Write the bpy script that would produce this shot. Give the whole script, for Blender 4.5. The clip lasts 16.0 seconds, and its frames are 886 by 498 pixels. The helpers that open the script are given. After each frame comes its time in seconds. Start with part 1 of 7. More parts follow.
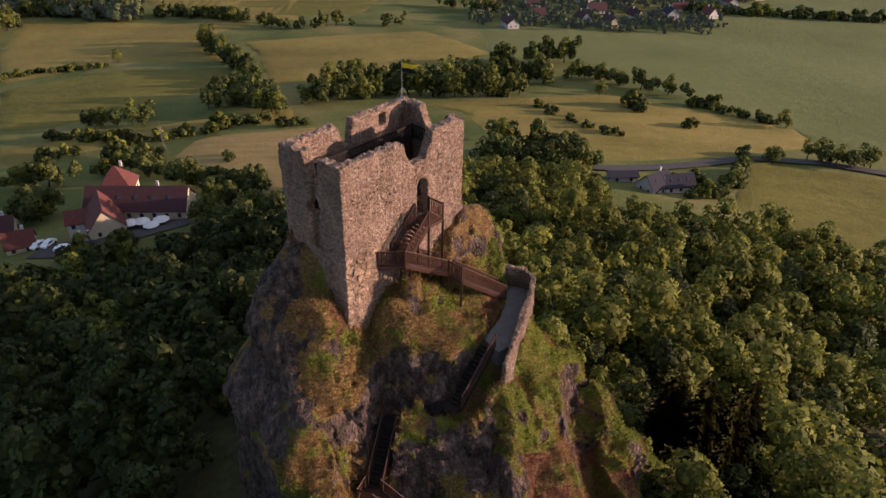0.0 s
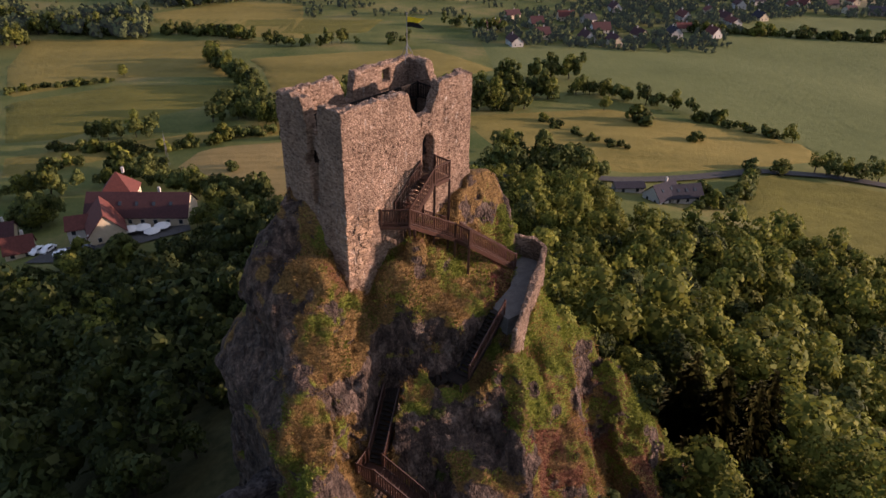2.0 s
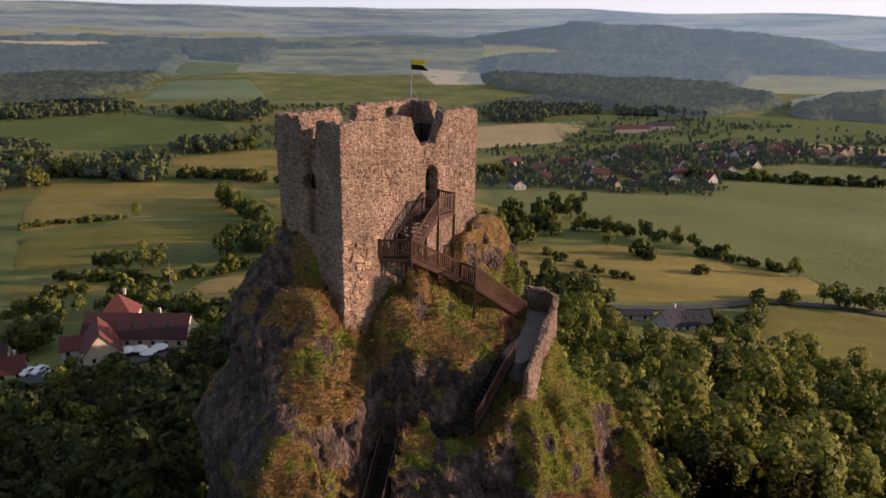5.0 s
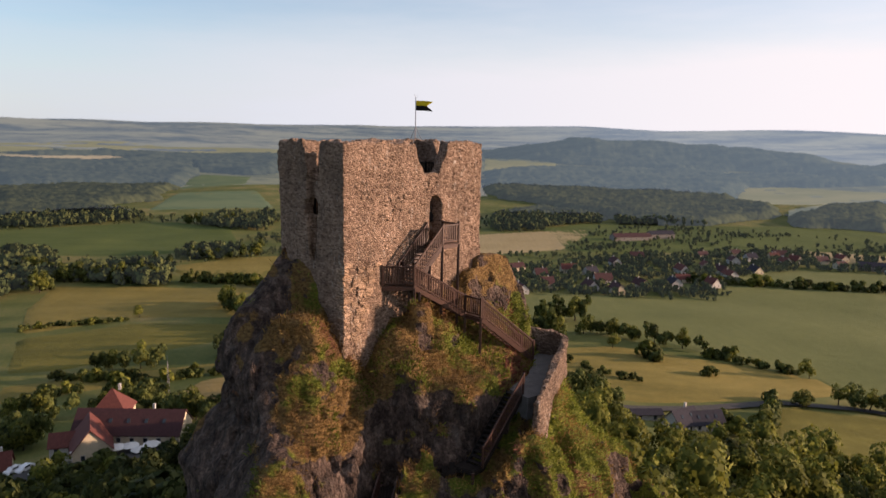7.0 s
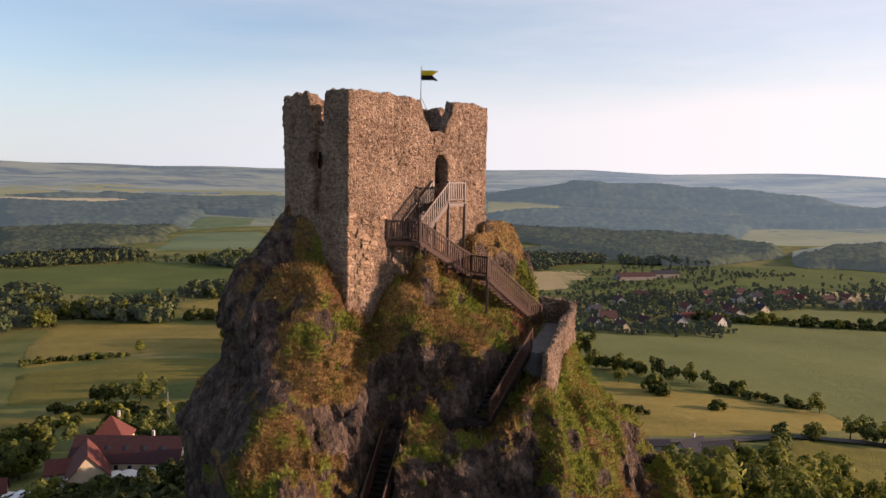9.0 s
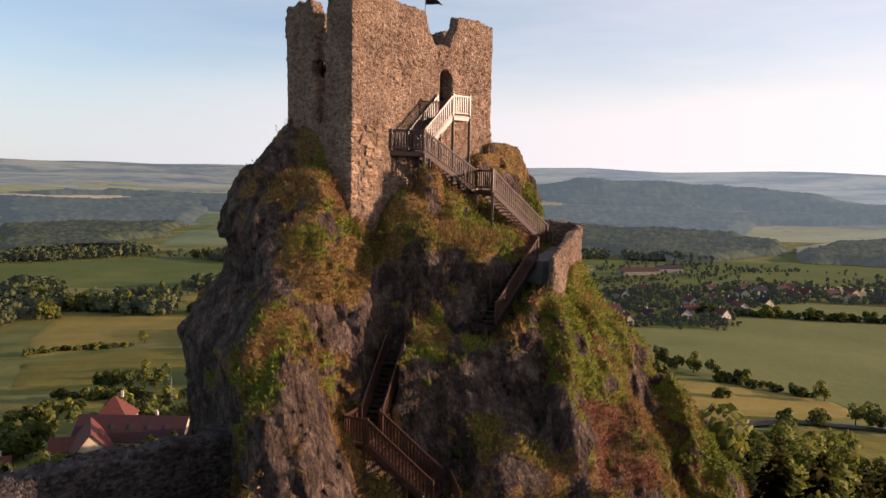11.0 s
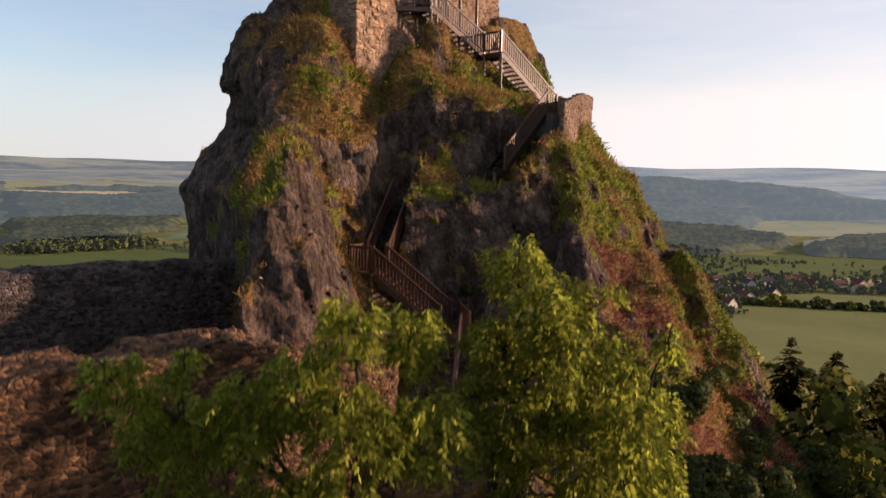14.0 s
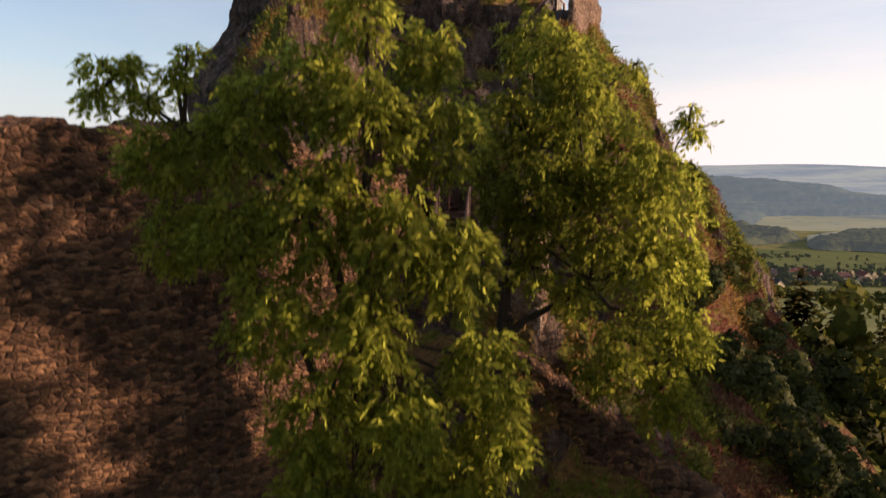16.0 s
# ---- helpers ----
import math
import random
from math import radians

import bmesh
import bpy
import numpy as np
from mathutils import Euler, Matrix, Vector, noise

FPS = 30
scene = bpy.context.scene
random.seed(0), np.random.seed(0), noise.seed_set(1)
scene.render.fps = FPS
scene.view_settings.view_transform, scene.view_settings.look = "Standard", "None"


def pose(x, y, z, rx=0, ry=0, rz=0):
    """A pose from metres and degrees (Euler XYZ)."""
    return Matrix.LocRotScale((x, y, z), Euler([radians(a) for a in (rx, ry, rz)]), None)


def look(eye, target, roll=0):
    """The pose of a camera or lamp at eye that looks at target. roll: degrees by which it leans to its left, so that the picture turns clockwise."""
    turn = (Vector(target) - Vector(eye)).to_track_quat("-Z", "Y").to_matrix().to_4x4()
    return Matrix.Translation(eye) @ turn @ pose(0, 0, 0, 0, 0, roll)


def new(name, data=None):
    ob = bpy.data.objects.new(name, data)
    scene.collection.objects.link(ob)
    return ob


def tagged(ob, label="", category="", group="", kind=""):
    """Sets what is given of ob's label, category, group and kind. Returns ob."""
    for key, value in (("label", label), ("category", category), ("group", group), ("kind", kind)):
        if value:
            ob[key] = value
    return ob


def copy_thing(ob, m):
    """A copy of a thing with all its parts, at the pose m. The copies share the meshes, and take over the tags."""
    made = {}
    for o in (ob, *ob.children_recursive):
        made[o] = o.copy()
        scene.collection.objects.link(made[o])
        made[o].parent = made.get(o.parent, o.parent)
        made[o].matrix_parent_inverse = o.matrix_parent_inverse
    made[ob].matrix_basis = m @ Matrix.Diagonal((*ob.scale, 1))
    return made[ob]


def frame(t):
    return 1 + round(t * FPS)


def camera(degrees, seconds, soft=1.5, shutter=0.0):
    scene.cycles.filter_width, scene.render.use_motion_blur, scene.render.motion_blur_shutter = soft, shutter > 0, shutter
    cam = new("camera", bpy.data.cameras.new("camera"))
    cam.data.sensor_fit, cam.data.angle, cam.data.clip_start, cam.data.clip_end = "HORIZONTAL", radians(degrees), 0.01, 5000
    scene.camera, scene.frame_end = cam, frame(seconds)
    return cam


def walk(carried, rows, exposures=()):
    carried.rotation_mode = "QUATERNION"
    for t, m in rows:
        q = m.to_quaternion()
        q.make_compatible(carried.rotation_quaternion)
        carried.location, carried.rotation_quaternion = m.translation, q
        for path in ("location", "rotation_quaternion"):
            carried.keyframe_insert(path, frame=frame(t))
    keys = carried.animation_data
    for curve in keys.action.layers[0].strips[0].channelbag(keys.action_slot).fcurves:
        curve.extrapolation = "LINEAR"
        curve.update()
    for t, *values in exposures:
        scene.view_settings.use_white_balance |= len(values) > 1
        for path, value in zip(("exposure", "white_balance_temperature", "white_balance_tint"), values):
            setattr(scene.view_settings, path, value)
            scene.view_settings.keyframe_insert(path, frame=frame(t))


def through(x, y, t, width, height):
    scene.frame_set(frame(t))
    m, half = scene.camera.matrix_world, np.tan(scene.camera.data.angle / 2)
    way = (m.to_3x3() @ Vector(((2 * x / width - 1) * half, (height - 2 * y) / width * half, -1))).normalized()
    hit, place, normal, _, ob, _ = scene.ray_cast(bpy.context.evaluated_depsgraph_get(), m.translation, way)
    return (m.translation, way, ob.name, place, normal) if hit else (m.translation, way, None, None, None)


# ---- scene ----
cam = camera(64.4, 16.0, 1.5, 0.7)
METRES, EYE, TILT, LEAN, TURN = 38.0, 81.0, -32.8, -1.07, 0.0
ROWS = [
    (0.0, 0.0, 0.0, 0.0, 0.0, 0.0, -0.0),
    (0.5, -0.0017, 0.0176, -0.0266, 0.08, -0.0, -0.07),
    (1.0, -0.0036, 0.034, -0.0505, 0.16, -0.01, -0.13),
    (1.5, -0.0045, 0.0519, -0.076, 0.23, 0.42, -0.2),
    (2.0, -0.0046, 0.0689, -0.1007, 0.28, 1.87, -0.24),
    (2.5, -0.0044, 0.0861, -0.1282, 0.32, 3.64, -0.27),
    (3.0, -0.0039, 0.102, -0.1537, 0.39, 5.29, -0.33),
    (5.5, -0.0034, 0.1874, -0.2882, 0.68, 16.13, -0.52),
    (6.0, -0.0039, 0.2044, -0.3134, 0.73, 18.33, -0.56),
    (6.5, -0.0044, 0.2222, -0.3407, 0.78, 20.72, -0.59),
    (7.0, -0.0048, 0.2385, -0.3661, 0.84, 22.91, -0.62),
    (7.5, -0.0058, 0.2559, -0.3932, 0.91, 25.26, -0.63),
    (8.0, -0.0067, 0.2708, -0.4185, 0.95, 26.5, -0.66),
    (8.5, -0.0075, 0.2885, -0.4456, 1.02, 26.48, -0.7),
    (11.0, -0.01, 0.3709, -0.5753, 1.32, 26.35, -0.88),
    (11.5, -0.0112, 0.3886, -0.602, 1.38, 26.31, -0.91),
    (12.0, -0.012, 0.405, -0.6272, 1.44, 26.28, -0.92),
    (12.5, -0.0122, 0.4232, -0.6544, 1.51, 26.26, -0.95),
    (13.0, -0.0127, 0.4399, -0.6799, 1.56, 26.24, -0.96),
    (13.5, -0.0128, 0.4577, -0.7081, 1.65, 26.22, -0.99),
    (14.0, -0.0133, 0.4738, -0.7339, 1.7, 26.18, -1.02),
    (14.5, -0.015, 0.4917, -0.7613, 1.77, 26.15, -1.01),
    (15.0, -0.0167, 0.5083, -0.7862, 1.84, 26.14, -0.99),
    (15.5, -0.0176, 0.5261, -0.8146, 1.92, 26.13, -0.98),
    (16.0, -0.0186, 0.542, -0.8398, 1.96, 26.01, -1.03),
]
walk(cam, [(t, pose(0, 0, EYE, TILT, LEAN, TURN) @ pose(METRES * x, METRES * y, METRES * z, 90 + pitch, roll, yaw)) for t, x, y, z, yaw, pitch, roll in ROWS],
     exposures=[(0.0, 1.0, 5900, 21), (3.0, 1.02, 5950, 20), (6.0, 0.94, 6250, 16), (9.0, 1.03, 6450, 17), (13.0, 1.05, 6700, 18), (16.0, 1.06, 6850, 19)])

# ---- light: a low evening sun and a clear sky ----
SUN_AZ, SUN_EL = 88.0, 10.5          # degrees clockwise from +y, and above the horizon
world = bpy.data.worlds.new("world")
scene.world = world
world.use_nodes = True
wn, wl = world.node_tree.nodes, world.node_tree.links
sky = wn.new("ShaderNodeTexSky")
sky.sky_type, sky.sun_disc = "NISHITA", False
sky.sun_elevation, sky.sun_rotation = radians(SUN_EL), radians(SUN_AZ)
sky.air_density, sky.dust_density, sky.ozone_density = 1.0, 0.3, 2.5
sky.altitude = 300
# thin high cloud veils the blue, in long streaks
wco = wn.new("ShaderNodeTexCoord")
wmap = wn.new("ShaderNodeMapping")
wmap.inputs["Scale"].default_value = (1.1, 1.1, 7.0)
wno = wn.new("ShaderNodeTexNoise")
wno.inputs["Scale"].default_value, wno.inputs["Detail"].default_value, wno.inputs["Roughness"].default_value = 1.6, 6.0, 0.6
wra = wn.new("ShaderNodeMapRange")
wra.inputs["From Min"].default_value, wra.inputs["From Max"].default_value = 0.35, 0.7
wra.inputs["To Min"].default_value, wra.inputs["To Max"].default_value = 0.3, 0.58
wmx = wn.new("ShaderNodeMix")
wmx.data_type = "RGBA"
wl.new(wco.outputs["Generated"], wmap.inputs[0])
wl.new(wmap.outputs[0], wno.inputs["Vector"])
wl.new(wno.outputs["Fac"], wra.inputs["Value"])
# the veil scatters more light towards the sun
wdot = wn.new("ShaderNodeVectorMath")
wdot.operation = "DOT_PRODUCT"
wdot.inputs[1].default_value = (math.sin(radians(SUN_AZ)), math.cos(radians(SUN_AZ)), 0.0)
wl.new(wco.outputs["Generated"], wdot.inputs[0])
wsc = wn.new("ShaderNodeMath")
wsc.operation = "MULTIPLY_ADD"
wsc.inputs[1].default_value, wsc.inputs[2].default_value = 0.30, 0.0
wl.new(wdot.outputs["Value"], wsc.inputs[0])
wad = wn.new("ShaderNodeMath")
wad.operation, wad.use_clamp = "ADD", True
wl.new(wra.outputs[0], wad.inputs[0])
wl.new(wsc.outputs[0], wad.inputs[1])
# and low down the long way through the air whitens it
wsep = wn.new("ShaderNodeSeparateXYZ")
whor = wn.new("ShaderNodeMapRange")
whor.interpolation_type = "SMOOTHSTEP"
whor.inputs["From Min"].default_value, whor.inputs["From Max"].default_value = 0.0, 0.17
whor.inputs["To Min"].default_value, whor.inputs["To Max"].default_value = 0.7, 0.0
wlow = wn.new("ShaderNodeMath")
wlow.operation, wlow.use_clamp = "ADD", True
wl.new(wco.outputs["Generated"], wsep.inputs[0])
wl.new(wsep.outputs[2], whor.inputs["Value"])
wl.new(wad.outputs[0], wlow.inputs[0])
wside = wn.new("ShaderNodeMath")
wside.operation = "MULTIPLY_ADD"
wside.inputs[1].default_value, wside.inputs[2].default_value = 0.2, 1.0
whal = wn.new("ShaderNodeMath")
whal.operation = "MULTIPLY"
wl.new(wdot.outputs["Value"], wside.inputs[0])
wl.new(wside.outputs[0], whal.inputs[0])
wl.new(whor.outputs[0], whal.inputs[1])
wl.new(whal.outputs[0], wlow.inputs[1])
wtone = wn.new("ShaderNodeMix")
wtone.data_type = "RGBA"
wtone.inputs[6].default_value, wtone.inputs[7].default_value = (3.5, 3.8, 4.05, 1), (5.35, 5.0, 4.85, 1)
wpos = wn.new("ShaderNodeMapRange")
wpos.inputs["From Min"].default_value, wpos.inputs["From Max"].default_value = -0.5, 0.6
wl.new(wdot.outputs["Value"], wpos.inputs["Value"])
wl.new(wpos.outputs[0], wtone.inputs[0])
wl.new(wtone.outputs[2], wmx.inputs[7])
wl.new(wlow.outputs[0], wmx.inputs[0])
wl.new(sky.outputs[0], wmx.inputs[6])
wl.new(wmx.outputs[2], wn["Background"].inputs[0])
wn["Background"].inputs[1].default_value = 0.098
sun_data = bpy.data.lights.new("sun", "SUN")
sun_data.energy, sun_data.angle, sun_data.color = 4.8, radians(0.6), (1.0, 0.70, 0.50)
sun = new("sun", sun_data)
a, e = radians(SUN_AZ), radians(SUN_EL)
TO_SUN = Vector((math.sin(a) * math.cos(e), math.cos(a) * math.cos(e), math.sin(e)))
sun.matrix_world = look((60, 0, 120), Vector((60, 0, 120)) - TO_SUN)

# ---- materials ----
class Nodes:
    """Short calls for building a node material."""

    def __init__(self, name, rough=0.9, spec=0.25, metal=0.0):
        self.m = bpy.data.materials.new(name)
        self.m.use_nodes = True
        self.t = self.m.node_tree
        self.p = self.t.nodes["Principled BSDF"]
        self.p.inputs["Roughness"].default_value = rough
        self.p.inputs["Specular IOR Level"].default_value = spec
        self.p.inputs["Metallic"].default_value = metal
        self.geo = self.t.nodes.new("ShaderNodeNewGeometry")
        self.pos = self.geo.outputs["Position"]

    def link(self, a, b):
        self.t.links.new(a, b)

    def scaled(self, s):
        n = self.t.nodes.new("ShaderNodeVectorMath")
        n.operation = "MULTIPLY"
        self.link(self.pos, n.inputs[0])
        n.inputs[1].default_value = s if isinstance(s, tuple) else (s, s, s)
        return n.outputs[0]

    def noise(self, scale, detail=4.0, rough=0.6, dist=0.0):
        n = self.t.nodes.new("ShaderNodeTexNoise")
        self.link(self.scaled(scale), n.inputs["Vector"])
        n.inputs["Scale"].default_value, n.inputs["Detail"].default_value = 1.0, detail
        n.inputs["Roughness"].default_value, n.inputs["Distortion"].default_value = rough, dist
        return n.outputs["Fac"]

    def cells(self, scale, feature="F1", out="Distance", rand=1.0):
        n = self.t.nodes.new("ShaderNodeTexVoronoi")
        n.feature = feature
        self.link(self.scaled(scale), n.inputs["Vector"])
        n.inputs["Scale"].default_value, n.inputs["Randomness"].default_value = 1.0, rand
        return n.outputs[out]

    def ramp(self, fac, stops, ease="LINEAR"):
        n = self.t.nodes.new("ShaderNodeValToRGB")
        n.color_ramp.interpolation = ease
        el = n.color_ramp.elements
        while len(el) < len(stops):
            el.new(0.5)
        for q, (at, c) in zip(el, stops):
            q.position = at
            q.color = (c, c, c, 1) if isinstance(c, (int, float)) else (*c, 1)
        self.link(fac, n.inputs[0])
        return n.outputs[0]

    def mix(self, fac, a, b, kind="MIX"):
        n = self.t.nodes.new("ShaderNodeMix")
        n.data_type, n.blend_type = "RGBA", kind
        for sock, v in ((n.inputs[0], fac), (n.inputs[6], a), (n.inputs[7], b)):
            if isinstance(v, (int, float)):
                sock.default_value = v
            elif isinstance(v, tuple):
                sock.default_value = (*v, 1)
            else:
                self.link(v, sock)
        return n.outputs[2]

    def math(self, op, a, b=0.0):
        n = self.t.nodes.new("ShaderNodeMath")
        n.operation = op
        for sock, v in ((n.inputs[0], a), (n.inputs[1], b)):
            if isinstance(v, (int, float)):
                sock.default_value = v
            else:
                self.link(v, sock)
        return n.outputs[0]

    def up(self):
        n = self.t.nodes.new("ShaderNodeSeparateXYZ")
        self.link(self.geo.outputs["Normal"], n.inputs[0])
        return n.outputs[2]

    def island(self):
        return self.geo.outputs["Random Per Island"]

    def object_random(self):
        return self.t.nodes.new("ShaderNodeObjectInfo").outputs["Random"]

    def bump(self, height, strength=0.5, dist=0.1):
        n = self.t.nodes.new("ShaderNodeBump")
        n.inputs["Strength"].default_value, n.inputs["Distance"].default_value = strength, dist
        self.link(height, n.inputs["Height"])
        self.link(n.outputs[0], self.p.inputs["Normal"])

    def colour(self, c):
        if isinstance(c, tuple):
            self.p.inputs["Base Color"].default_value = (*c, 1)
        else:
            self.link(c, self.p.inputs["Base Color"])
        return self.m

    def translucent(self, w):
        """Leaves let some light through."""
        self.p.inputs["Subsurface Weight"].default_value = 0.0
        tr = self.t.nodes.new("ShaderNodeBsdfTranslucent")
        ms = self.t.nodes.new("ShaderNodeMixShader")
        src = self.p.inputs["Base Color"]
        if src.is_linked:
            self.link(src.links[0].from_socket, tr.inputs[0])
        else:
            tr.inputs[0].default_value = src.default_value
        ms.inputs[0].default_value = w
        self.link(self.p.outputs[0], ms.inputs[1])
        self.link(tr.outputs[0], ms.inputs[2])
        self.link(ms.outputs[0], self.t.nodes["Material Output"].inputs[0])
        return self.m


def rock_material():
    n = Nodes("basalt_and_turf", 0.92, 0.2)
    grain = n.noise((2.2, 2.2, 1.1), 6, 0.65)
    blocks = n.cells((1.6, 1.6, 0.8), "F1", "Color")
    seam = n.cells((1.6, 1.6, 0.8), "DISTANCE_TO_EDGE")
    rock = n.ramp(grain, [(0.3, (0.026, 0.018, 0.015)), (0.52, (0.094, 0.064, 0.049)), (0.74, (0.22, 0.15, 0.112))])
    block = n.t.nodes.new("ShaderNodeSeparateColor")
    n.link(blocks, block.inputs[0])
    rock = n.mix(1.0, rock, n.ramp(block.outputs[0], [(0.0, 0.62), (1.0, 1.25)]), "MULTIPLY")
    chip = n.ramp(n.noise((7, 7, 6), 7, 0.8), [(0.34, 0.34), (0.5, 1.0), (0.66, 1.6)])
    rock = n.mix(1.0, rock, chip, "MULTIPLY")
    lich = n.ramp(n.noise(1.1, 5, 0.7), [(0.55, 0.0), (0.68, 1.0)])
    rock = n.mix(n.math("MULTIPLY", lich, 0.34), rock, (0.33, 0.26, 0.21))
    straw = n.ramp(n.noise((5, 5, 9), 5, 0.7), [(0.3, (0.055, 0.034, 0.013)), (0.5, (0.178, 0.106, 0.036)), (0.7, (0.31, 0.196, 0.068))])
    green = n.ramp(n.noise((6, 6, 10), 5, 0.7), [(0.3, (0.036, 0.046, 0.007)), (0.55, (0.14, 0.155, 0.018)), (0.75, (0.25, 0.245, 0.036))])
    red = n.ramp(n.noise(6, 5, 0.7), [(0.3, (0.045, 0.018, 0.011)), (0.5, (0.12, 0.048, 0.028)), (0.7, (0.24, 0.10, 0.055))])
    xyz = n.t.nodes.new("ShaderNodeSeparateXYZ")
    n.link(n.pos, xyz.inputs[0])
    damp = n.ramp(n.math("DIVIDE", xyz.outputs[0], 20.0), [(0.1, 0.0), (0.3, 1.0)])      # greener on the far flank
    # a green band follows the crest that runs down the sunny flank
    below = n.math("SUBTRACT", n.math("SUBTRACT", 56.9, n.math("MULTIPLY", xyz.outputs[0], 1.1)), xyz.outputs[2])
    band = n.math("MULTIPLY", n.ramp(n.math("DIVIDE", below, 10.0), [(0.16, 1.0), (0.32, 0.0)]), damp)
    patch = n.ramp(n.math("ADD", n.noise(0.30, 4, 0.6), n.math("ADD", n.math("MULTIPLY", damp, 0.06), n.math("MULTIPLY", band, 0.16))), [(0.52, 0.0), (0.58, 1.0)])
    turf = n.mix(patch, straw, green)
    redness = n.ramp(n.math("ADD", n.noise((0.33, 0.33, 0.4), 3, 0.55, 0.4), n.math("MULTIPLY", n.math("SUBTRACT", damp, n.math("MULTIPLY", band, 1.4)), 0.09)), [(0.61, 0.0), (0.66, 1.0)])
    turf = n.mix(n.math("MULTIPLY", redness, 0.8), turf, red)
    held = n.t.nodes.new("ShaderNodeAttribute")
    held.attribute_name = "turf"
    ragged = n.math("ADD", held.outputs["Fac"], n.math("MULTIPLY", n.math("SUBTRACT", n.noise(2.2, 5, 0.65), 0.5), 0.9))
    grown = n.ramp(ragged, [(0.40, 0.0), (0.58, 1.0)])
    n.colour(n.mix(grown, rock, turf))
    bare = n.math("SUBTRACT", 1.0, grown)
    fine = n.cells((6.5, 6.5, 3.8), "F1", "Distance")
    relief = n.math("ADD", n.math("MULTIPLY", n.math("MULTIPLY", n.ramp(seam, [(0.0, 0.0), (0.12, 1.0)]), bare), 0.25), n.noise((5, 5, 4.4), 9, 0.82))
    relief = n.math("ADD", relief, n.math("MULTIPLY", n.math("MULTIPLY", fine, bare), -0.7))
    n.bump(relief, 1.0, 0.30)
    return n.m


def masonry_material(name, dark, mid, light, mortar, size=3.6, rough=0.95, washed=0.6):
    """Rubble stonework: stones of mixed tone in pale crumbling mortar."""
    n = Nodes(name, rough, 0.15)
    sc = (size * 0.8, size * 0.8, size * 1.5)
    tone = n.cells(sc, "F1", "Color")
    sep = n.t.nodes.new("ShaderNodeSeparateColor")
    n.link(tone, sep.inputs[0])
    stone = n.ramp(sep.outputs[0], [(0.0, dark), (0.45, mid), (1.0, light)])
    grit = n.noise(14, 5, 0.7)
    stone = n.mix(0.6, stone, n.ramp(grit, [(0.28, 0.2), (0.72, 0.85)]), "OVERLAY")
    seam = n.cells(sc, "DISTANCE_TO_EDGE")
    joint = n.ramp(n.math("ADD", seam, n.math("MULTIPLY", n.noise(9, 4, 0.6), 0.06)), [(0.05, 1.0), (0.12, 0.0)])
    c = n.mix(n.math("MULTIPLY", joint, 0.75), stone, mortar)
    stain = n.ramp(n.noise((0.8, 0.8, 0.35), 5, 0.65), [(0.3, 0.58), (0.7, 1.2)])
    c = n.mix(1.0, c, stain, "MULTIPLY")
    lime = n.ramp(n.math("ADD", n.noise((3.0, 3.0, 1.1), 5, 0.75), n.math("MULTIPLY", n.noise(0.22, 2, 0.5), 0.18)), [(0.69, 0.0), (0.80, 1.0)])
    c = n.mix(n.math("MULTIPLY", lime, washed), c, (0.55, 0.50, 0.43))
    # pits where stones and mortar have fallen out, and pale runs of lime
    pit = n.ramp(n.math("ADD", n.noise((3.1, 3.1, 3.6), 4, 0.75), n.math("MULTIPLY", n.noise(0.5, 3, 0.5), 0.25)), [(0.46, 1.0), (0.54, 0.0)])
    c = n.mix(n.math("MULTIPLY", pit, 0.5), c, tuple(k * 0.35 for k in dark))
    n.colour(c)
    n.bump(n.math("ADD", n.math("ADD", n.math("MULTIPLY", n.ramp(seam, [(0.02, 0.0), (0.2, 1.0)]), 0.6), n.math("MULTIPLY", grit, 0.6)), n.math("MULTIPLY", pit, -0.5)), 0.9, 0.12)
    return n.m


def wood_material(name, a, b, rough=0.5):
    n = Nodes(name, rough, 0.4 if rough < 0.5 else 0.15)
    g = n.noise((7, 7, 7), 6, 0.7, 0.6)
    w = n.noise(1.3, 4, 0.6)
    c = n.ramp(n.math("ADD", n.math("MULTIPLY", g, 0.7), n.math("MULTIPLY", w, 0.3)), [(0.35, a), (0.65, b)])
    n.colour(n.mix(0.35, c, n.ramp(n.object_random(), [(0, a), (1, b)])))
    n.bump(g, 0.35, 0.01)
    return n.m


def leaf_material(name, dark, mid, light, through=0.35, per_island=True):
    n = Nodes(name, 0.75, 0.12)
    r = n.island() if per_island else n.noise(0.8, 4, 0.7)
    c = n.ramp(r, [(0.0, dark), (0.5, mid), (1.0, light)])
    big = n.ramp(n.noise(0.09, 3, 0.5), [(0.35, 0.65), (0.65, 1.25)])
    c = n.mix(1.0, c, big, "MULTIPLY")
    n.colour(c)
    return n.translucent(through)


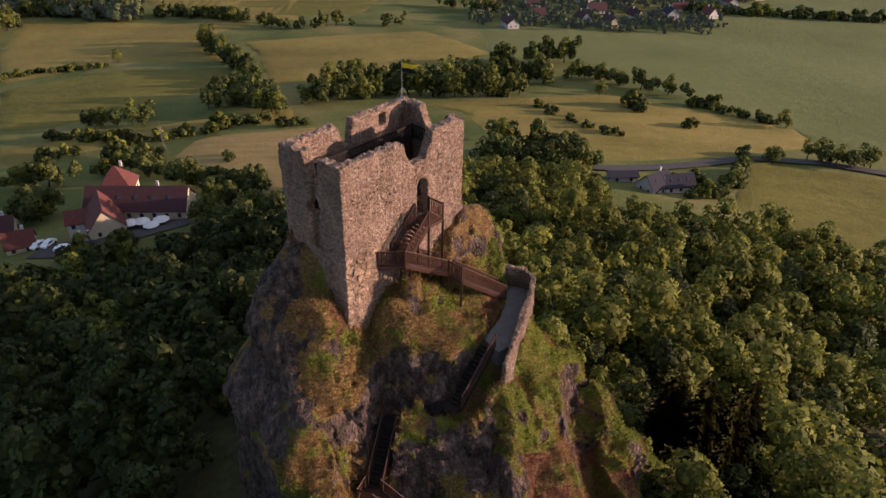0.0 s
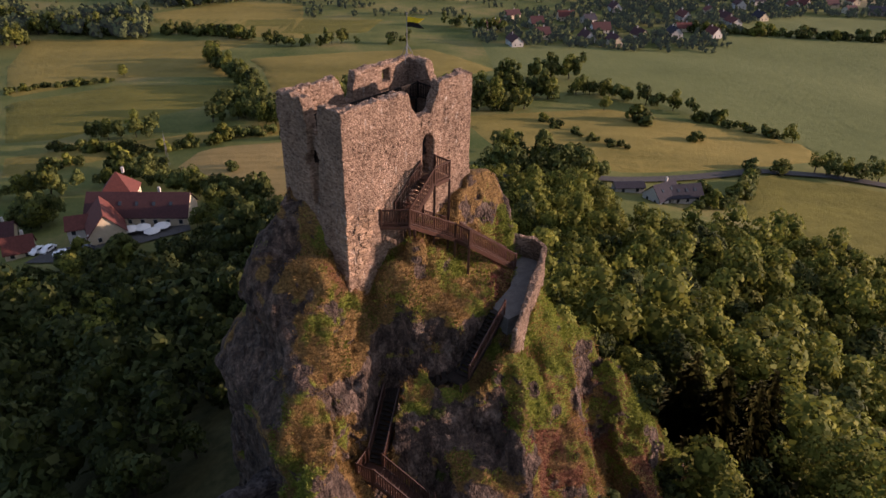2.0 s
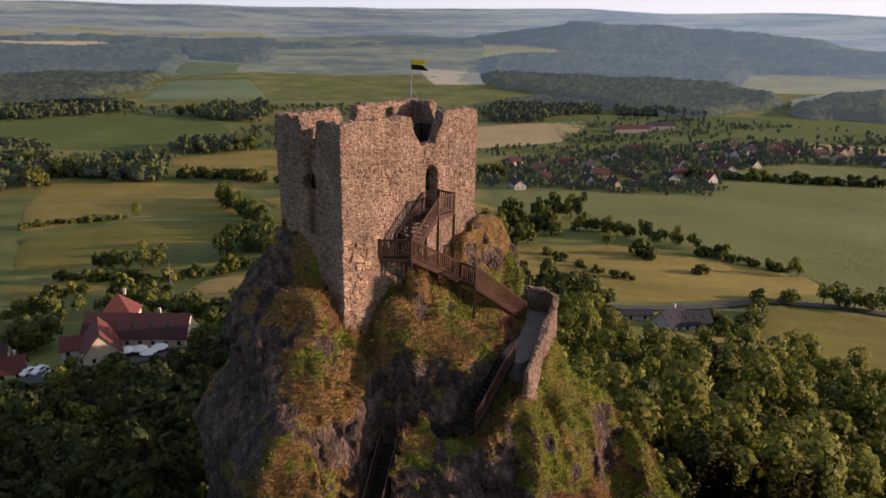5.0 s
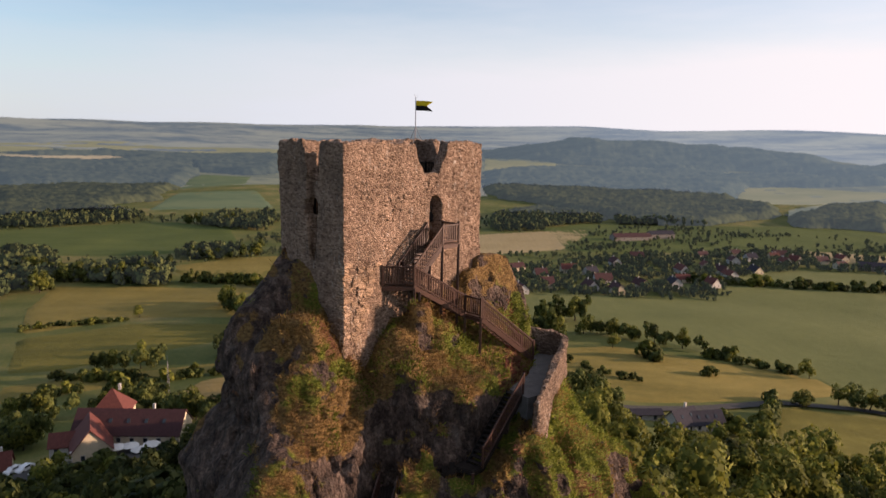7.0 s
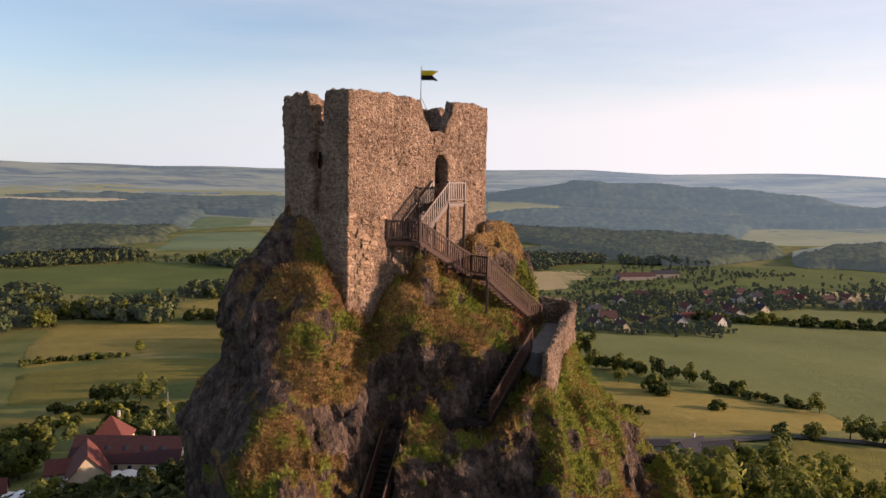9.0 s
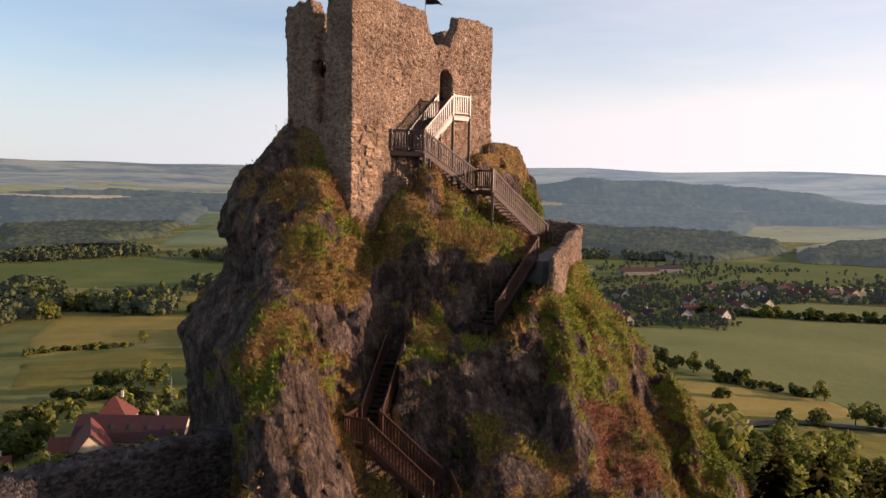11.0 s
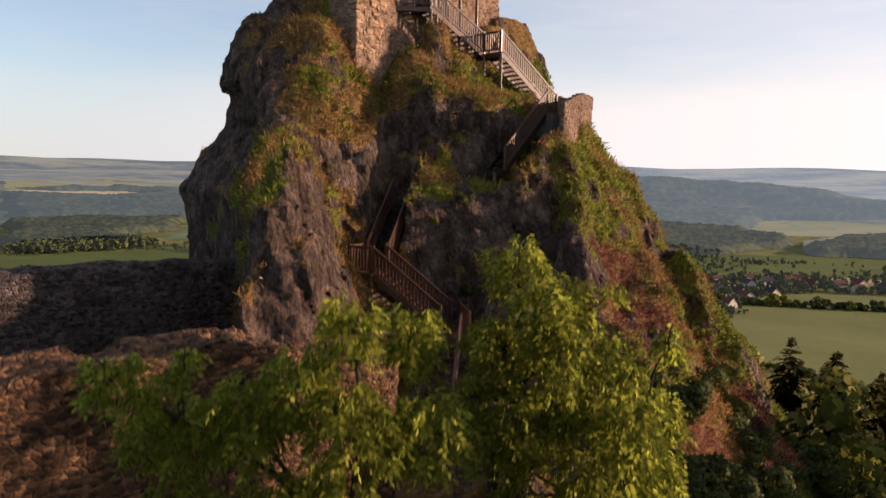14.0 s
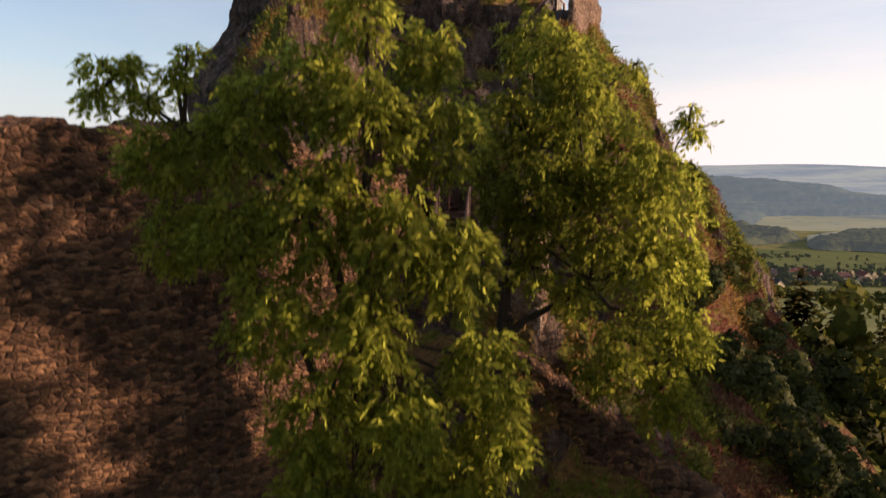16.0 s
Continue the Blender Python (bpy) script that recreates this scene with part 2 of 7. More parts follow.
def field_material(name, a, b, along=(0.02, 0.5, 0.0), streak=0.35):
    """A field: tone drifting over tens of metres, faint drill lines, fine stalks."""
    n = Nodes(name, 0.95, 0.1)
    drift = n.noise((0.012, 0.012, 0.0), 5, 0.6)
    lines = n.noise((along[0], along[1], 0.0), 3, 0.55)
    fine = n.noise((0.9, 0.9, 0.0), 6, 0.75)
    f = n.math("ADD", n.math("MULTIPLY", drift, 1.0 - streak), n.math("MULTIPLY", lines, streak))
    tuft = n.noise((0.16, 0.16, 0.0), 4, 0.7)
    f = n.math("ADD", n.math("MULTIPLY", f, 0.6), n.math("ADD", n.math("MULTIPLY", fine, 0.2), n.math("MULTIPLY", tuft, 0.2)))
    n.colour(n.ramp(f, [(0.39, a), (0.61, b)]))
    n.bump(n.math("ADD", fine, n.math("MULTIPLY", tuft, 2.0)), 0.7, 0.4)
    return n.m


def plain_material(name, c, rough=0.7, spec=0.3, metal=0.0, vary=0.18, scale=3.0):
    n = Nodes(name, rough, spec, metal)
    v = n.math("ADD", n.math("MULTIPLY", n.noise(scale, 5, 0.65), 0.6), n.math("MULTIPLY", n.noise(scale * 7, 3, 0.6), 0.4))
    lo, hi = tuple(k * (1 - vary) for k in c), tuple(min(1, k * (1 + vary)) for k in c)
    n.colour(n.ramp(v, [(0.35, lo), (0.65, hi)]))
    return n.m


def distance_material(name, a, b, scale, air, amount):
    """Far country, woods and fields: the haze of kilometres of evening air is put in as a faint surface glow."""
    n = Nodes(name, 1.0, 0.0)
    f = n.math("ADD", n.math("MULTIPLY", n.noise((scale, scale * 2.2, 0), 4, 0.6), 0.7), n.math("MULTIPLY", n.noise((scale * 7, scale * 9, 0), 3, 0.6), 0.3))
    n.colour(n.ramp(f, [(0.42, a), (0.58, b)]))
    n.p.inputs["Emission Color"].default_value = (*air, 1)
    # the painted haze glows stronger towards +x, the sun's side
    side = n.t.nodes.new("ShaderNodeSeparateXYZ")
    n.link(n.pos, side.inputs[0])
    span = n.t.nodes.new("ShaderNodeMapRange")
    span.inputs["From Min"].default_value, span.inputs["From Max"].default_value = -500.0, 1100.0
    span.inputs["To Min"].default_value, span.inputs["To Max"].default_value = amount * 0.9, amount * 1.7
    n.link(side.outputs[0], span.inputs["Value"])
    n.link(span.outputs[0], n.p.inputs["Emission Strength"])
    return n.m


ROCK = rock_material()
MASON = masonry_material("tower_rubble", (0.135, 0.085, 0.058), (0.255, 0.167, 0.113), (0.375, 0.262, 0.186), (0.30, 0.21, 0.15), 7.0, 0.95, 0.7)
PARAPET = masonry_material("parapet_rubble", (0.10, 0.066, 0.046), (0.19, 0.13, 0.092), (0.30, 0.21, 0.15), (0.2, 0.14, 0.1), 7.0)
RUIN = masonry_material("ruin_rubble", (0.025, 0.015, 0.010), (0.078, 0.043, 0.025), (0.20, 0.11, 0.058), (0.095, 0.056, 0.034), 6.5, 0.95, 0.08)
# curtain wall rubble: the shade lying on it is put into darker stone
SHADED_RUIN = masonry_material("shade_darkened_rubble", (0.022, 0.018, 0.017), (0.056, 0.044, 0.041), (0.12, 0.097, 0.089), (0.085, 0.07, 0.064), 6.0, 0.95, 0.22)
QUOIN = masonry_material("quoin_stone", (0.20, 0.128, 0.080), (0.285, 0.186, 0.118), (0.37, 0.25, 0.165), (0.26, 0.18, 0.12), 2.2)
WOOD = wood_material("stained_timber", (0.030, 0.014, 0.010), (0.072, 0.034, 0.023), 0.36)
WOOD_DARK = wood_material("darkened_timber", (0.010, 0.008, 0.007), (0.028, 0.021, 0.017), 0.6)
BARK = wood_material("bark", (0.018, 0.014, 0.011), (0.055, 0.042, 0.03), 0.95)
GRAVEL = plain_material("trodden_gravel", (0.12, 0.112, 0.105), 0.95, 0.1, 0, 0.3, 2.0)
LEAF = leaf_material("broad_leaves", (0.070, 0.084, 0.014), (0.130, 0.140, 0.024), (0.20, 0.195, 0.038))
# for darker trees, and for trees and shrubs with shade put in colour
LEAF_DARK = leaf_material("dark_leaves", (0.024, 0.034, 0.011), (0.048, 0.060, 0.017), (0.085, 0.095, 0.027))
LEAF_BELT = leaf_material("hedge_leaves", (0.048, 0.062, 0.018), (0.088, 0.104, 0.027), (0.145, 0.155, 0.042))
LEAF_ASH = leaf_material("ash_leaves", (0.092, 0.120, 0.017), (0.190, 0.220, 0.030), (0.32, 0.335, 0.054), 0.8)
NEEDLE = leaf_material("needles", (0.034, 0.038, 0.013), (0.066, 0.068, 0.022), (0.11, 0.10, 0.036), 0.3)
# balls inside the crowns: inner shade put into a duller leaf colour
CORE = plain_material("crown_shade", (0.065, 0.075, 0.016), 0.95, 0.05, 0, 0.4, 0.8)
TUFT = leaf_material("dry_tufts", (0.100, 0.058, 0.017), (0.205, 0.122, 0.037), (0.33, 0.212, 0.070), 0.4)
HERB = leaf_material("green_herbs", (0.062, 0.080, 0.012), (0.145, 0.168, 0.024), (0.26, 0.27, 0.050), 0.45)
SEDUM = leaf_material("reddish_herbs", (0.075, 0.026, 0.019), (0.175, 0.060, 0.042), (0.28, 0.115, 0.078), 0.35)
FIELD_GOLD = field_material("ripening_meadow", (0.118, 0.100, 0.022), (0.240, 0.186, 0.050), (0.006, 0.05, 0))
FIELD_GREEN = field_material("green_crop", (0.094, 0.108, 0.034), (0.138, 0.146, 0.050), (0.3, 0.01, 0), 0.2)
FIELD_LUSH = field_material("lush_meadow", (0.072, 0.070, 0.013), (0.158, 0.138, 0.029), (0.01, 0.08, 0))
FIELD_MEAD = field_material("deep_green_meadow", (0.052, 0.074, 0.017), (0.096, 0.116, 0.030), (0.01, 0.08, 0))
FIELD_HAY = field_material("mown_hay", (0.175, 0.125, 0.042), (0.285, 0.205, 0.078), (0.03, 0.3, 0), 0.5)
FIELD_TAN = field_material("ripe_grain", (0.24, 0.19, 0.09), (0.34, 0.27, 0.14), (0.3, 0.02, 0), 0.3)
ROAD = plain_material("worn_asphalt", (0.07, 0.066, 0.062), 1.0, 0.05, 0, 0.25, 1.0)
TILE = plain_material("clay_tile", (0.105, 0.034, 0.026), 0.8, 0.25, 0, 0.3, 1.6)
TILE_DARK = plain_material("dark_tile", (0.052, 0.022, 0.022), 0.8, 0.25, 0, 0.3, 1.6)
SLATE = plain_material("slate_roof", (0.036, 0.034, 0.042), 0.9, 0.1, 0, 0.3, 1.6)
PLASTER = plain_material("cream_plaster", (0.50, 0.42, 0.29), 0.9, 0.15, 0, 0.12, 1.0)
BARN = plain_material("dull_plaster", (0.24, 0.21, 0.18), 0.9, 0.15, 0, 0.15, 1.0)
WHITEWASH = plain_material("whitewash", (0.44, 0.41, 0.37), 0.9, 0.15, 0, 0.1, 1.0)
GLASS = plain_material("window_glass", (0.02, 0.025, 0.03), 0.08, 0.6, 0, 0.2, 4.0)
CANVAS = plain_material("white_canvas", (0.62, 0.60, 0.56), 0.85, 0.15, 0, 0.06, 2.0)
STEEL = plain_material("galvanised_steel", (0.22, 0.22, 0.23), 0.45, 0.5, 0.8, 0.15, 6.0)
YELLOW = plain_material("yellow_cloth", (0.62, 0.44, 0.015), 0.8, 0.15, 0, 0.08, 4.0)
BLACK = plain_material("black_cloth", (0.012, 0.011, 0.010), 0.85, 0.15, 0, 0.2, 4.0)


# far and middle-distance colours, each with haze put in as emission
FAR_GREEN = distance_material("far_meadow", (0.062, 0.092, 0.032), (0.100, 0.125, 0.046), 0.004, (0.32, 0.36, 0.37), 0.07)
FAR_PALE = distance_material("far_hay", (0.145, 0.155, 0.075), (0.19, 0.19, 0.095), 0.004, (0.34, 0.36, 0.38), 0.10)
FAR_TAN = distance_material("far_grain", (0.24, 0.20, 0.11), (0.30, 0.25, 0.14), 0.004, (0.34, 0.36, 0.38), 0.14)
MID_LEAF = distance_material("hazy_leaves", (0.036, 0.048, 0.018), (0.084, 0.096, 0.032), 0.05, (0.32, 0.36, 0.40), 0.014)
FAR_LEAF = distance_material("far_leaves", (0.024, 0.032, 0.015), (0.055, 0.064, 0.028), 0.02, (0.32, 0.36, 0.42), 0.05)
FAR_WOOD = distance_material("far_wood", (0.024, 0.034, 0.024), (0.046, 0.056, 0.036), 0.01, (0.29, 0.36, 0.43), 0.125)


# ---- shape tools ----
def mesh_object(name, verts, faces, material, parent=None, label="", smooth=False):
    me = bpy.data.meshes.new(name)
    me.from_pydata([tuple(v) for v in verts], [], [tuple(f) for f in faces])
    me.materials.append(material)
    if smooth:
        me.polygons.foreach_set("use_smooth", [True] * len(me.polygons))
    me.update()
    ob = new(name, me)
    if parent is not None:
        ob.parent = parent
    if label:
        ob["label"] = label
    return ob


def part(name, bm, material, parent, label="", smooth=False):
    """Links a bmesh as one mesh object under a thing or a part."""
    me = bpy.data.meshes.new(name)
    bm.to_mesh(me)
    bm.free()
    me.materials.append(material)
    if smooth:
        me.polygons.foreach_set("use_smooth", [True] * len(me.polygons))
    ob = new(name, me)
    if parent is not None:
        ob.parent = parent
    if label:
        ob["label"] = label
    return ob


def empty(name, at, label, category, group="", kind=""):
    ob = new(name)
    ob.matrix_basis = at if isinstance(at, Matrix) else Matrix.Translation(at)
    ob.empty_display_size = 0.3
    return tagged(ob, label, category, group, kind)


def add_box(bm, size, m=Matrix(), bevel=0.0):
    got = bmesh.ops.create_cube(bm, size=1.0, matrix=m @ Matrix.Diagonal((*size, 1)))
    if bevel:
        edges = {e for v in got["verts"] for e in v.link_edges}
        bmesh.ops.bevel(bm, geom=list(edges), offset=bevel, segments=1, affect="EDGES", clamp_overlap=True)
    return got["verts"]


def box_part(name, size, m, material, parent, label="", bevel=0.012):
    bm = bmesh.new()
    add_box(bm, size, m, bevel)
    return part(name, bm, material, parent, label)


def beam_matrix(p, q):
    """Local z along p to q, centred between them; local x level."""
    p, q = Vector(p), Vector(q)
    z = (q - p).normalized()
    x = Vector((0, 0, 1)).cross(z)
    x = x.normalized() if x.length > 1e-4 else Vector((1, 0, 0))
    y = z.cross(x)
    return Matrix.Translation((p + q) / 2) @ Matrix((x, y, z)).transposed().to_4x4(), (q - p).length


def add_beam(bm, p, q, w, d, bevel=0.0):
    m, length = beam_matrix(p, q)
    add_box(bm, (w, d, length), m, bevel)


def add_tube(bm, p, q, r0, r1, sides=7):
    m, length = beam_matrix(p, q)
    bmesh.ops.create_cone(bm, cap_ends=True, segments=sides, radius1=r0, radius2=r1, depth=length, matrix=m)


# lattice noise on whole arrays
def hashed(i, j, k, seed):
    h = (i * 374761393 + j * 668265263 + k * 1274126177 + seed * 974711) & 0x7FFFFFFF
    h = ((h ^ (h >> 13)) * 1103515245) & 0x7FFFFFFF
    h = ((h ^ (h >> 16)) * 668265263) & 0x7FFFFFFF
    return ((h ^ (h >> 15)) & 0xFFFF) / 65535.0


def vnoise(x, y, z, seed=0):
    i, j, k = (np.floor(q).astype(np.int64) for q in (x, y, z))
    u, v, w = x - i, y - j, z - k
    u, v, w = (q * q * (3 - 2 * q) for q in (u, v, w))
    out = 0
    for a in (0, 1):
        for b in (0, 1):
            for c in (0, 1):
                out = out + hashed(i + a, j + b, k + c, seed) * (u if a else 1 - u) * (v if b else 1 - v) * (w if c else 1 - w)
    return out * 2 - 1


def fbm(x, y, z, octaves=4, seed=0, gain=0.5):
    out, amp = 0, 1.0
    for o in range(octaves):
        out = out + amp * vnoise(x, y, z, seed + 17 * o)
        x, y, z, amp = x * 2.03 + 3.1, y * 2.03 + 1.7, z * 2.03 + 5.3, amp * gain
    return out


def cell_edges(x, y, z, seed=0):
    """Distance between the nearest and the second-nearest cell centre, and the nearest cell's random number."""
    i, j, k = (np.floor(q).astype(np.int64) for q in (x, y, z))
    d1, d2, tone = np.full(x.shape, 9.0), np.full(x.shape, 9.0), np.zeros(x.shape)
    for a in (-1, 0, 1):
        for b in (-1, 0, 1):
            for c in (-1, 0, 1):
                px = i + a + hashed(i + a, j + b, k + c, seed + 1)
                py = j + b + hashed(i + a, j + b, k + c, seed + 2)
                pz = k + c + hashed(i + a, j + b, k + c, seed + 3)
                d = np.sqrt((px - x) ** 2 + (py - y) ** 2 + (pz - z) ** 2)
                near = d < d1
                tone = np.where(near, hashed(i + a, j + b, k + c, seed + 4), tone)
                d2 = np.where(near, d1, np.minimum(d2, d))
                d1 = np.where(near, d, d1)
    return d2 - d1, tone


def surface_nets(f, origin, h):
    """The surface f = 0 (f below 0 inside) of a field on a regular grid, as verts and quads."""
    n = f.shape
    inside = f < 0
    cells = tuple(q - 1 for q in n)
    acc, cnt = np.zeros((*cells, 3), np.float32), np.zeros(cells, np.int16)
    corner = lambda arr, c: arr[c[0]:c[0] + cells[0], c[1]:c[1] + cells[1], c[2]:c[2] + cells[2]]
    for axis in range(3):
        others = [q for q in range(3) if q != axis]
        for b in (0, 1):
            for c in (0, 1):
                lo = [0, 0, 0]
                lo[others[0]], lo[others[1]] = b, c
                hi = list(lo)
                hi[axis] = 1
                cross = corner(inside, lo) != corner(inside, hi)
                fa, fb = corner(f, lo)[cross], corner(f, hi)[cross]
                at = np.tile(np.array(lo, np.float32), (len(fa), 1))
                at[:, axis] += fa / (fa - fb)
                acc[cross] += at
                cnt[cross] += 1
    used = cnt > 0
    index = np.full(cells, -1, np.int64)
    index[used] = np.arange(used.sum())
    base = np.argwhere(used)
    verts = np.array(origin) + h * (base + acc[used] / cnt[used][:, None])
    quads = []
    for axis in range(3):
        o1, o2 = [(1, 2), (2, 0), (0, 1)][axis]
        a, b = [slice(0, q) for q in n], [slice(0, q) for q in n]
        a[axis], b[axis] = slice(0, n[axis] - 1), slice(1, n[axis])
        at = np.argwhere(inside[tuple(a)] != inside[tuple(b)])
        keep = (at[:, o1] > 0) & (at[:, o2] > 0) & (at[:, o1] < cells[o1]) & (at[:, o2] < cells[o2])
        at = at[keep]
        out = inside[tuple(at.T)]
        four = []
        for p, q in ((1, 1), (0, 1), (0, 0), (1, 0)):
            c = at.copy()
            c[:, o1] -= p
            c[:, o2] -= q
            four.append(index[tuple(c.T)])
        four = np.stack(four, 1)
        four[~out] = four[~out][:, ::-1]
        quads.append(four)
    return verts, np.concatenate(quads)


def quick_mesh(name, verts, faces, material, smooth=False, size=4):
    """A mesh from arrays of points and of quads (or triangles)."""
    me = bpy.data.meshes.new(name)
    verts, faces = np.asarray(verts, np.float32), np.asarray(faces, np.int32)
    me.vertices.add(len(verts))
    me.vertices.foreach_set("co", verts.ravel())
    me.loops.add(faces.size)
    me.loops.foreach_set("vertex_index", faces.ravel())
    me.polygons.add(len(faces))
    me.polygons.foreach_set("loop_start", np.arange(len(faces), dtype=np.int32) * size)
    me.polygons.foreach_set("use_smooth", np.full(len(faces), smooth))
    for m in material if isinstance(material, (list, tuple)) else [material]:
        me.materials.append(m)
    me.update(calc_edges=True)
    me.validate()
    return me


# ---- the lie of the land: a cone of a hill, easing into a wide plain, with hills at the horizon ----
HILL = (0.0, 40.0)
RING = np.array([0, 14, 22, 34, 60, 100, 136, 170, 242, 300, 380, 480, 700, 1000, 1500, 2200, 3000, 3900, 4400, 4700])
LEVEL = np.array([34.5, 33.5, 28, 18, 5, -5, -13, -21, -31, -36.5, -43, -52, -60, -64, -62, -50, -25, 8, 50, 66])
FINE = np.arange(0, 4900, 2.0)
SMOOTH = np.interp(FINE, RING, LEVEL)
for width in (9, 25):
    kernel = np.ones(width) / width
    SMOOTH = np.convolve(np.pad(SMOOTH, width // 2, "edge"), kernel, "valid")


def ground_z(x, y):
    x, y = np.asarray(x, float), np.asarray(y, float)
    r = np.hypot(x - HILL[0], y - HILL[1])
    z = np.interp(r, FINE, SMOOTH)
    far = np.clip((r - 500) / 1500, 0, 1)
    z = z + far * (16 * vnoise(x / 700, y / 420, x * 0, 5) + 5 * vnoise(x / 210, y / 160, x * 0, 8))
    along = np.clip((x - 150) / 260, 0, 1) * np.clip((1330 - x) / 420, 0, 1)
    z = z + 62 * along * (1 + 0.08 * vnoise(x / 90, x * 0, x * 0, 12)) * np.exp(-((r - 2500) / 260.0) ** 2) * (y > 0)
    near = np.clip(r / 60, 0, 1)
    return z + near * 0.5 * vnoise(x / 38, y / 38, x * 0, 3)


def gz(x, y):
    return float(ground_z(x, y))


def build_ground():
    rings = np.concatenate([np.arange(0, 60, 2.5), np.arange(60, 320, 6), 320 * 1.035 ** np.arange(0, 80)])
    rings = rings[rings < 4750]
    turns = 320
    ang = np.linspace(0, 2 * np.pi, turns, endpoint=False)
    rr, aa = np.meshgrid(rings[1:], ang, indexing="ij")
    x, y = HILL[0] + rr * np.sin(aa), HILL[1] + rr * np.cos(aa)
    verts = np.stack([x, y, ground_z(x, y)], -1).reshape(-1, 3)
    verts = np.vstack([[HILL[0], HILL[1], gz(*HILL)], verts])
    faces = []
    for i in range(len(rings) - 2):
        a = 1 + i * turns + np.arange(turns)
        b = 1 + i * turns + (np.arange(turns) + 1) % turns
        faces.append(np.stack([a, a + turns, b + turns, b], 1))
    faces = np.concatenate(faces)
    n = Nodes("rough_grass_and_litter", 0.95, 0.1)
    litter = n.ramp(n.noise(0.6, 5, 0.7), [(0.3, (0.02, 0.022, 0.008)), (0.7, (0.06, 0.055, 0.022))])
    meadow = n.ramp(n.math("ADD", n.math("MULTIPLY", n.noise(0.022, 5, 0.6), 0.7), n.math("MULTIPLY", n.noise(0.7, 5, 0.7), 0.3)),
                    [(0.36, (0.055, 0.075, 0.018)), (0.52, (0.115, 0.12, 0.034)), (0.66, (0.20, 0.16, 0.06))])
    dist = n.t.nodes.new("ShaderNodeVectorMath")
    dist.operation = "DISTANCE"
    n.link(n.pos, dist.inputs[0])
    dist.inputs[1].default_value = (0, 40, 0)
    woods = n.ramp(n.math("DIVIDE", dist.outputs["Value"], 400.0), [(0.22, 0.0), (0.36, 1.0)])
    n.colour(n.mix(woods, litter, meadow))
    n.bump(n.noise(0.8, 6, 0.7), 0.6, 0.3)
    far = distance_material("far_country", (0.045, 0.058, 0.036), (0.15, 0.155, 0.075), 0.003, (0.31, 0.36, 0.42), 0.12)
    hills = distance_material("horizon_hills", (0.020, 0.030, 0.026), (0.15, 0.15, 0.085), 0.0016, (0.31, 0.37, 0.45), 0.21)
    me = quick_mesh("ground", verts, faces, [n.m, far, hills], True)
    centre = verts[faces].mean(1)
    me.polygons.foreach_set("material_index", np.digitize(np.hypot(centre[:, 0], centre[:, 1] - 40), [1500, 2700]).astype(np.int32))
    ob = new("ground", me)
    return tagged(ob, "rolling green and ochre country falling away from a castle hill", "ground", kind="structure")


def draped(name, outline, material, lift, label, category="field", kind="structure", cell=6.0, sink=True):
    """A sheet laid over the land inside an outline of plan corners."""
    bm = bmesh.new()
    vs = [bm.verts.new((x, y, 0)) for x, y in outline]
    bm.faces.new(vs)
    xs, ys = [p[0] for p in outline], [p[1] for p in outline]
    span = max(max(xs) - min(xs), max(ys) - min(ys))
    cell = max(cell, span / 60)
    for lo, hi, no in ((min(xs), max(xs), (1, 0, 0)), (min(ys), max(ys), (0, 1, 0))):
        q = lo + cell
        while q < hi:
            bmesh.ops.bisect_plane(bm, geom=bm.verts[:] + bm.edges[:] + bm.faces[:], plane_co=(q if no[0] else 0, q if no[1] else 0, 0), plane_no=no)
            q += cell
    co = np.array([v.co[:] for v in bm.verts])
    z = ground_z(co[:, 0], co[:, 1])
    for v, h in zip(bm.verts, z):
        v.co.z = h + (-0.02 if sink and v.is_boundary else lift)
    bmesh.ops.recalc_face_normals(bm, faces=bm.faces[:])
    if sum(f.normal.z for f in bm.faces) < 0:
        bmesh.ops.reverse_faces(bm, faces=bm.faces[:])
    ob = part(name, bm, material, None, smooth=True)
    return tagged(ob, label, category, kind=kind)


build_ground()
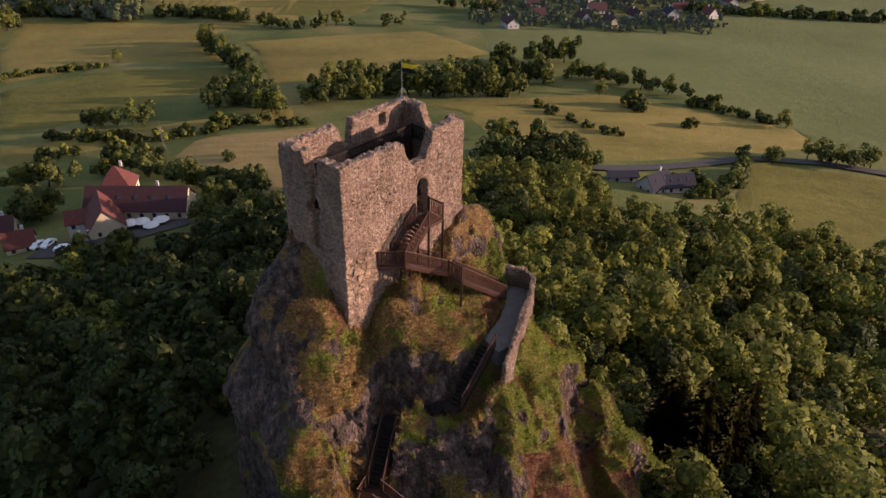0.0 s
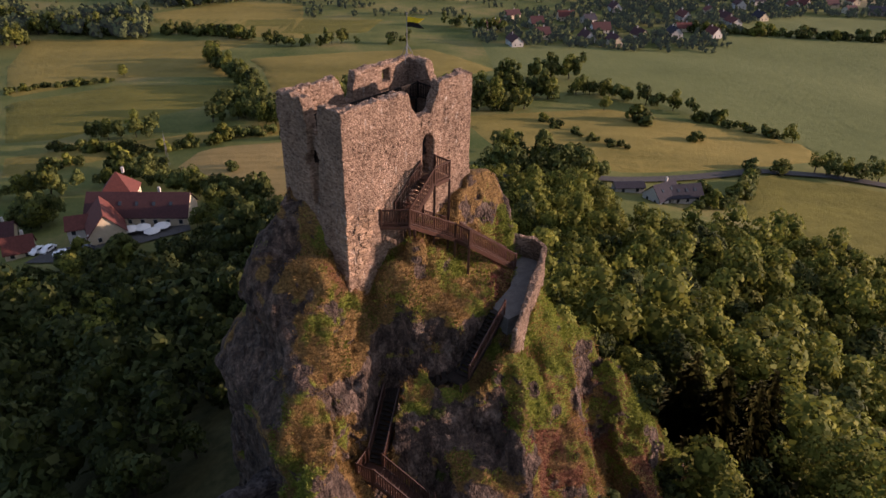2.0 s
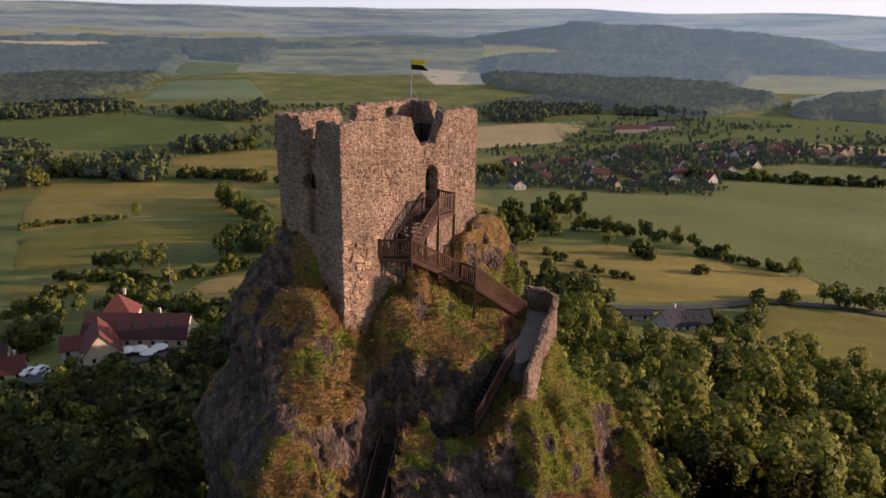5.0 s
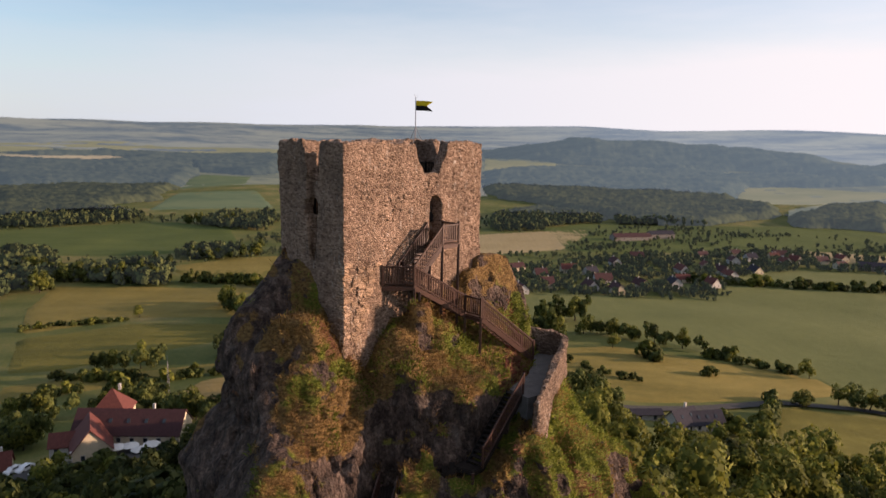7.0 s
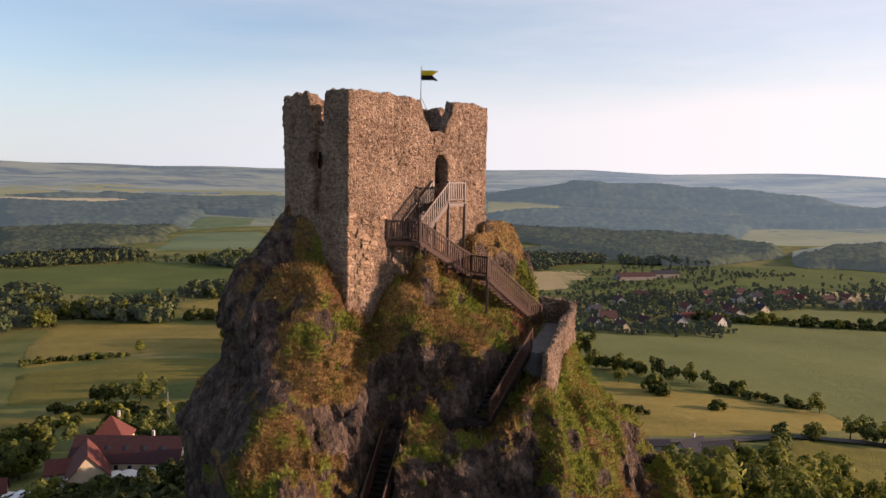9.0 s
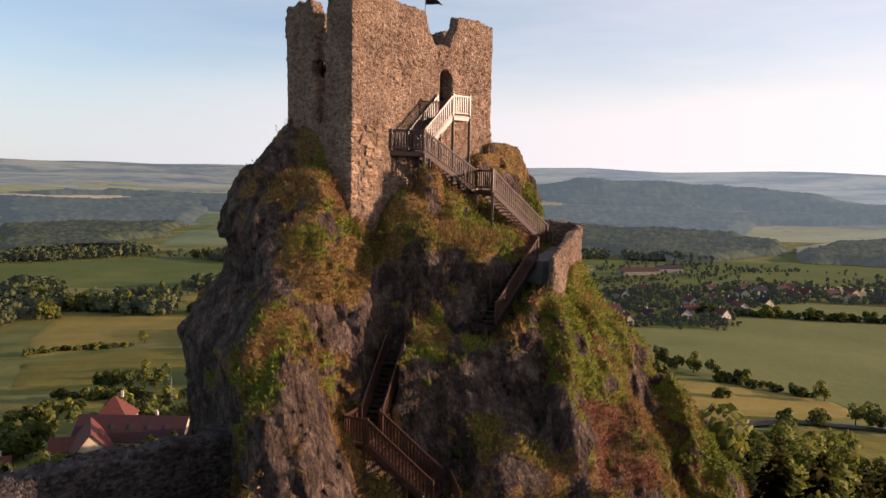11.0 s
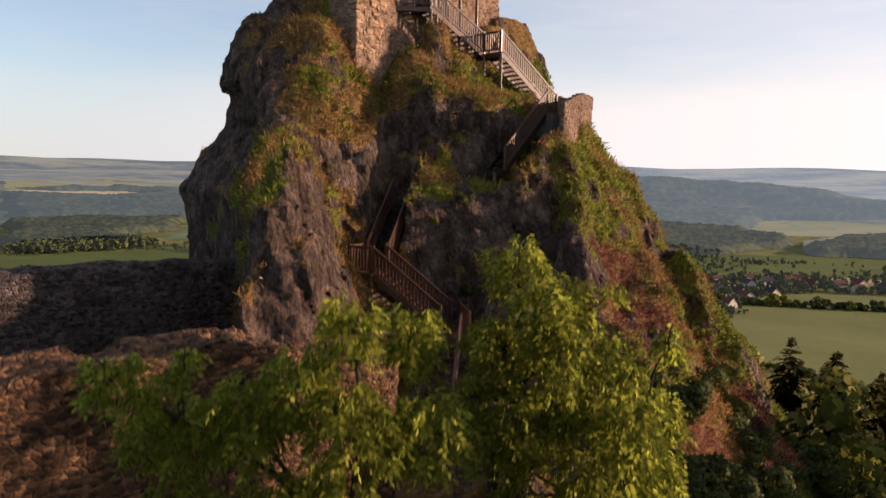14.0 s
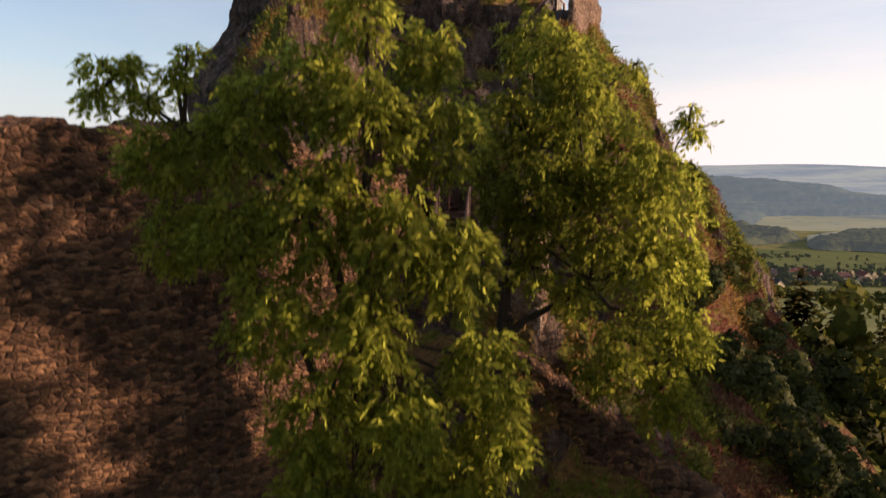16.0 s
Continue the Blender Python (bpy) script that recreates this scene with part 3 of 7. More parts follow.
FIELDS = [
    (FIELD_GOLD, [(-256, 408), (-284, 487), (-123, 479), (-148, 432), (-113, 369), (-175, 371), (-214, 333)]),
    (FIELD_LUSH, [(-209, 323), (-168, 354), (-105, 351), (-99, 324), (-154, 265), (-173, 259)]),
    (FIELD_GOLD, [(-150, 217), (-163, 241), (-102, 267), (-62, 285), (-57, 263), (-102, 249)]),
    (FIELD_HAY, [(-91, 217), (-89, 243), (-47, 254), (-37, 196), (-48, 173), (-55, 198)]),
    (FIELD_GOLD, [(-117, 419), (-10, 457), (30, 396), (-5, 365), (-49, 333), (-80, 324), (-101, 388)]),
    (FIELD_GREEN, [(25, 482), (158, 475), (206, 628), (396, 632), (444, 604), (200, 242), (176, 252), (147, 272), (125, 298), (101, 343), (80, 386), (29, 388)]),
    (FIELD_GOLD, [(-6, 290), (37, 303), (76, 318), (121, 294), (151, 281), (151, 256), (109, 236), (62, 221), (22, 237), (11, 277)]),
    (FIELD_LUSH, [(105, 220), (117, 230), (158, 222), (183, 218), (129, 139), (115, 148), (96, 152), (88, 180)]),
    (FIELD_LUSH, [(-229, 558), (-48, 566), (-56, 514), (-134, 502), (-204, 523)]),
    (FIELD_MEAD, [(-536, 768), (-351, 873), (-266, 827), (-208, 677), (-297, 628), (-369, 628), (-450, 639)]),
    (FIELD_GOLD, [(-236, 579), (-165, 638), (-121, 623), (-96, 490), (-195, 506)]),
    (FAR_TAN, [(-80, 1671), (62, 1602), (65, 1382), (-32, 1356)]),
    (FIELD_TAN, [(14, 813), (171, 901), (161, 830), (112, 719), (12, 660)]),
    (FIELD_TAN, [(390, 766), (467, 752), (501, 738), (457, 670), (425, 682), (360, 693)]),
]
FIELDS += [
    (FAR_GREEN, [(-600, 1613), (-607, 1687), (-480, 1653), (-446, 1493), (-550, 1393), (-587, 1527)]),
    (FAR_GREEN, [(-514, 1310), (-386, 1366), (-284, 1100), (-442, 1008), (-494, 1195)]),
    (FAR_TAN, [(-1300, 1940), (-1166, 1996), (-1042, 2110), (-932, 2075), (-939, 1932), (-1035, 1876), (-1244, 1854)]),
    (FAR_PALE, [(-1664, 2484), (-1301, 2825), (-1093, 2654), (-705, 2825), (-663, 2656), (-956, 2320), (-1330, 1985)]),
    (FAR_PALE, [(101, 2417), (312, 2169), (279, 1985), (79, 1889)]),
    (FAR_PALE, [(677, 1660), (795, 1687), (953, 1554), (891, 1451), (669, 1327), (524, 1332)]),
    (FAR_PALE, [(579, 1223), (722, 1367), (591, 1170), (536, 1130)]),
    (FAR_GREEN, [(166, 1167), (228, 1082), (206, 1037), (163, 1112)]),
    (FIELD_MEAD, [(120, 700), (110, 900), (175, 970), (370, 985), (580, 990), (620, 900), (505, 745), (467, 755), (390, 770), (300, 735)]),      # rough grass under the scrub
]
FIELD_WORDS = {
    FIELD_GOLD: "ochre-green meadow in long evening light",
    FIELD_LUSH: "lush green meadow",
    FIELD_MEAD: "deep green meadow on the plain",
    FIELD_HAY: "mown straw-coloured hay field",
    FIELD_GREEN: "wide flat green crop field with faint tramlines",
    FIELD_TAN: "pale ripe grain field",
    FAR_GREEN: "far pale green field",
    FAR_TAN: "far pale grain field",
    FAR_PALE: "far pale green hay meadow",
}
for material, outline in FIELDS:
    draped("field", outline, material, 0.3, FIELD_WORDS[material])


# ---- the basalt crag ----
# mounds: x, y, top, half-axes, turn, steepness
MOUNDS = [
    (-3, 42.5, 57, 5.4, 2.4, 48, 2.2),        # under the tower
    (2.5, 43.4, 56.7, 1.6, 1.4, 0, 4),        # shoulder beside the tower
    (1.5, 42, 56, 1.2, 1, 0, 1.8),            # its grassy front
    (-9.6, 38.2, 57.88, 0.8, 0.9, 0, 1.8),    # left crest
    (-8.3, 37.2, 56.9, 1.3, 0.5, -42, 2.6),   # dark rock against the end wall
    (-10.4, 36.2, 55.03, 1.2, 1.5, 0, 3),     # and its outer edge
    (-9.2, 35.8, 51.64, 3, 2.8, 0, 5),        # left cliff
    (-10.2, 33.2, 46.41, 3.6, 3, 0, 6),       # lower left cliff
    (-8.1, 34.7, 54.81, 1.2, 0.9, 0, 1.8),    # spur head
    (-8.0, 31.2, 49.7, 1.1, 2.4, 0, 1.7),    # spur
    (-1.9, 37.2, 53.98, 2, 0.8, 20, 1.3),     # grassy knoll
    (-1.65, 36.75, 54.9, 0.6, 0.6, 0, 6),     # bare outcrop in its front
    (1.2, 38.3, 51.49, 1.2, 0.7, 25, 1.2),    # its tail
    (-0.8, 37.2, 51.5, 4.1, 3.5, 0, 5),       # shelf over the gully
    (-2.3, 35.0, 50.8, 1.5, 1.1, 0, 6),       # its lip
]
MOUNDS += [
    (5.2, 39.2, 50.16, 1.3, 4, -10, 2),       # terrace
    (4.9, 34, 48.13, 0.9, 0.7, 0, 3),         # nose under the parapet's end
    (4.45, 33.4, 49.1, 0.55, 0.5, 0, 3),      # rock under the parapet's foot
    (6.6, 36.5, 48.27, 0.9, 1, 0, 2.2),       # shoulder below the parapet
]
MOUNDS += [
    (0.5, 33.4, 44.18, 4.5, 2.6, 0, 1.9),     # gully floor
    (8, 36.5, 39.99, 3, 3, 0, 1.2),           # hollow between the ridges
    (1, 42, 40.5, 8, 7, 0, 1.25),             # skirt
    (3, 24.5, 36.8, 5, 4, 0, 0.9),            # bank before the crag
    (2.3, 19.3, 38.8, 1.6, 0.9, 0, 1.3),      # grassy hump behind the stepping wall
    (1.3, 18.7, 39.6, 0.8, 0.5, 0, 2),        # the bank round the pale stub
    (-7, 21, 34.5, 6, 5, 0, 0.9),             # ruined court
]
# ridges: points x, y, top along the crest, half-width, steepness
RIDGES = [
    ([(7, 38.6, 49.21), (9.4, 39.3, 46.59), (10.6, 40.4, 45.58), (12, 39.9, 43.53), (13.4, 40.1, 42), (16, 40.3, 38), (18.9, 40.6, 33.3), (20.5, 41, 30.5)], 0.45, 2.7),
    ([(5.6, 33.8, 46.51), (6.9, 34.9, 46.44), (8.3, 36.6, 47.09)], 0.4, 2.4),
    ([(6.9, 34.8, 46.74), (8, 33.6, 44.02), (7.8, 32.4, 42.84), (7.5, 31.4, 41.7), (8.4, 29, 37.5)], 0.4, 1.9),
    ([(8.3, 37.1, 47.43), (9.1, 35.9, 44.95), (9.7, 34.6, 42.83), (10.2, 32.8, 39.9)], 0.45, 2.2),
    ([(11.6, 39, 41.15), (12.6, 38.2, 40.31), (14.6, 38.3, 37.48), (15.9, 37.6, 35), (16.8, 36.4, 31.5)], 0.4, 3.4),
    ([(-1.9, 31.3, 44.3), (-0.8, 31.7, 45.37), (0.3, 31.9, 46.47), (1.5, 31.9, 46.62), (3, 32, 47.32), (3.9, 32.6, 49.13), (4.3, 33.1, 49.14)], 0.2, 3.6),
    ([(5.1, 33.2, 47.4), (4.9, 31.6, 46.6), (4.7, 30.8, 45.6)], 0.25, 3.2),
    ([(-7.1, 29.5, 48.4), (-6.6, 27.2, 46.3), (-6.1, 25.8, 47.4), (-6.1, 24.9, 48.0), (-6.25, 23.7, 46.6), (-6.7, 22.3, 43.6), (-7.2, 21.3, 40.5)], 0.6, 3.8),
    ([(-6.3, 31.6, 49.19), (-5.6, 30.6, 47.8), (-4.6, 30.1, 46)], 0.35, 2.6),
]
# ways and a gully cut into it: from, to, half-width, steepness of the sides
CUTS = [
    ((6.1, 41.7, 49.9), (4.75, 35.6, 49.9), 0.75, 3.5),
    ((3.7, 35.8, 50.1), (1.5, 32.8, 47.4), 0.6, 6.0),
    ((1.2, 32.9, 47.3), (-2.8, 32.85, 45.8), 0.5, 25.0),
    ((-2.85, 32.9, 45.8), (-3.6, 29.8, 43.0), 0.6, 5.0),
    ((-4.0, 29.3, 43.0), (-0.6, 28.0, 40.8), 0.75, 3.0),
    ((-0.6, 28.0, 40.8), (-0.9, 22.0, 37.0), 1.2, 3.0),
    ((1.6, 39.3, 53.0), (4.95, 40.95, 50.3), 0.8, 2.5),
    ((12.2, 37.3, 36.4), (13.6, 33.6, 31.0), 0.6, 3.2),
]
# the sheer left side, with its overhang: how far out the rock stands at each height
CLIFF_Z = [34.0, 38.0, 42.0, 44.8, 46.6, 48.5, 49.6, 50.9, 51.9, 53.3, 55.0, 56.2, 58.0]
CLIFF_Y = [20.0, 24.0, 27.0, 29.4, 30.75, 31.9, 32.9, 34.0, 35.5, 38.5, 45.0]      # and how far it steps in along its length
CLIFF_IN = [7.2, 6.5, 5.4, 4.1, 3.2, 2.9, 2.1, 0.8, -0.25, -0.25, 2.0]
CLIFF_X = [-14.2, -14.05, -14.0, -14.0, -14.2, -12.95, -11.85, -11.85, -12.2, -11.8, -10.6, -9.6, -8.8]


def crag_height(x, y, warp=0.0):
    k, total = 0.45, 0
    x0, y0 = x, y
    if warp:
        x, y = x + warp * fbm(x / 3.2, y / 3.2, x * 0, 3, 2), y + warp * fbm(x / 3.2, y / 3.2, x * 0 + 9, 3, 4)
    for mx, my, top, ra, rb, turn, steep in MOUNDS:
        c, s = math.cos(radians(turn)), math.sin(radians(turn))
        u, v = (x - mx) * c + (y - my) * s, -(x - mx) * s + (y - my) * c
        q = np.sqrt((u / ra) ** 2 + (v / rb) ** 2)
        away = np.maximum(0, q - 1) * np.hypot(u, v) / np.maximum(q, 1e-6)
        total = total + np.exp(np.clip((top - steep * away - 0.3 * np.minimum(q, 1) ** 2 - 40) / k, -60, 60))
    for crest, half, steep in RIDGES:
        best = np.full(np.shape(x), -99.0)
        for (ax, ay, az), (bx, by, bz) in zip(crest[:-1], crest[1:]):
            t = np.clip(((x - ax) * (bx - ax) + (y - ay) * (by - ay)) / ((bx - ax) ** 2 + (by - ay) ** 2), 0, 1)
            off = np.hypot(x - ax - t * (bx - ax), y - ay - t * (by - ay))
            best = np.maximum(best, az + (bz - az) * t - steep * np.maximum(0, off - half))
        total = total + np.exp(np.clip((best - 40) / k, -60, 60))
    height = 40 + k * np.log(total + 1e-30)
    x, y = x0, y0
    for (ax, ay, az), (bx, by, bz), half, side in CUTS:
        d = np.array([bx - ax, by - ay])
        t = np.clip(((x - ax) * d[0] + (y - ay) * d[1]) / (d @ d), 0, 1)
        off = np.hypot(x - ax - t * d[0], y - ay - t * d[1])
        floor = az + (bz - az) * t
        height = np.minimum(height, floor + np.maximum(0, off - half) * side)
    return height


def largest_piece(quads, count):
    """Only the quads of the largest connected piece."""
    label = np.arange(count)
    while True:
        low = label[quads].min(1)
        new_label = label.copy()
        for k in range(4):
            np.minimum.at(new_label, quads[:, k], low)
        new_label = new_label[new_label]
        if (new_label == label).all():
            break
        label = new_label
    of = label[quads[:, 0]]
    return quads[of == np.bincount(of).argmax()]


def build_crag():
    h, lo, n = 0.17, np.array([-18.0, 13.0, 27.0]), (282, 253, 186)
    gx, gy, gzv = (lo[i] + h * np.arange(n[i]) for i in range(3))
    X, Y = np.meshgrid(gx, gy, indexing="ij")
    H = crag_height(X, Y, 0.7)
    gradx, grady = np.gradient(H, h)
    steep = np.sqrt(1 + np.minimum(gradx ** 2 + grady ** 2, 16))
    f = ((gzv[None, None, :] - H[:, :, None]) / steep[:, :, None]).astype(np.float32)
    edge = np.interp(gzv, CLIFF_Z, CLIFF_X)[None, :] + np.interp(gy, CLIFF_Y, CLIFF_IN)[:, None]
    f = np.maximum(f, 0.9 * (edge[None] - gx[:, None, None])).astype(np.float32)
    band = np.abs(f) < 2.0
    ii = np.argwhere(band)
    px, py, pz = lo[0] + h * ii[:, 0], lo[1] + h * ii[:, 1], lo[2] + h * ii[:, 2]
    s = np.clip((steep[ii[:, 0], ii[:, 1]] - 1.2) / 1.5, 0.42, 1) * np.where(px > 5, 0.72, np.where(px < -8.3, 1.45, 1.0)) * np.where(((pz > 53.5) | (pz > 50.6) & (np.abs(px) < 4.5)) & ~((px > 0.5) & (py > 41)), 0.5, np.where((px > 0.5) & (py > 41), 0.62, 0.8))
    lumps = fbm(px / 2.6, py / 2.6, pz / 3.4, 4, 11, 0.55)
    gap, tone = cell_edges(px / 1.0 + 0.3 * lumps, py / 1.0, pz / 1.7, 21)
    gap2, tone2 = cell_edges(px / 0.45 + 0.2 * lumps, py / 0.45, pz / 0.7, 23)
    cracks = np.clip(gap / 0.2, 0, 1)
    f[band] += (s * (-0.34 * lumps - 0.46 * (tone - 0.5) - 0.14 * cracks - 0.26 * (tone2 - 0.5) + 0.10)).astype(np.float32)
    verts, quads = surface_nets(f, lo, h)
    quads = largest_piece(quads, len(verts))
    me = quick_mesh("crag", verts, quads, ROCK, False)
    me.update()
    # where turf holds: on the gentler slopes, in broken patches, never under overhangs or on the bare lee side
    up = np.empty(len(verts) * 3, np.float32)
    me.vertex_normals.foreach_get("vector", up)
    wide = H.copy()
    for k in range(1, 4):
        wide[k:-k, k:-k] += H[2 * k:, k:-k] + H[:-2 * k, k:-k] + H[k:-k, 2 * k:] + H[k:-k, :-2 * k]
    wide = wide / 13.0
    gx2, gy2 = np.gradient(wide, h)
    fall = np.hypot(gx2, gy2)
    i, j = (np.clip(((verts[:, k] - lo[k]) / h).round().astype(int), 4, n[k] - 5) for k in range(2))
    x, y, z = verts.T
    turf = np.clip((3.3 - fall[i, j]) / 1.6, 0, 1) - 0.08 + 1.05 * fbm(x / 1.5, y / 1.5, z / 1.5, 3, 51)
    turf -= 0.9 * np.clip((-8.6 - x + 1.6 * fbm(x / 2.2, y / 2.2, z / 2.2, 3, 57)) / 1.2, 0, 1) + 0.8 * np.clip((0.25 - up.reshape(-1, 3)[:, 2]) / 0.3, 0, 1)
    turf += 0.5 * np.clip((x - 4.6) / 2, 0, 1) + 0.48 * np.exp(-((x + 6.4) / 1.8) ** 2) + 0.6 * np.clip((z - 50.3) / 0.8, 0, 1) * ((x > -4.5) & (x < 4.5))
    turf -= 0.55 * np.clip((x + 2.5) / 1, 0, 1) * np.clip((3.6 - x) / 1, 0, 1) * np.clip((46.8 - z) / 0.6, 0, 1) * (y > 26)
    turf -= 0.4 * np.clip((24.9 - y) / 0.8, 0, 1) * np.clip((-4.4 - x) / 0.6, 0, 1)
    turf -= 0.4 * np.clip((x - 0.6) / 0.6, 0, 1) * np.clip((z - 53.4) / 0.6, 0, 1)
    me.attributes.new("turf", "FLOAT", "POINT").data.foreach_set("value", np.clip(turf, 0, 1).astype(np.float32))
    ob = new("crag", me)
    return tagged(ob, "steep basalt crag with ochre turf, green herbs and bare broken rock", "rock crag", kind="structure")


CRAG = build_crag()
# ---- the keep on the crag ----
KC, KU = Vector((-5.4, 35.0, 0)), Vector((0.664, 0.748, 0))   # its near corner and the run of its sunlit face
KV = Vector((-KU.y, KU.x, 0))                                  # from the sunlit face to the back
K_LONG, K_WIDE, K_THICK, K_TOP = 10.8, 5.55, 0.7, 63.5


def keep(u, v, z=0.0):
    """A place by metres along the sunlit face, metres behind it, and height."""
    p = KC + KU * u + KV * v
    return Vector((p.x, p.y, z))


def build_keep():
    h = 0.095
    lo, n = np.array([-0.6, -0.6, 50.0]), (127, 74, 147)
    U, V, Z = np.meshgrid(*(lo[i] + h * np.arange(n[i]) for i in range(3)), indexing="ij")
    box = lambda a0, a1, b0, b1, c0, c1: np.maximum.reduce([a0 - U, U - a1, b0 - V, V - b1, c0 - Z, Z - c1])
    batter = np.clip((58 - Z) * 0.035, 0, 0.3)
    rag = 0.09 * vnoise(U / 0.55, V / 0.55, U * 0, 4) + 0.07 * vnoise(U / 0.2, V / 0.2, U * 0, 9)
    top = K_TOP + rag
    shell = np.maximum.reduce([-batter - U, U - K_LONG - batter, -batter - V, V - K_WIDE, Z - top])
    hollow = box(K_THICK, K_LONG - K_THICK, K_THICK, K_WIDE - 0.65, 58.9, 70)
    f = np.maximum(shell, -hollow)
    wedge = lambda coord, a, b, z0, z1, flare: np.maximum(np.maximum(a - flare * np.clip((Z - z0) / (z1 - z0), 0, 1) - coord, coord - b - flare * np.clip((Z - z0) / (z1 - z0), 0, 1)), z0 - Z)
    wob = 0.12 * vnoise(U / 0.5, V / 0.5, Z / 0.5, 14)
    front_gap = np.maximum(wedge(U, 5.8, 7.0, 61.75, 63.5, 0.75) + wob, V - 1.9)
    end_gap = np.maximum(wedge(V, 2.3, 2.85, 61.2, 63.5, 0.38) + wob, U - 1.9)
    back_gap = np.maximum(wedge(U, 4.5, 5.1, 61.9, 63.4, 0.35) + wob, 3.6 - V)
    far_gap = np.maximum(wedge(V, 1.9, 2.7, 61.8, 63.4, 0.8) + wob, 8.7 - U)
    window = np.maximum(box(7.7, 8.35, 3.5, 9, 62.3, 63.15), -9)
    slit = box(-9, 1.9, 2.5, 2.85, 58.7, 60.2)
    arch = np.where(Z > 60.0, np.hypot(U - 6.75, Z - 60.0) - 0.48, np.abs(U - 6.75) - 0.48)
    door = np.maximum.reduce([arch, 57.7 - Z, V - 0.95])
    cleft = np.maximum.reduce([np.abs(V - 2.65 - 0.03 * (Z - 60)) - 0.34 + wob, U - 0.42, 57.2 - Z])
    hole = np.maximum.reduce([np.abs(V - 2.95) - 0.3 + wob, np.abs(Z - 60.1) - 0.42 + wob, U - 0.75])
    f = np.maximum(f, -cleft)
    f = np.maximum(f, -hole)
    for cut in (front_gap, end_gap, back_gap, far_gap, window, slit, door):
        f = np.maximum(f, -cut)
    band = np.abs(f) < 0.5
    u, v, z = U[band], V[band], Z[band]
    gap, tone = cell_edges(u / 0.27, v / 0.27, z / 0.2, 31)
    f[band] += 0.025 - 0.035 * np.clip(gap / 0.22, 0, 1) - 0.04 * (tone - 0.5) - 0.05 * vnoise(u / 1.3, v / 1.3, z / 1.3, 6)
    end_wall = np.clip(0.6 - u, 0, 0.6) * np.clip((v - 0.5) / 0.5, 0, 1) * np.clip((5.1 - v) / 0.8, 0, 1)
    f[band] -= end_wall * (0.16 * vnoise(u / 0.9, v / 0.7, z / 1.1, 16) + 0.6 * np.clip((57.5 - z) / 5, 0, 1) * (0.3 + vnoise(u / 0.8, v / 0.8, z / 0.8, 17)))
    verts, quads = surface_nets(f.astype(np.float32), lo, h)
    place = np.array([[KU.x, KU.y, 0], [KV.x, KV.y, 0], [0, 0, 1]])
    world_verts = verts @ place + np.array(KC)
    me = quick_mesh("wall", world_verts, quads, MASON, False)
    thing = empty("castle_keep", (0, 0, 0), "roofless square stone keep with ragged notched wall tops", "castle tower")
    ob = new("wall", me)
    ob.parent = thing
    return thing


KEEP = build_keep()
# ---- timber stairs, landings and railings up the crag ----
BOX_CACHE = {}


def shared_box(size, material, bevel=0.008):
    key = (tuple(round(s, 3) for s in size), material.name)
    if key not in BOX_CACHE:
        bm = bmesh.new()
        add_box(bm, size, Matrix(), min(bevel, min(size) * 0.3))
        me = bpy.data.meshes.new("timber")
        bm.to_mesh(me)
        bm.free()
        me.materials.append(material)
        BOX_CACHE[key] = me
    return BOX_CACHE[key]


def piece(name, size, m, parent, material=None):
    ob = new(name, shared_box(size, material or WOOD))
    ob.parent = parent
    ob.matrix_basis = m
    return ob


def heading(p, q):
    return math.atan2(q[1] - p[1], q[0] - p[0])


def railing(parent, p, q, post_start=True, post_end=True, step=0.15, high=1.05, material=None):
    """Boarded railing from p to q, given at floor level."""
    p, q = Vector(p), Vector(q)
    run = (q - p).xy.length
    turn = Matrix.Rotation(heading(p, q), 4, "Z")
    lift = lambda z: Vector((0, 0, z))
    for name, z, w, d in (("handrail", high, 0.075, 0.10), ("lower_rail", 0.14, 0.05, 0.075)):
        bm = bmesh.new()
        add_beam(bm, p + lift(z), q + lift(z), w, d, 0.01)
        part(name, bm, material or WOOD, parent)
    count = max(1, int(run / step))
    for i in range(count):
        at = p.lerp(q, (i + 0.5) / count)
        piece("baluster", (0.085, 0.028, high - 0.12), Matrix.Translation(at + lift((high + 0.10) / 2)) @ turn, parent, material)
    for want, at in ((post_start, p), (post_end, q)):
        if want:
            piece("post", (0.11, 0.11, high + 0.12), Matrix.Translation(at + lift((high + 0.12) / 2 - 0.02)) @ turn, parent, material)


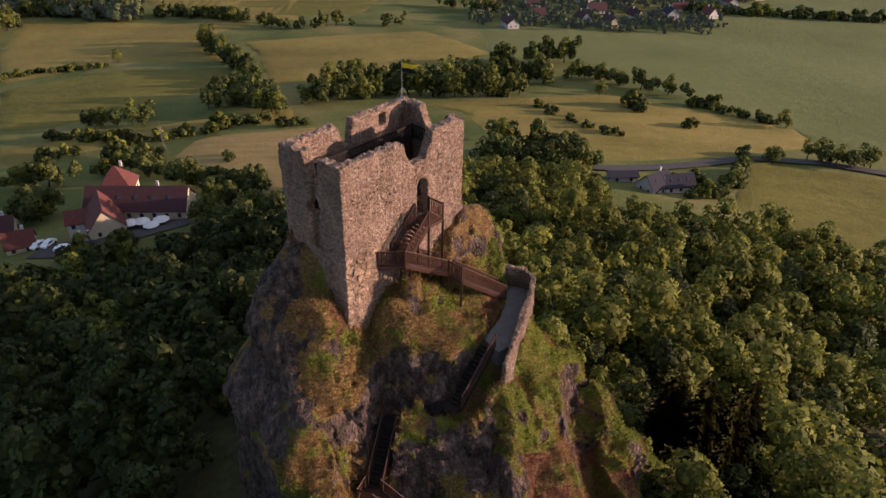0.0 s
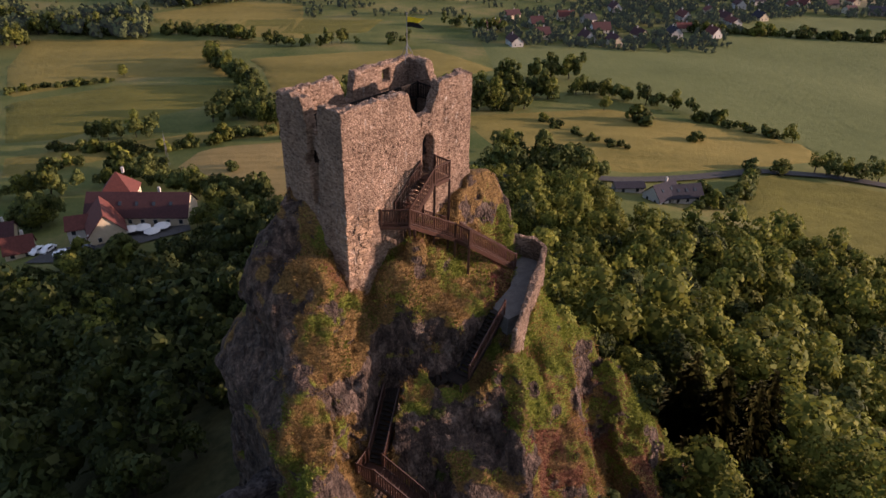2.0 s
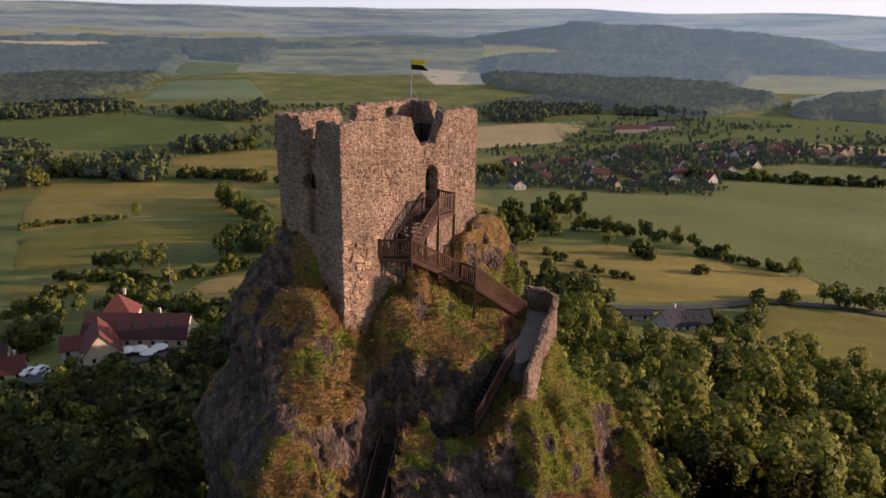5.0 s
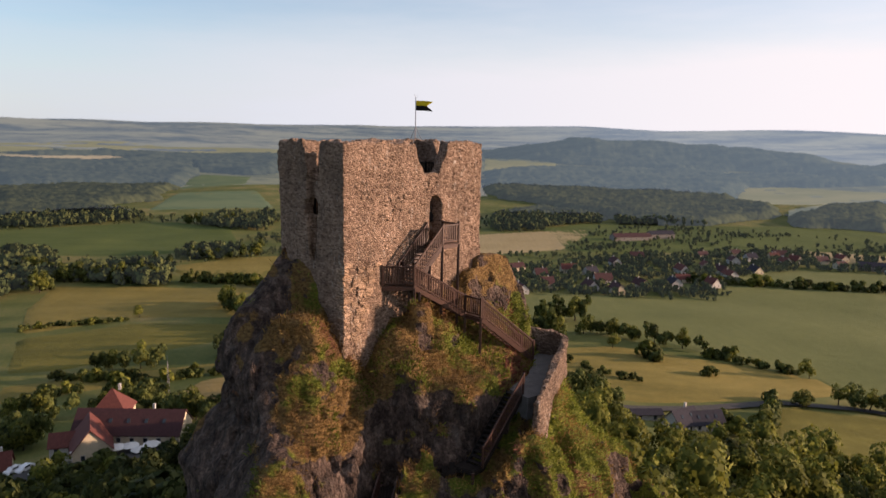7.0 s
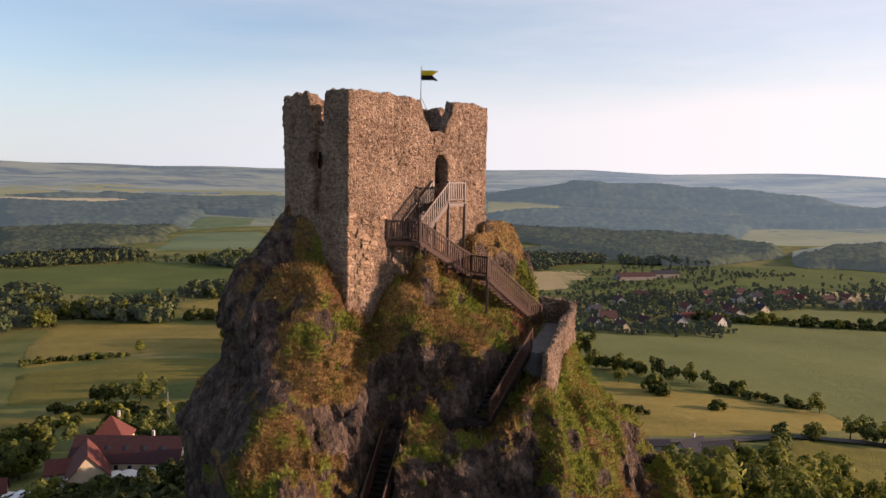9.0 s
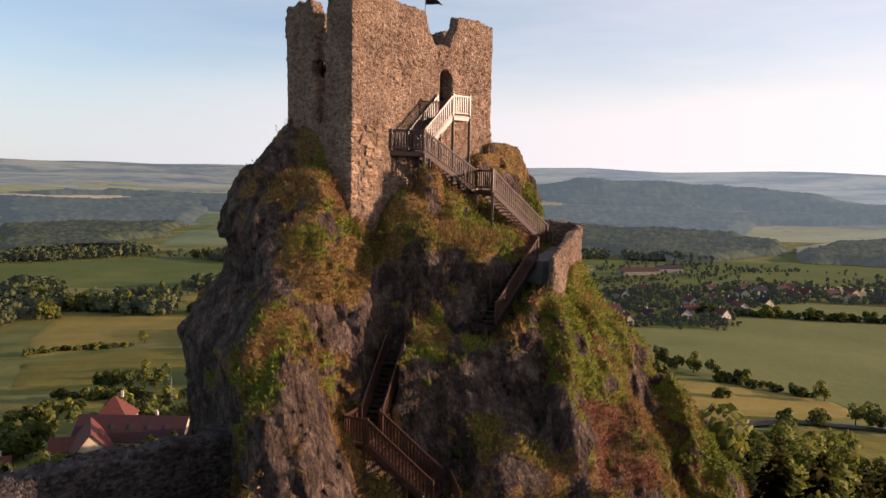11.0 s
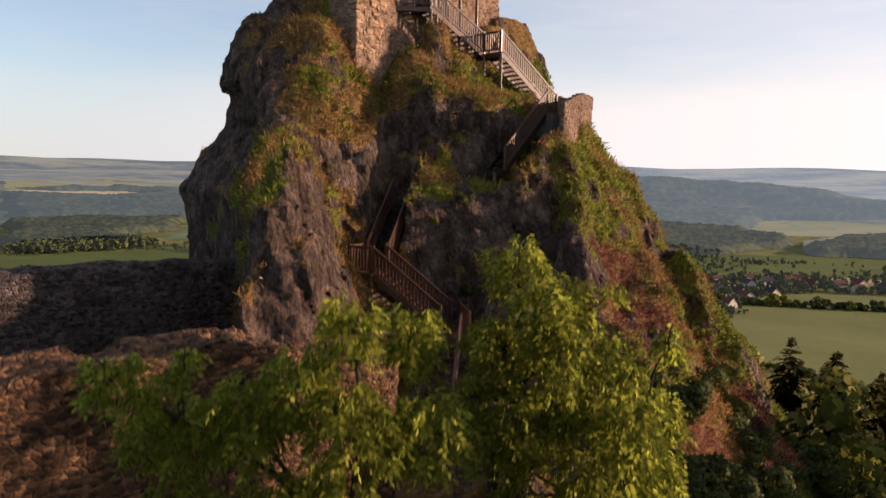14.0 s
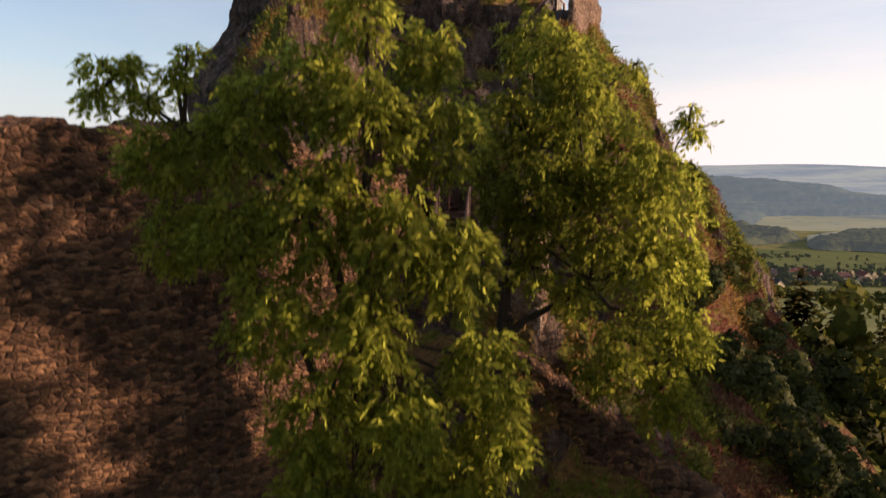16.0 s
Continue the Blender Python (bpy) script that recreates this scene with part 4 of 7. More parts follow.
def flight(a, b, width, label, left=True, right=True, legs=(), timber=None):
    """A straight flight from the foot a to the head b (floor level, middle of the stair)."""
    a, b = Vector(a), Vector(b)
    thing = empty("timber_stair", (0, 0, 0), label, "staircase", "stairs up the crag")
    d = (b - a).xy.normalized()
    side = Vector((-d.y, d.x, 0)) * (width / 2)
    for s in (1, -1):
        bm = bmesh.new()
        add_beam(bm, a + side * s - Vector((0, 0, 0.1)), b + side * s - Vector((0, 0, 0.1)), 0.06, 0.26, 0.01)
        part("stringer", bm, timber or WOOD, thing)
    steps = max(2, round((b.z - a.z) / 0.185))
    turn = Matrix.Rotation(heading(a, b), 4, "Z")
    for i in range(steps):
        at = a.lerp(b, (i + 0.5) / steps)
        piece("tread", (0.29, width - 0.06, 0.045), Matrix.Translation(at) @ turn, thing, timber)
    if left:
        railing(thing, a + side, b + side)
    if right:
        railing(thing, a - side, b - side)
    for t in legs:
        for s in (1, -1):
            top = a.lerp(b, t) + side * s - Vector((0, 0, 0.15))
            foot = top.copy()
            foot.z = float(crag_height(np.array([top.x]), np.array([top.y]))[0]) - 0.6
            if top.z - foot.z > 0.3:
                bm = bmesh.new()
                add_beam(bm, foot, top, 0.14, 0.14, 0.012)
                part("support_post", bm, WOOD, thing)
    return thing


def landing(corners, z, label, rails=(), posts=(), timber=None):
    """A boarded deck over a quadrilateral of plan corners; rails name the edges that have one."""
    thing = empty("timber_landing", (0, 0, 0), label, "landing", "stairs up the crag")
    c = [Vector((x, y, z)) for x, y in corners]
    n = max(3, round((c[1] - c[0]).length / 0.16))
    for i in range(n):
        p0, p1 = c[0].lerp(c[1], (i + 0.03) / n), c[0].lerp(c[1], (i + 0.97) / n)
        q0, q1 = c[3].lerp(c[2], (i + 0.03) / n), c[3].lerp(c[2], (i + 0.97) / n)
        down = Vector((0, 0, -0.045))
        mesh_object("deck_board", [p0, p1, q1, q0, p0 + down, p1 + down, q1 + down, q0 + down],
                    [(0, 1, 2, 3), (7, 6, 5, 4), (0, 4, 5, 1), (1, 5, 6, 2), (2, 6, 7, 3), (3, 7, 4, 0)], timber or WOOD, thing)
    for i in range(4):
        bm = bmesh.new()
        add_beam(bm, c[i] - Vector((0, 0, 0.16)), c[(i + 1) % 4] - Vector((0, 0, 0.16)), 0.07, 0.2, 0.01)
        part("joist", bm, timber or WOOD, thing)
    for i in rails:
        railing(thing, c[i], c[(i + 1) % 4])
    for i in posts:
        foot = c[i].copy()
        foot.z = float(crag_height(np.array([foot.x]), np.array([foot.y]))[0]) - 0.6
        bm = bmesh.new()
        add_beam(bm, foot, c[i] - Vector((0, 0, 0.1)), 0.15, 0.15, 0.012)
        part("support_post", bm, WOOD, thing)
    return thing


def kxy(u, v):
    p = keep(u, v)
    return (p.x, p.y)


STAIR_WORDS = "red-brown stained timber stair with boarded railings"
# by the keep's door
landing([kxy(5.95, -1.3), kxy(7.3, -1.3), kxy(7.3, -0.05), kxy(5.95, -0.05)], 57.9, "small red-brown timber landing at the keep's doorway", rails=(0, 1), posts=(0, 1))
flight(keep(3.75, -0.7, 55.9), keep(5.95, -0.7, 57.9), 1.2, STAIR_WORDS + " against the keep wall", legs=(0.55,))
# the landing at the bend, then two flights, the lower one a stair's width further out
bend = [kxy(2.5, -0.15), (-1.92, 36.94), (-2.5, 37.8), kxy(3.6, -0.1)]
landing(bend, 55.9, "red-brown timber landing where the stair bends", rails=(0,), posts=(1,))
flight((0.56, 39.41, 53.9), (-2.24, 37.39, 55.9), 1.1, STAIR_WORDS + " above the grassy knoll", legs=(0.9,))
landing([(0.88, 38.96), (1.75, 38.13), (1.6, 39.4), (0.24, 39.9)], 53.9, "short red-brown timber landing on posts", rails=(0,), posts=(0, 1))
flight((4.72, 40.9, 50.85), (1.51, 38.63, 53.88), 1.1, STAIR_WORDS + " down to the terrace")
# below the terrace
# gully treads and decks take darker timber, the gully's shade put into their colour
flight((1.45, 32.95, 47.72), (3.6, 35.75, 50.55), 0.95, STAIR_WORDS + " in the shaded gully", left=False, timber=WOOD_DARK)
landing([(0.4, 32.85), (1.35, 32.35), (1.85, 32.8), (0.85, 33.45)], 47.7, "timber landing in the shaded gully, coloured darker for that shade", posts=(1,), timber=WOOD_DARK)
flight((-2.4, 33.0, 46.15), (0.5, 33.1, 47.7), 0.9, "timber stair without railings in the rock trench, coloured darker for shade", left=False, right=False, timber=WOOD_DARK)
landing([(-3.35, 32.5), (-2.35, 32.5), (-2.35, 33.5), (-3.35, 33.5)], 46.13, "timber landing in the shaded gully, coloured darker for that shade", timber=WOOD_DARK)
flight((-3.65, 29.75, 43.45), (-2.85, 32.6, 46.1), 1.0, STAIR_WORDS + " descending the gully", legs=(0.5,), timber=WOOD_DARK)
landing([(-4.7, 28.8), (-3.75, 28.35), (-3.15, 29.5), (-4.2, 29.95)], 43.43, "timber landing at the gully's bend", rails=(0, 3), posts=(0, 1))
flight((-0.65, 28.05, 41.25), (-3.45, 28.95, 43.43), 1.25, "red-brown timber stair with railings at the foot of the gully", legs=(0.4,))
landing([(-0.95, 27.4), (-0.95, 26.5), (0.3, 26.6), (-0.1, 28.6)], 41.22, "timber landing at the foot of the gully", rails=(2,), posts=(1, 2))
flight((-0.85, 23.6, 38.9), (-0.6, 26.4, 41.15), 1.15, STAIR_WORDS + " leading down to the ruins", legs=(0.4,))

# ---- terrace, parapet and ruined walls ----
def ruin_wall(name, line, thick, base, label, category="ruined wall", h=0.14, material=None, seed=1, rag=0.22):
    """A rubble wall along plan points with top heights (x, y, top); foot at base."""
    pts = np.array(line, float)
    lo = np.array([pts[:, 0].min() - thick - 0.5, pts[:, 1].min() - thick - 0.5, base])
    hi = np.array([pts[:, 0].max() + thick + 0.5, pts[:, 1].max() + thick + 0.5, pts[:, 2].max() + 0.9])
    n = tuple(int(q) + 1 for q in (hi - lo) / h)
    gx, gy, gzv = (lo[i] + h * np.arange(n[i]) for i in range(3))
    X, Y = np.meshgrid(gx, gy, indexing="ij")
    best, top = np.full(X.shape, 99.0), np.zeros(X.shape)
    for a, b in zip(pts[:-1], pts[1:]):
        d = b[:2] - a[:2]
        t = np.clip(((X - a[0]) * d[0] + (Y - a[1]) * d[1]) / (d @ d), 0, 1)
        off = np.hypot(X - a[0] - t * d[0], Y - a[1] - t * d[1])
        top = np.where(off < best, a[2] + (b[2] - a[2]) * t, top)
        best = np.minimum(best, off)
    top = top + rag * vnoise(X / 0.8, Y / 0.8, X * 0, seed) + rag * 0.6 * vnoise(X / 0.25, Y / 0.25, X * 0, seed + 5)
    f = np.maximum((best - thick / 2)[:, :, None] + 0 * gzv, gzv - top[:, :, None])
    f = np.maximum(f, base + 0.3 - gzv)
    band = np.abs(f) < 0.6
    ii = np.argwhere(band)
    x, y, z = (lo[k] + h * ii[:, k] for k in range(3))
    gap, tone = cell_edges(x / 0.34, y / 0.34, z / 0.24, seed + 40)
    f[band] += 0.04 - 0.06 * np.clip(gap / 0.22, 0, 1) - 0.08 * (tone - 0.5) - 0.12 * vnoise(x / 1.5, y / 1.5, z / 1.5, seed + 8)
    verts, quads = surface_nets(f.astype(np.float32), lo, h)
    ob = new(name, quick_mesh(name, verts, quads, material or RUIN))
    return tagged(ob, label, category)


bm = bmesh.new()
bm.faces.new([bm.verts.new((x, y, 50.5)) for x, y in ((3.3, 36.3), (4.2, 35.0), (5.2, 35.8), (6.3, 39.0), (7.0, 41.9), (4.6, 42.9), (4.0, 42.2), (4.9, 40.2), (4.6, 38.6))])
got = bmesh.ops.extrude_face_region(bm, geom=bm.faces[:])
for v in got["geom"]:
    if isinstance(v, bmesh.types.BMVert):
        v.co.z -= 1.2
bmesh.ops.recalc_face_normals(bm, faces=bm.faces[:])
tagged(part("terrace", bm, GRAVEL, None), "grey trodden gravel terrace behind a stone parapet", "terrace", kind="structure")
ruin_wall("parapet", [(4.5, 33.5, 51.0), (5.4, 36.0, 51.5), (6.4, 39.0, 51.8), (7.1, 41.6, 52.0), (6.5, 42.7, 52.0), (4.6, 43.0, 52.1)], 0.42, 47.5,
          "low curving rubble parapet round the terrace", "parapet", 0.1, PARAPET, 3, 0.07)
ruin_wall("curtain_wall", [(-9.6, 28.6, 43.9), (-14.7, 23.5, 44.0), (-23, 17.5, 44.3), (-36, 10, 44.6)], 1.3, 27.0,
          "long rubble curtain wall running off from the crag, shade put into its stone", "curtain wall", 0.24, SHADED_RUIN, 7)
ruin_wall("ruined_wall", [(-2.4, 18.6, 42.7), (-5.5, 16.0, 43.75), (-9.0, 13.2, 43.65), (-14, 9.6, 43.9), (-22, 4.5, 44.2)], 1.3, 28.0,
          "thick broken rubble wall with a weathered reddish crest", "ruined wall", 0.16, RUIN, 12, 0.2)
ruin_wall("ruined_wall", [(1.1, 18.4, 41.6), (1.8, 18.1, 41.3)], 0.7, 35.0, "pale narrow stub of rubble masonry", "ruined wall", 0.12, MASON, 15)
ruin_wall("ruined_wall", [(0.9, 17.7, 38.5), (3.2, 17.2, 37.1), (6.0, 16.7, 35.4)], 0.8, 29.0, "rubble wall whose crest steps down the slope", "ruined wall", 0.14, RUIN, 18)

# ---- trees ----
CUBE = np.array([(-1, -1, -1), (1, -1, -1), (1, 1, -1), (-1, 1, -1), (-1, -1, 1), (1, -1, 1), (1, 1, 1), (-1, 1, 1)], float)
CUBE_FACES = np.array([(0, 3, 2, 1), (4, 5, 6, 7), (0, 1, 5, 4), (1, 2, 6, 5), (2, 3, 7, 6), (3, 0, 4, 7)])


def ball():
    """A rounded six-sided lump of 24 quads."""
    vs, fs, seen = [], [], {}
    for f in CUBE_FACES:
        q = CUBE[f]
        grid = [[(q[0] * (1 - i) * (1 - j) + q[1] * i * (1 - j) + q[2] * i * j + q[3] * (1 - i) * j) for j in (0, 0.5, 1)] for i in (0, 0.5, 1)]
        idx = {}
        for i in range(3):
            for j in range(3):
                p = grid[i][j] / np.linalg.norm(grid[i][j])
                key = tuple(np.round(p, 4))
                if key not in seen:
                    seen[key] = len(vs)
                    vs.append(p)
                idx[i, j] = seen[key]
        for i in range(2):
            for j in range(2):
                fs.append((idx[i, j], idx[i + 1, j], idx[i + 1, j + 1], idx[i, j + 1]))
    return np.array(vs), np.array(fs)


BALL_V, BALL_F = ball()


def unit(v):
    return v / np.maximum(np.linalg.norm(v, axis=-1, keepdims=True), 1e-9)


def leaf_quads(at, out, size, rng, tilt=0.5):
    """Irregular leaf sprays facing roughly outward: points, quads and, for soft light on the mass of leaves, normals."""
    n = len(at)
    normal = unit(out + tilt * rng.normal(size=(n, 3)))
    a = unit(np.cross(normal, rng.normal(size=(n, 3))))
    b = np.cross(normal, a)
    s = size * rng.uniform(0.6, 1.35, (n, 1))
    corners = []
    for ca, cb in ((-0.5, -0.35), (0.45, -0.5), (0.6, 0.4), (-0.4, 0.55)):
        corners.append(at + s * (a * (ca + rng.uniform(-0.15, 0.15, (n, 1))) + b * (cb + rng.uniform(-0.15, 0.15, (n, 1))) + normal * rng.uniform(-0.12, 0.12, (n, 1))))
    verts = np.stack(corners, 1).reshape(-1, 3)
    soft = np.repeat(unit(0.75 * out + 0.25 * normal), 4, axis=0)
    return verts, np.arange(4 * n).reshape(n, 4), soft


def crown_arrays(seed, width, low, high, puffs, leaves, size, shape="round", cores=3):
    """Points, quads, number of quads in the inner balls coloured as shade, and normals of a crown."""
    rng = np.random.default_rng(seed)
    mid, half = (low + high) / 2, (high - low) / 2
    centres, radii = [], []
    for i in range(puffs):
        d = unit(rng.normal(size=3))
        k = rng.uniform(0.25, 0.78)
        c = np.array([d[0] * width * k, d[1] * width * k, mid + d[2] * half * k * 0.95])
        if shape == "tall":
            taper = 1 - 0.55 * max(0, (c[2] - mid) / half)
            c[:2] *= taper
        centres.append(c)
        radii.append(width * rng.uniform(0.26, 0.48))
    centres, radii = np.array(centres), np.array(radii)
    pick = rng.choice(puffs, leaves * 3, p=radii ** 2 / (radii ** 2).sum())
    d = unit(rng.normal(size=(leaves * 3, 3)) + np.array([0, 0, 0.35]))
    at = centres[pick] + d * radii[pick][:, None] * rng.uniform(0.70, 1.18, (leaves * 3, 1))
    depth = np.min(np.linalg.norm(at[:, None] - centres[None], axis=2) / radii[None], axis=1)
    keep_it = np.argsort(-depth)[:leaves]
    at, d = at[keep_it], d[keep_it]
    lv, lf, ln = leaf_quads(at, d, size, rng)
    # inner balls close the view through the crown, coloured as its shade
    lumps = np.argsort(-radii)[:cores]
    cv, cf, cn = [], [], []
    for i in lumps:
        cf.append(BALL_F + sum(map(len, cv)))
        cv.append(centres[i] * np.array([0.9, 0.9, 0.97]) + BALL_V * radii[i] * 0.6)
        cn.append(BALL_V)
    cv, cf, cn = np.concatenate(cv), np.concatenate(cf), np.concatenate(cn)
    return np.concatenate([lv, cv]), np.concatenate([lf, cf + len(lv)]), len(cf), np.concatenate([ln, cn])


def set_normals(me, normals):
    me.attributes.new("custom_normal", "FLOAT_VECTOR", "POINT").data.foreach_set("vector", np.asarray(normals, np.float32).ravel())
    me.polygons.foreach_set("use_smooth", np.full(len(me.polygons), True))
    me.update()


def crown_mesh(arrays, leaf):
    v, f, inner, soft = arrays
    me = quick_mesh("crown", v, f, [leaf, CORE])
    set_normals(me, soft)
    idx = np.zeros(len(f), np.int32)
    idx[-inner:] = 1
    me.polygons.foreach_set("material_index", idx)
    return me


def trunk_bmesh(height, r, rng, limbs=4, lean=0.06):
    bm = bmesh.new()
    p = Vector((0, 0, -1.0))
    steps = 4
    pts = [p]
    for i in range(steps):
        p = p + Vector((rng.uniform(-lean, lean) * height, rng.uniform(-lean, lean) * height, (height + 1.0) / steps))
        pts.append(p)
    for i in range(steps):
        add_tube(bm, pts[i], pts[i + 1], r * (1 - 0.2 * i), r * (1 - 0.2 * (i + 1)), 6)
    for i in range(limbs):
        a = rng.uniform(0, 6.28)
        q = pts[2 + i % 3]
        end = q + Vector((math.cos(a), math.sin(a), rng.uniform(0.5, 1.1))) * height * rng.uniform(0.07, 0.12)
        add_tube(bm, q, end, r * 0.42, r * 0.12, 5)
    return bm


def tree_kind(seed, width, low, high, puffs, leaves, size, leaf, label, shape="round", limbs=4):
    thing = empty("tree", (0, 0, -500), label, "tree", "trees")
    rng = np.random.default_rng(seed + 900)
    part("trunk", trunk_bmesh(high * 0.6, min(0.3, 0.028 * high), rng, limbs), BARK, thing)
    arrays = crown_arrays(seed, width, low, high, puffs, leaves, size, shape)
    ob = new("crown", crown_mesh(arrays, leaf))
    ob.parent = thing
    return thing, arrays


KINDS = [
    tree_kind(1, 3.3, 0.6, 8.8, 12, 760, 0.37, LEAF, "broadleaved tree with a rounded dense green crown"),
    tree_kind(2, 3.8, 0.5, 8.0, 13, 820, 0.38, LEAF, "broad spreading green tree with a lumpy crown"),
    tree_kind(3, 2.8, 0.6, 10.5, 11, 700, 0.37, LEAF_DARK, "tall slender dark green tree", "tall"),
    tree_kind(4, 3.2, 0.4, 7.2, 11, 660, 0.37, LEAF_DARK, "dark green bushy tree"),
    tree_kind(5, 3.1, 0.6, 11.0, 12, 740, 0.37, LEAF, "tall green tree with an uneven crown", "tall"),
]
BUSH = [
    tree_kind(11, 1.3, 0.0, 2.4, 6, 150, 0.42, LEAF_DARK, "low dark green bush"),
    tree_kind(12, 1.7, 0.0, 3.2, 7, 180, 0.46, LEAF, "rounded green hedge bush"),
]


def plant(kind, x, y, scale, rng, sink=0.2, group=""):
    m = Matrix.Translation((x, y, gz(x, y) - sink)) @ Matrix.Rotation(rng.uniform(0, 6.28), 4, "Z")
    ob = copy_thing(kind[0], m)
    ob.scale = (scale * rng.uniform(0.9, 1.12), scale * rng.uniform(0.9, 1.12), scale * rng.uniform(0.88, 1.15))
    if group:
        ob["group"] = group
    return ob


def joined_trees(name, kinds, spots, label, category, leaf, seed, inside=None):
    """A wood nobody could count, as one mesh of kind stuff: spots are x, y, scale."""
    rng = np.random.default_rng(seed)
    vs, fs, ids, ns, total = [], [], [], [], 0
    z = ground_z(np.array([s[0] for s in spots]), np.array([s[1] for s in spots]))
    for (x, y, s), h in zip(spots, z):
        v, f, inner, soft = kinds[rng.integers(len(kinds))][1]
        a = rng.uniform(0, 6.28)
        c, q = math.cos(a), math.sin(a)
        sx, sz = s * rng.uniform(0.9, 1.12), s * rng.uniform(0.85, 1.2)
        w = np.stack([(v[:, 0] * c - v[:, 1] * q) * sx + x, (v[:, 0] * q + v[:, 1] * c) * sx + y, v[:, 2] * sz + h - 0.3], 1)
        vs.append(w)
        ns.append(np.stack([soft[:, 0] * c - soft[:, 1] * q, soft[:, 0] * q + soft[:, 1] * c, soft[:, 2]], 1))
        fs.append(f + total)
        i = np.zeros(len(f), np.int32)
        i[-inner:] = 1
        ids.append(i)
        total += len(v)
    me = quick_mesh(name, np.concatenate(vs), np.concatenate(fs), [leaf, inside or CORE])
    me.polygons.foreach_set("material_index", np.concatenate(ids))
    set_normals(me, np.concatenate(ns))
    return tagged(new(name, me), label, category, kind="stuff")


def in_poly(x, y, poly):
    c, n = False, len(poly)
    for i in range(n):
        (x1, y1), (x2, y2) = poly[i], poly[i - 1]
        if (y1 > y) != (y2 > y) and x < (x2 - x1) * (y - y1) / (y2 - y1) + x1:
            c = not c
    return c


CLEAR = [[(-112, 128), (-92, 113), (-58, 114), (-42, 142), (-48, 174), (-90, 180), (-114, 160)],      # the inn and its yard
         [(40, 148), (104, 146), (120, 215), (58, 225)]]                                     # the farmhouse


def wood_edge(bearing):
    """How far the hill's wood reaches, by degrees clockwise from +y."""
    return float(np.interp(bearing, [-180, -60, -40, -25, -12, 0, 12, 25, 40, 60, 180], [170, 150, 125, 108, 118, 138, 142, 135, 128, 150, 170]))


def plant_hill_wood():
    rng = np.random.default_rng(5)
    near, mixed, dark = [], [], []
    spots = []
    tries = 0
    grid = {}
    while tries < 9000:
        tries += 1
        b, r = rng.uniform(-180, 180), math.sqrt(rng.uniform(21 ** 2, 170 ** 2))
        x, y = HILL[0] + r * math.sin(radians(b)), HILL[1] + r * math.cos(radians(b))
        if y < -40 or r > wood_edge(b) + rng.uniform(-6, 6) or any(in_poly(x, y, p) for p in CLEAR):
            continue
        if r < 30 and abs(x) < 24 and 4 < y < 44 and not (x > 15.5 and y > 25):
            continue
        seen = abs(math.degrees(math.atan2(x, max(y, 0.1)))) < 44 and y > 10
        if not seen and not (x > 0 and r < 70 and y > 20 or r < 32):
            continue
        if math.hypot(x, y) < 16 or (r > 100 and any(in_poly(x, y, o) for m, o in FIELDS)):
            continue
        s = rng.uniform(0.7, 1.3) * (0.8 if r < 34 else 1.0)
        key = (int(x // 4), int(y // 4))
        if any((x - p) ** 2 + (y - q) ** 2 < (3.1 * s) ** 2 for i in (-1, 0, 1) for j in (-1, 0, 1) for p, q in grid.get((key[0] + i, key[1] + j), [])):
            continue
        grid.setdefault(key, []).append((x, y))
        spots.append((x, y, s * (1.0 if r < 34 else 1.2)))
    visible = [q for q in spots if q[1] > 38 and abs(math.degrees(math.atan2(q[0], q[1]))) < 36]
    visible.sort(key=lambda q: math.hypot(q[0], q[1] - 40))
    chosen = set(visible[::3][:130])
    # left of x = -12 dark leaves stand in for the hill's shade
    for q in spots:
        if q in chosen:
            plant(KINDS[(2, 3)[rng.integers(2)] if q[0] < -12 else rng.integers(5)], *q, rng, group="trees on the castle hill")
        else:
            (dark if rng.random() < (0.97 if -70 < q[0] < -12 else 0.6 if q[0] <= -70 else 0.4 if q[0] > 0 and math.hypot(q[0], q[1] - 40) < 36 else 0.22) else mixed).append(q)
    joined_trees("hill_wood", [KINDS[0], KINDS[1], KINDS[4]], mixed, "dense green broadleaved wood round the castle hill", "wood", LEAF, 6)
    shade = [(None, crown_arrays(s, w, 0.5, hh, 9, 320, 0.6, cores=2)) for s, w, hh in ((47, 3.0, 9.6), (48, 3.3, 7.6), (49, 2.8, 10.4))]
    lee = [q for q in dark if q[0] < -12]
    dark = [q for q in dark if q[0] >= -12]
    joined_trees("hill_wood", shade, lee, "lee-side trees with the hill's evening shade put into darker leaves", "wood", LEAF_DARK, 8)
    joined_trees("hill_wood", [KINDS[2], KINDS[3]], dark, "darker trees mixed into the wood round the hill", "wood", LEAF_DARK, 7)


plant_hill_wood()
SMALL = [(None, crown_arrays(s, w, 0.3, hh, 6, 90, 1.1, cores=1)) for s, w, hh in ((41, 2.9, 8.0), (42, 2.5, 9.5), (43, 3.2, 7.2))]   # for belts far off
MIDDLE = [(None, crown_arrays(s, w, 0.3, hh, 9, 260, 0.62, cores=2)) for s, w, hh in ((51, 3.1, 8.6), (52, 2.8, 9.6), (53, 3.4, 7.8))]
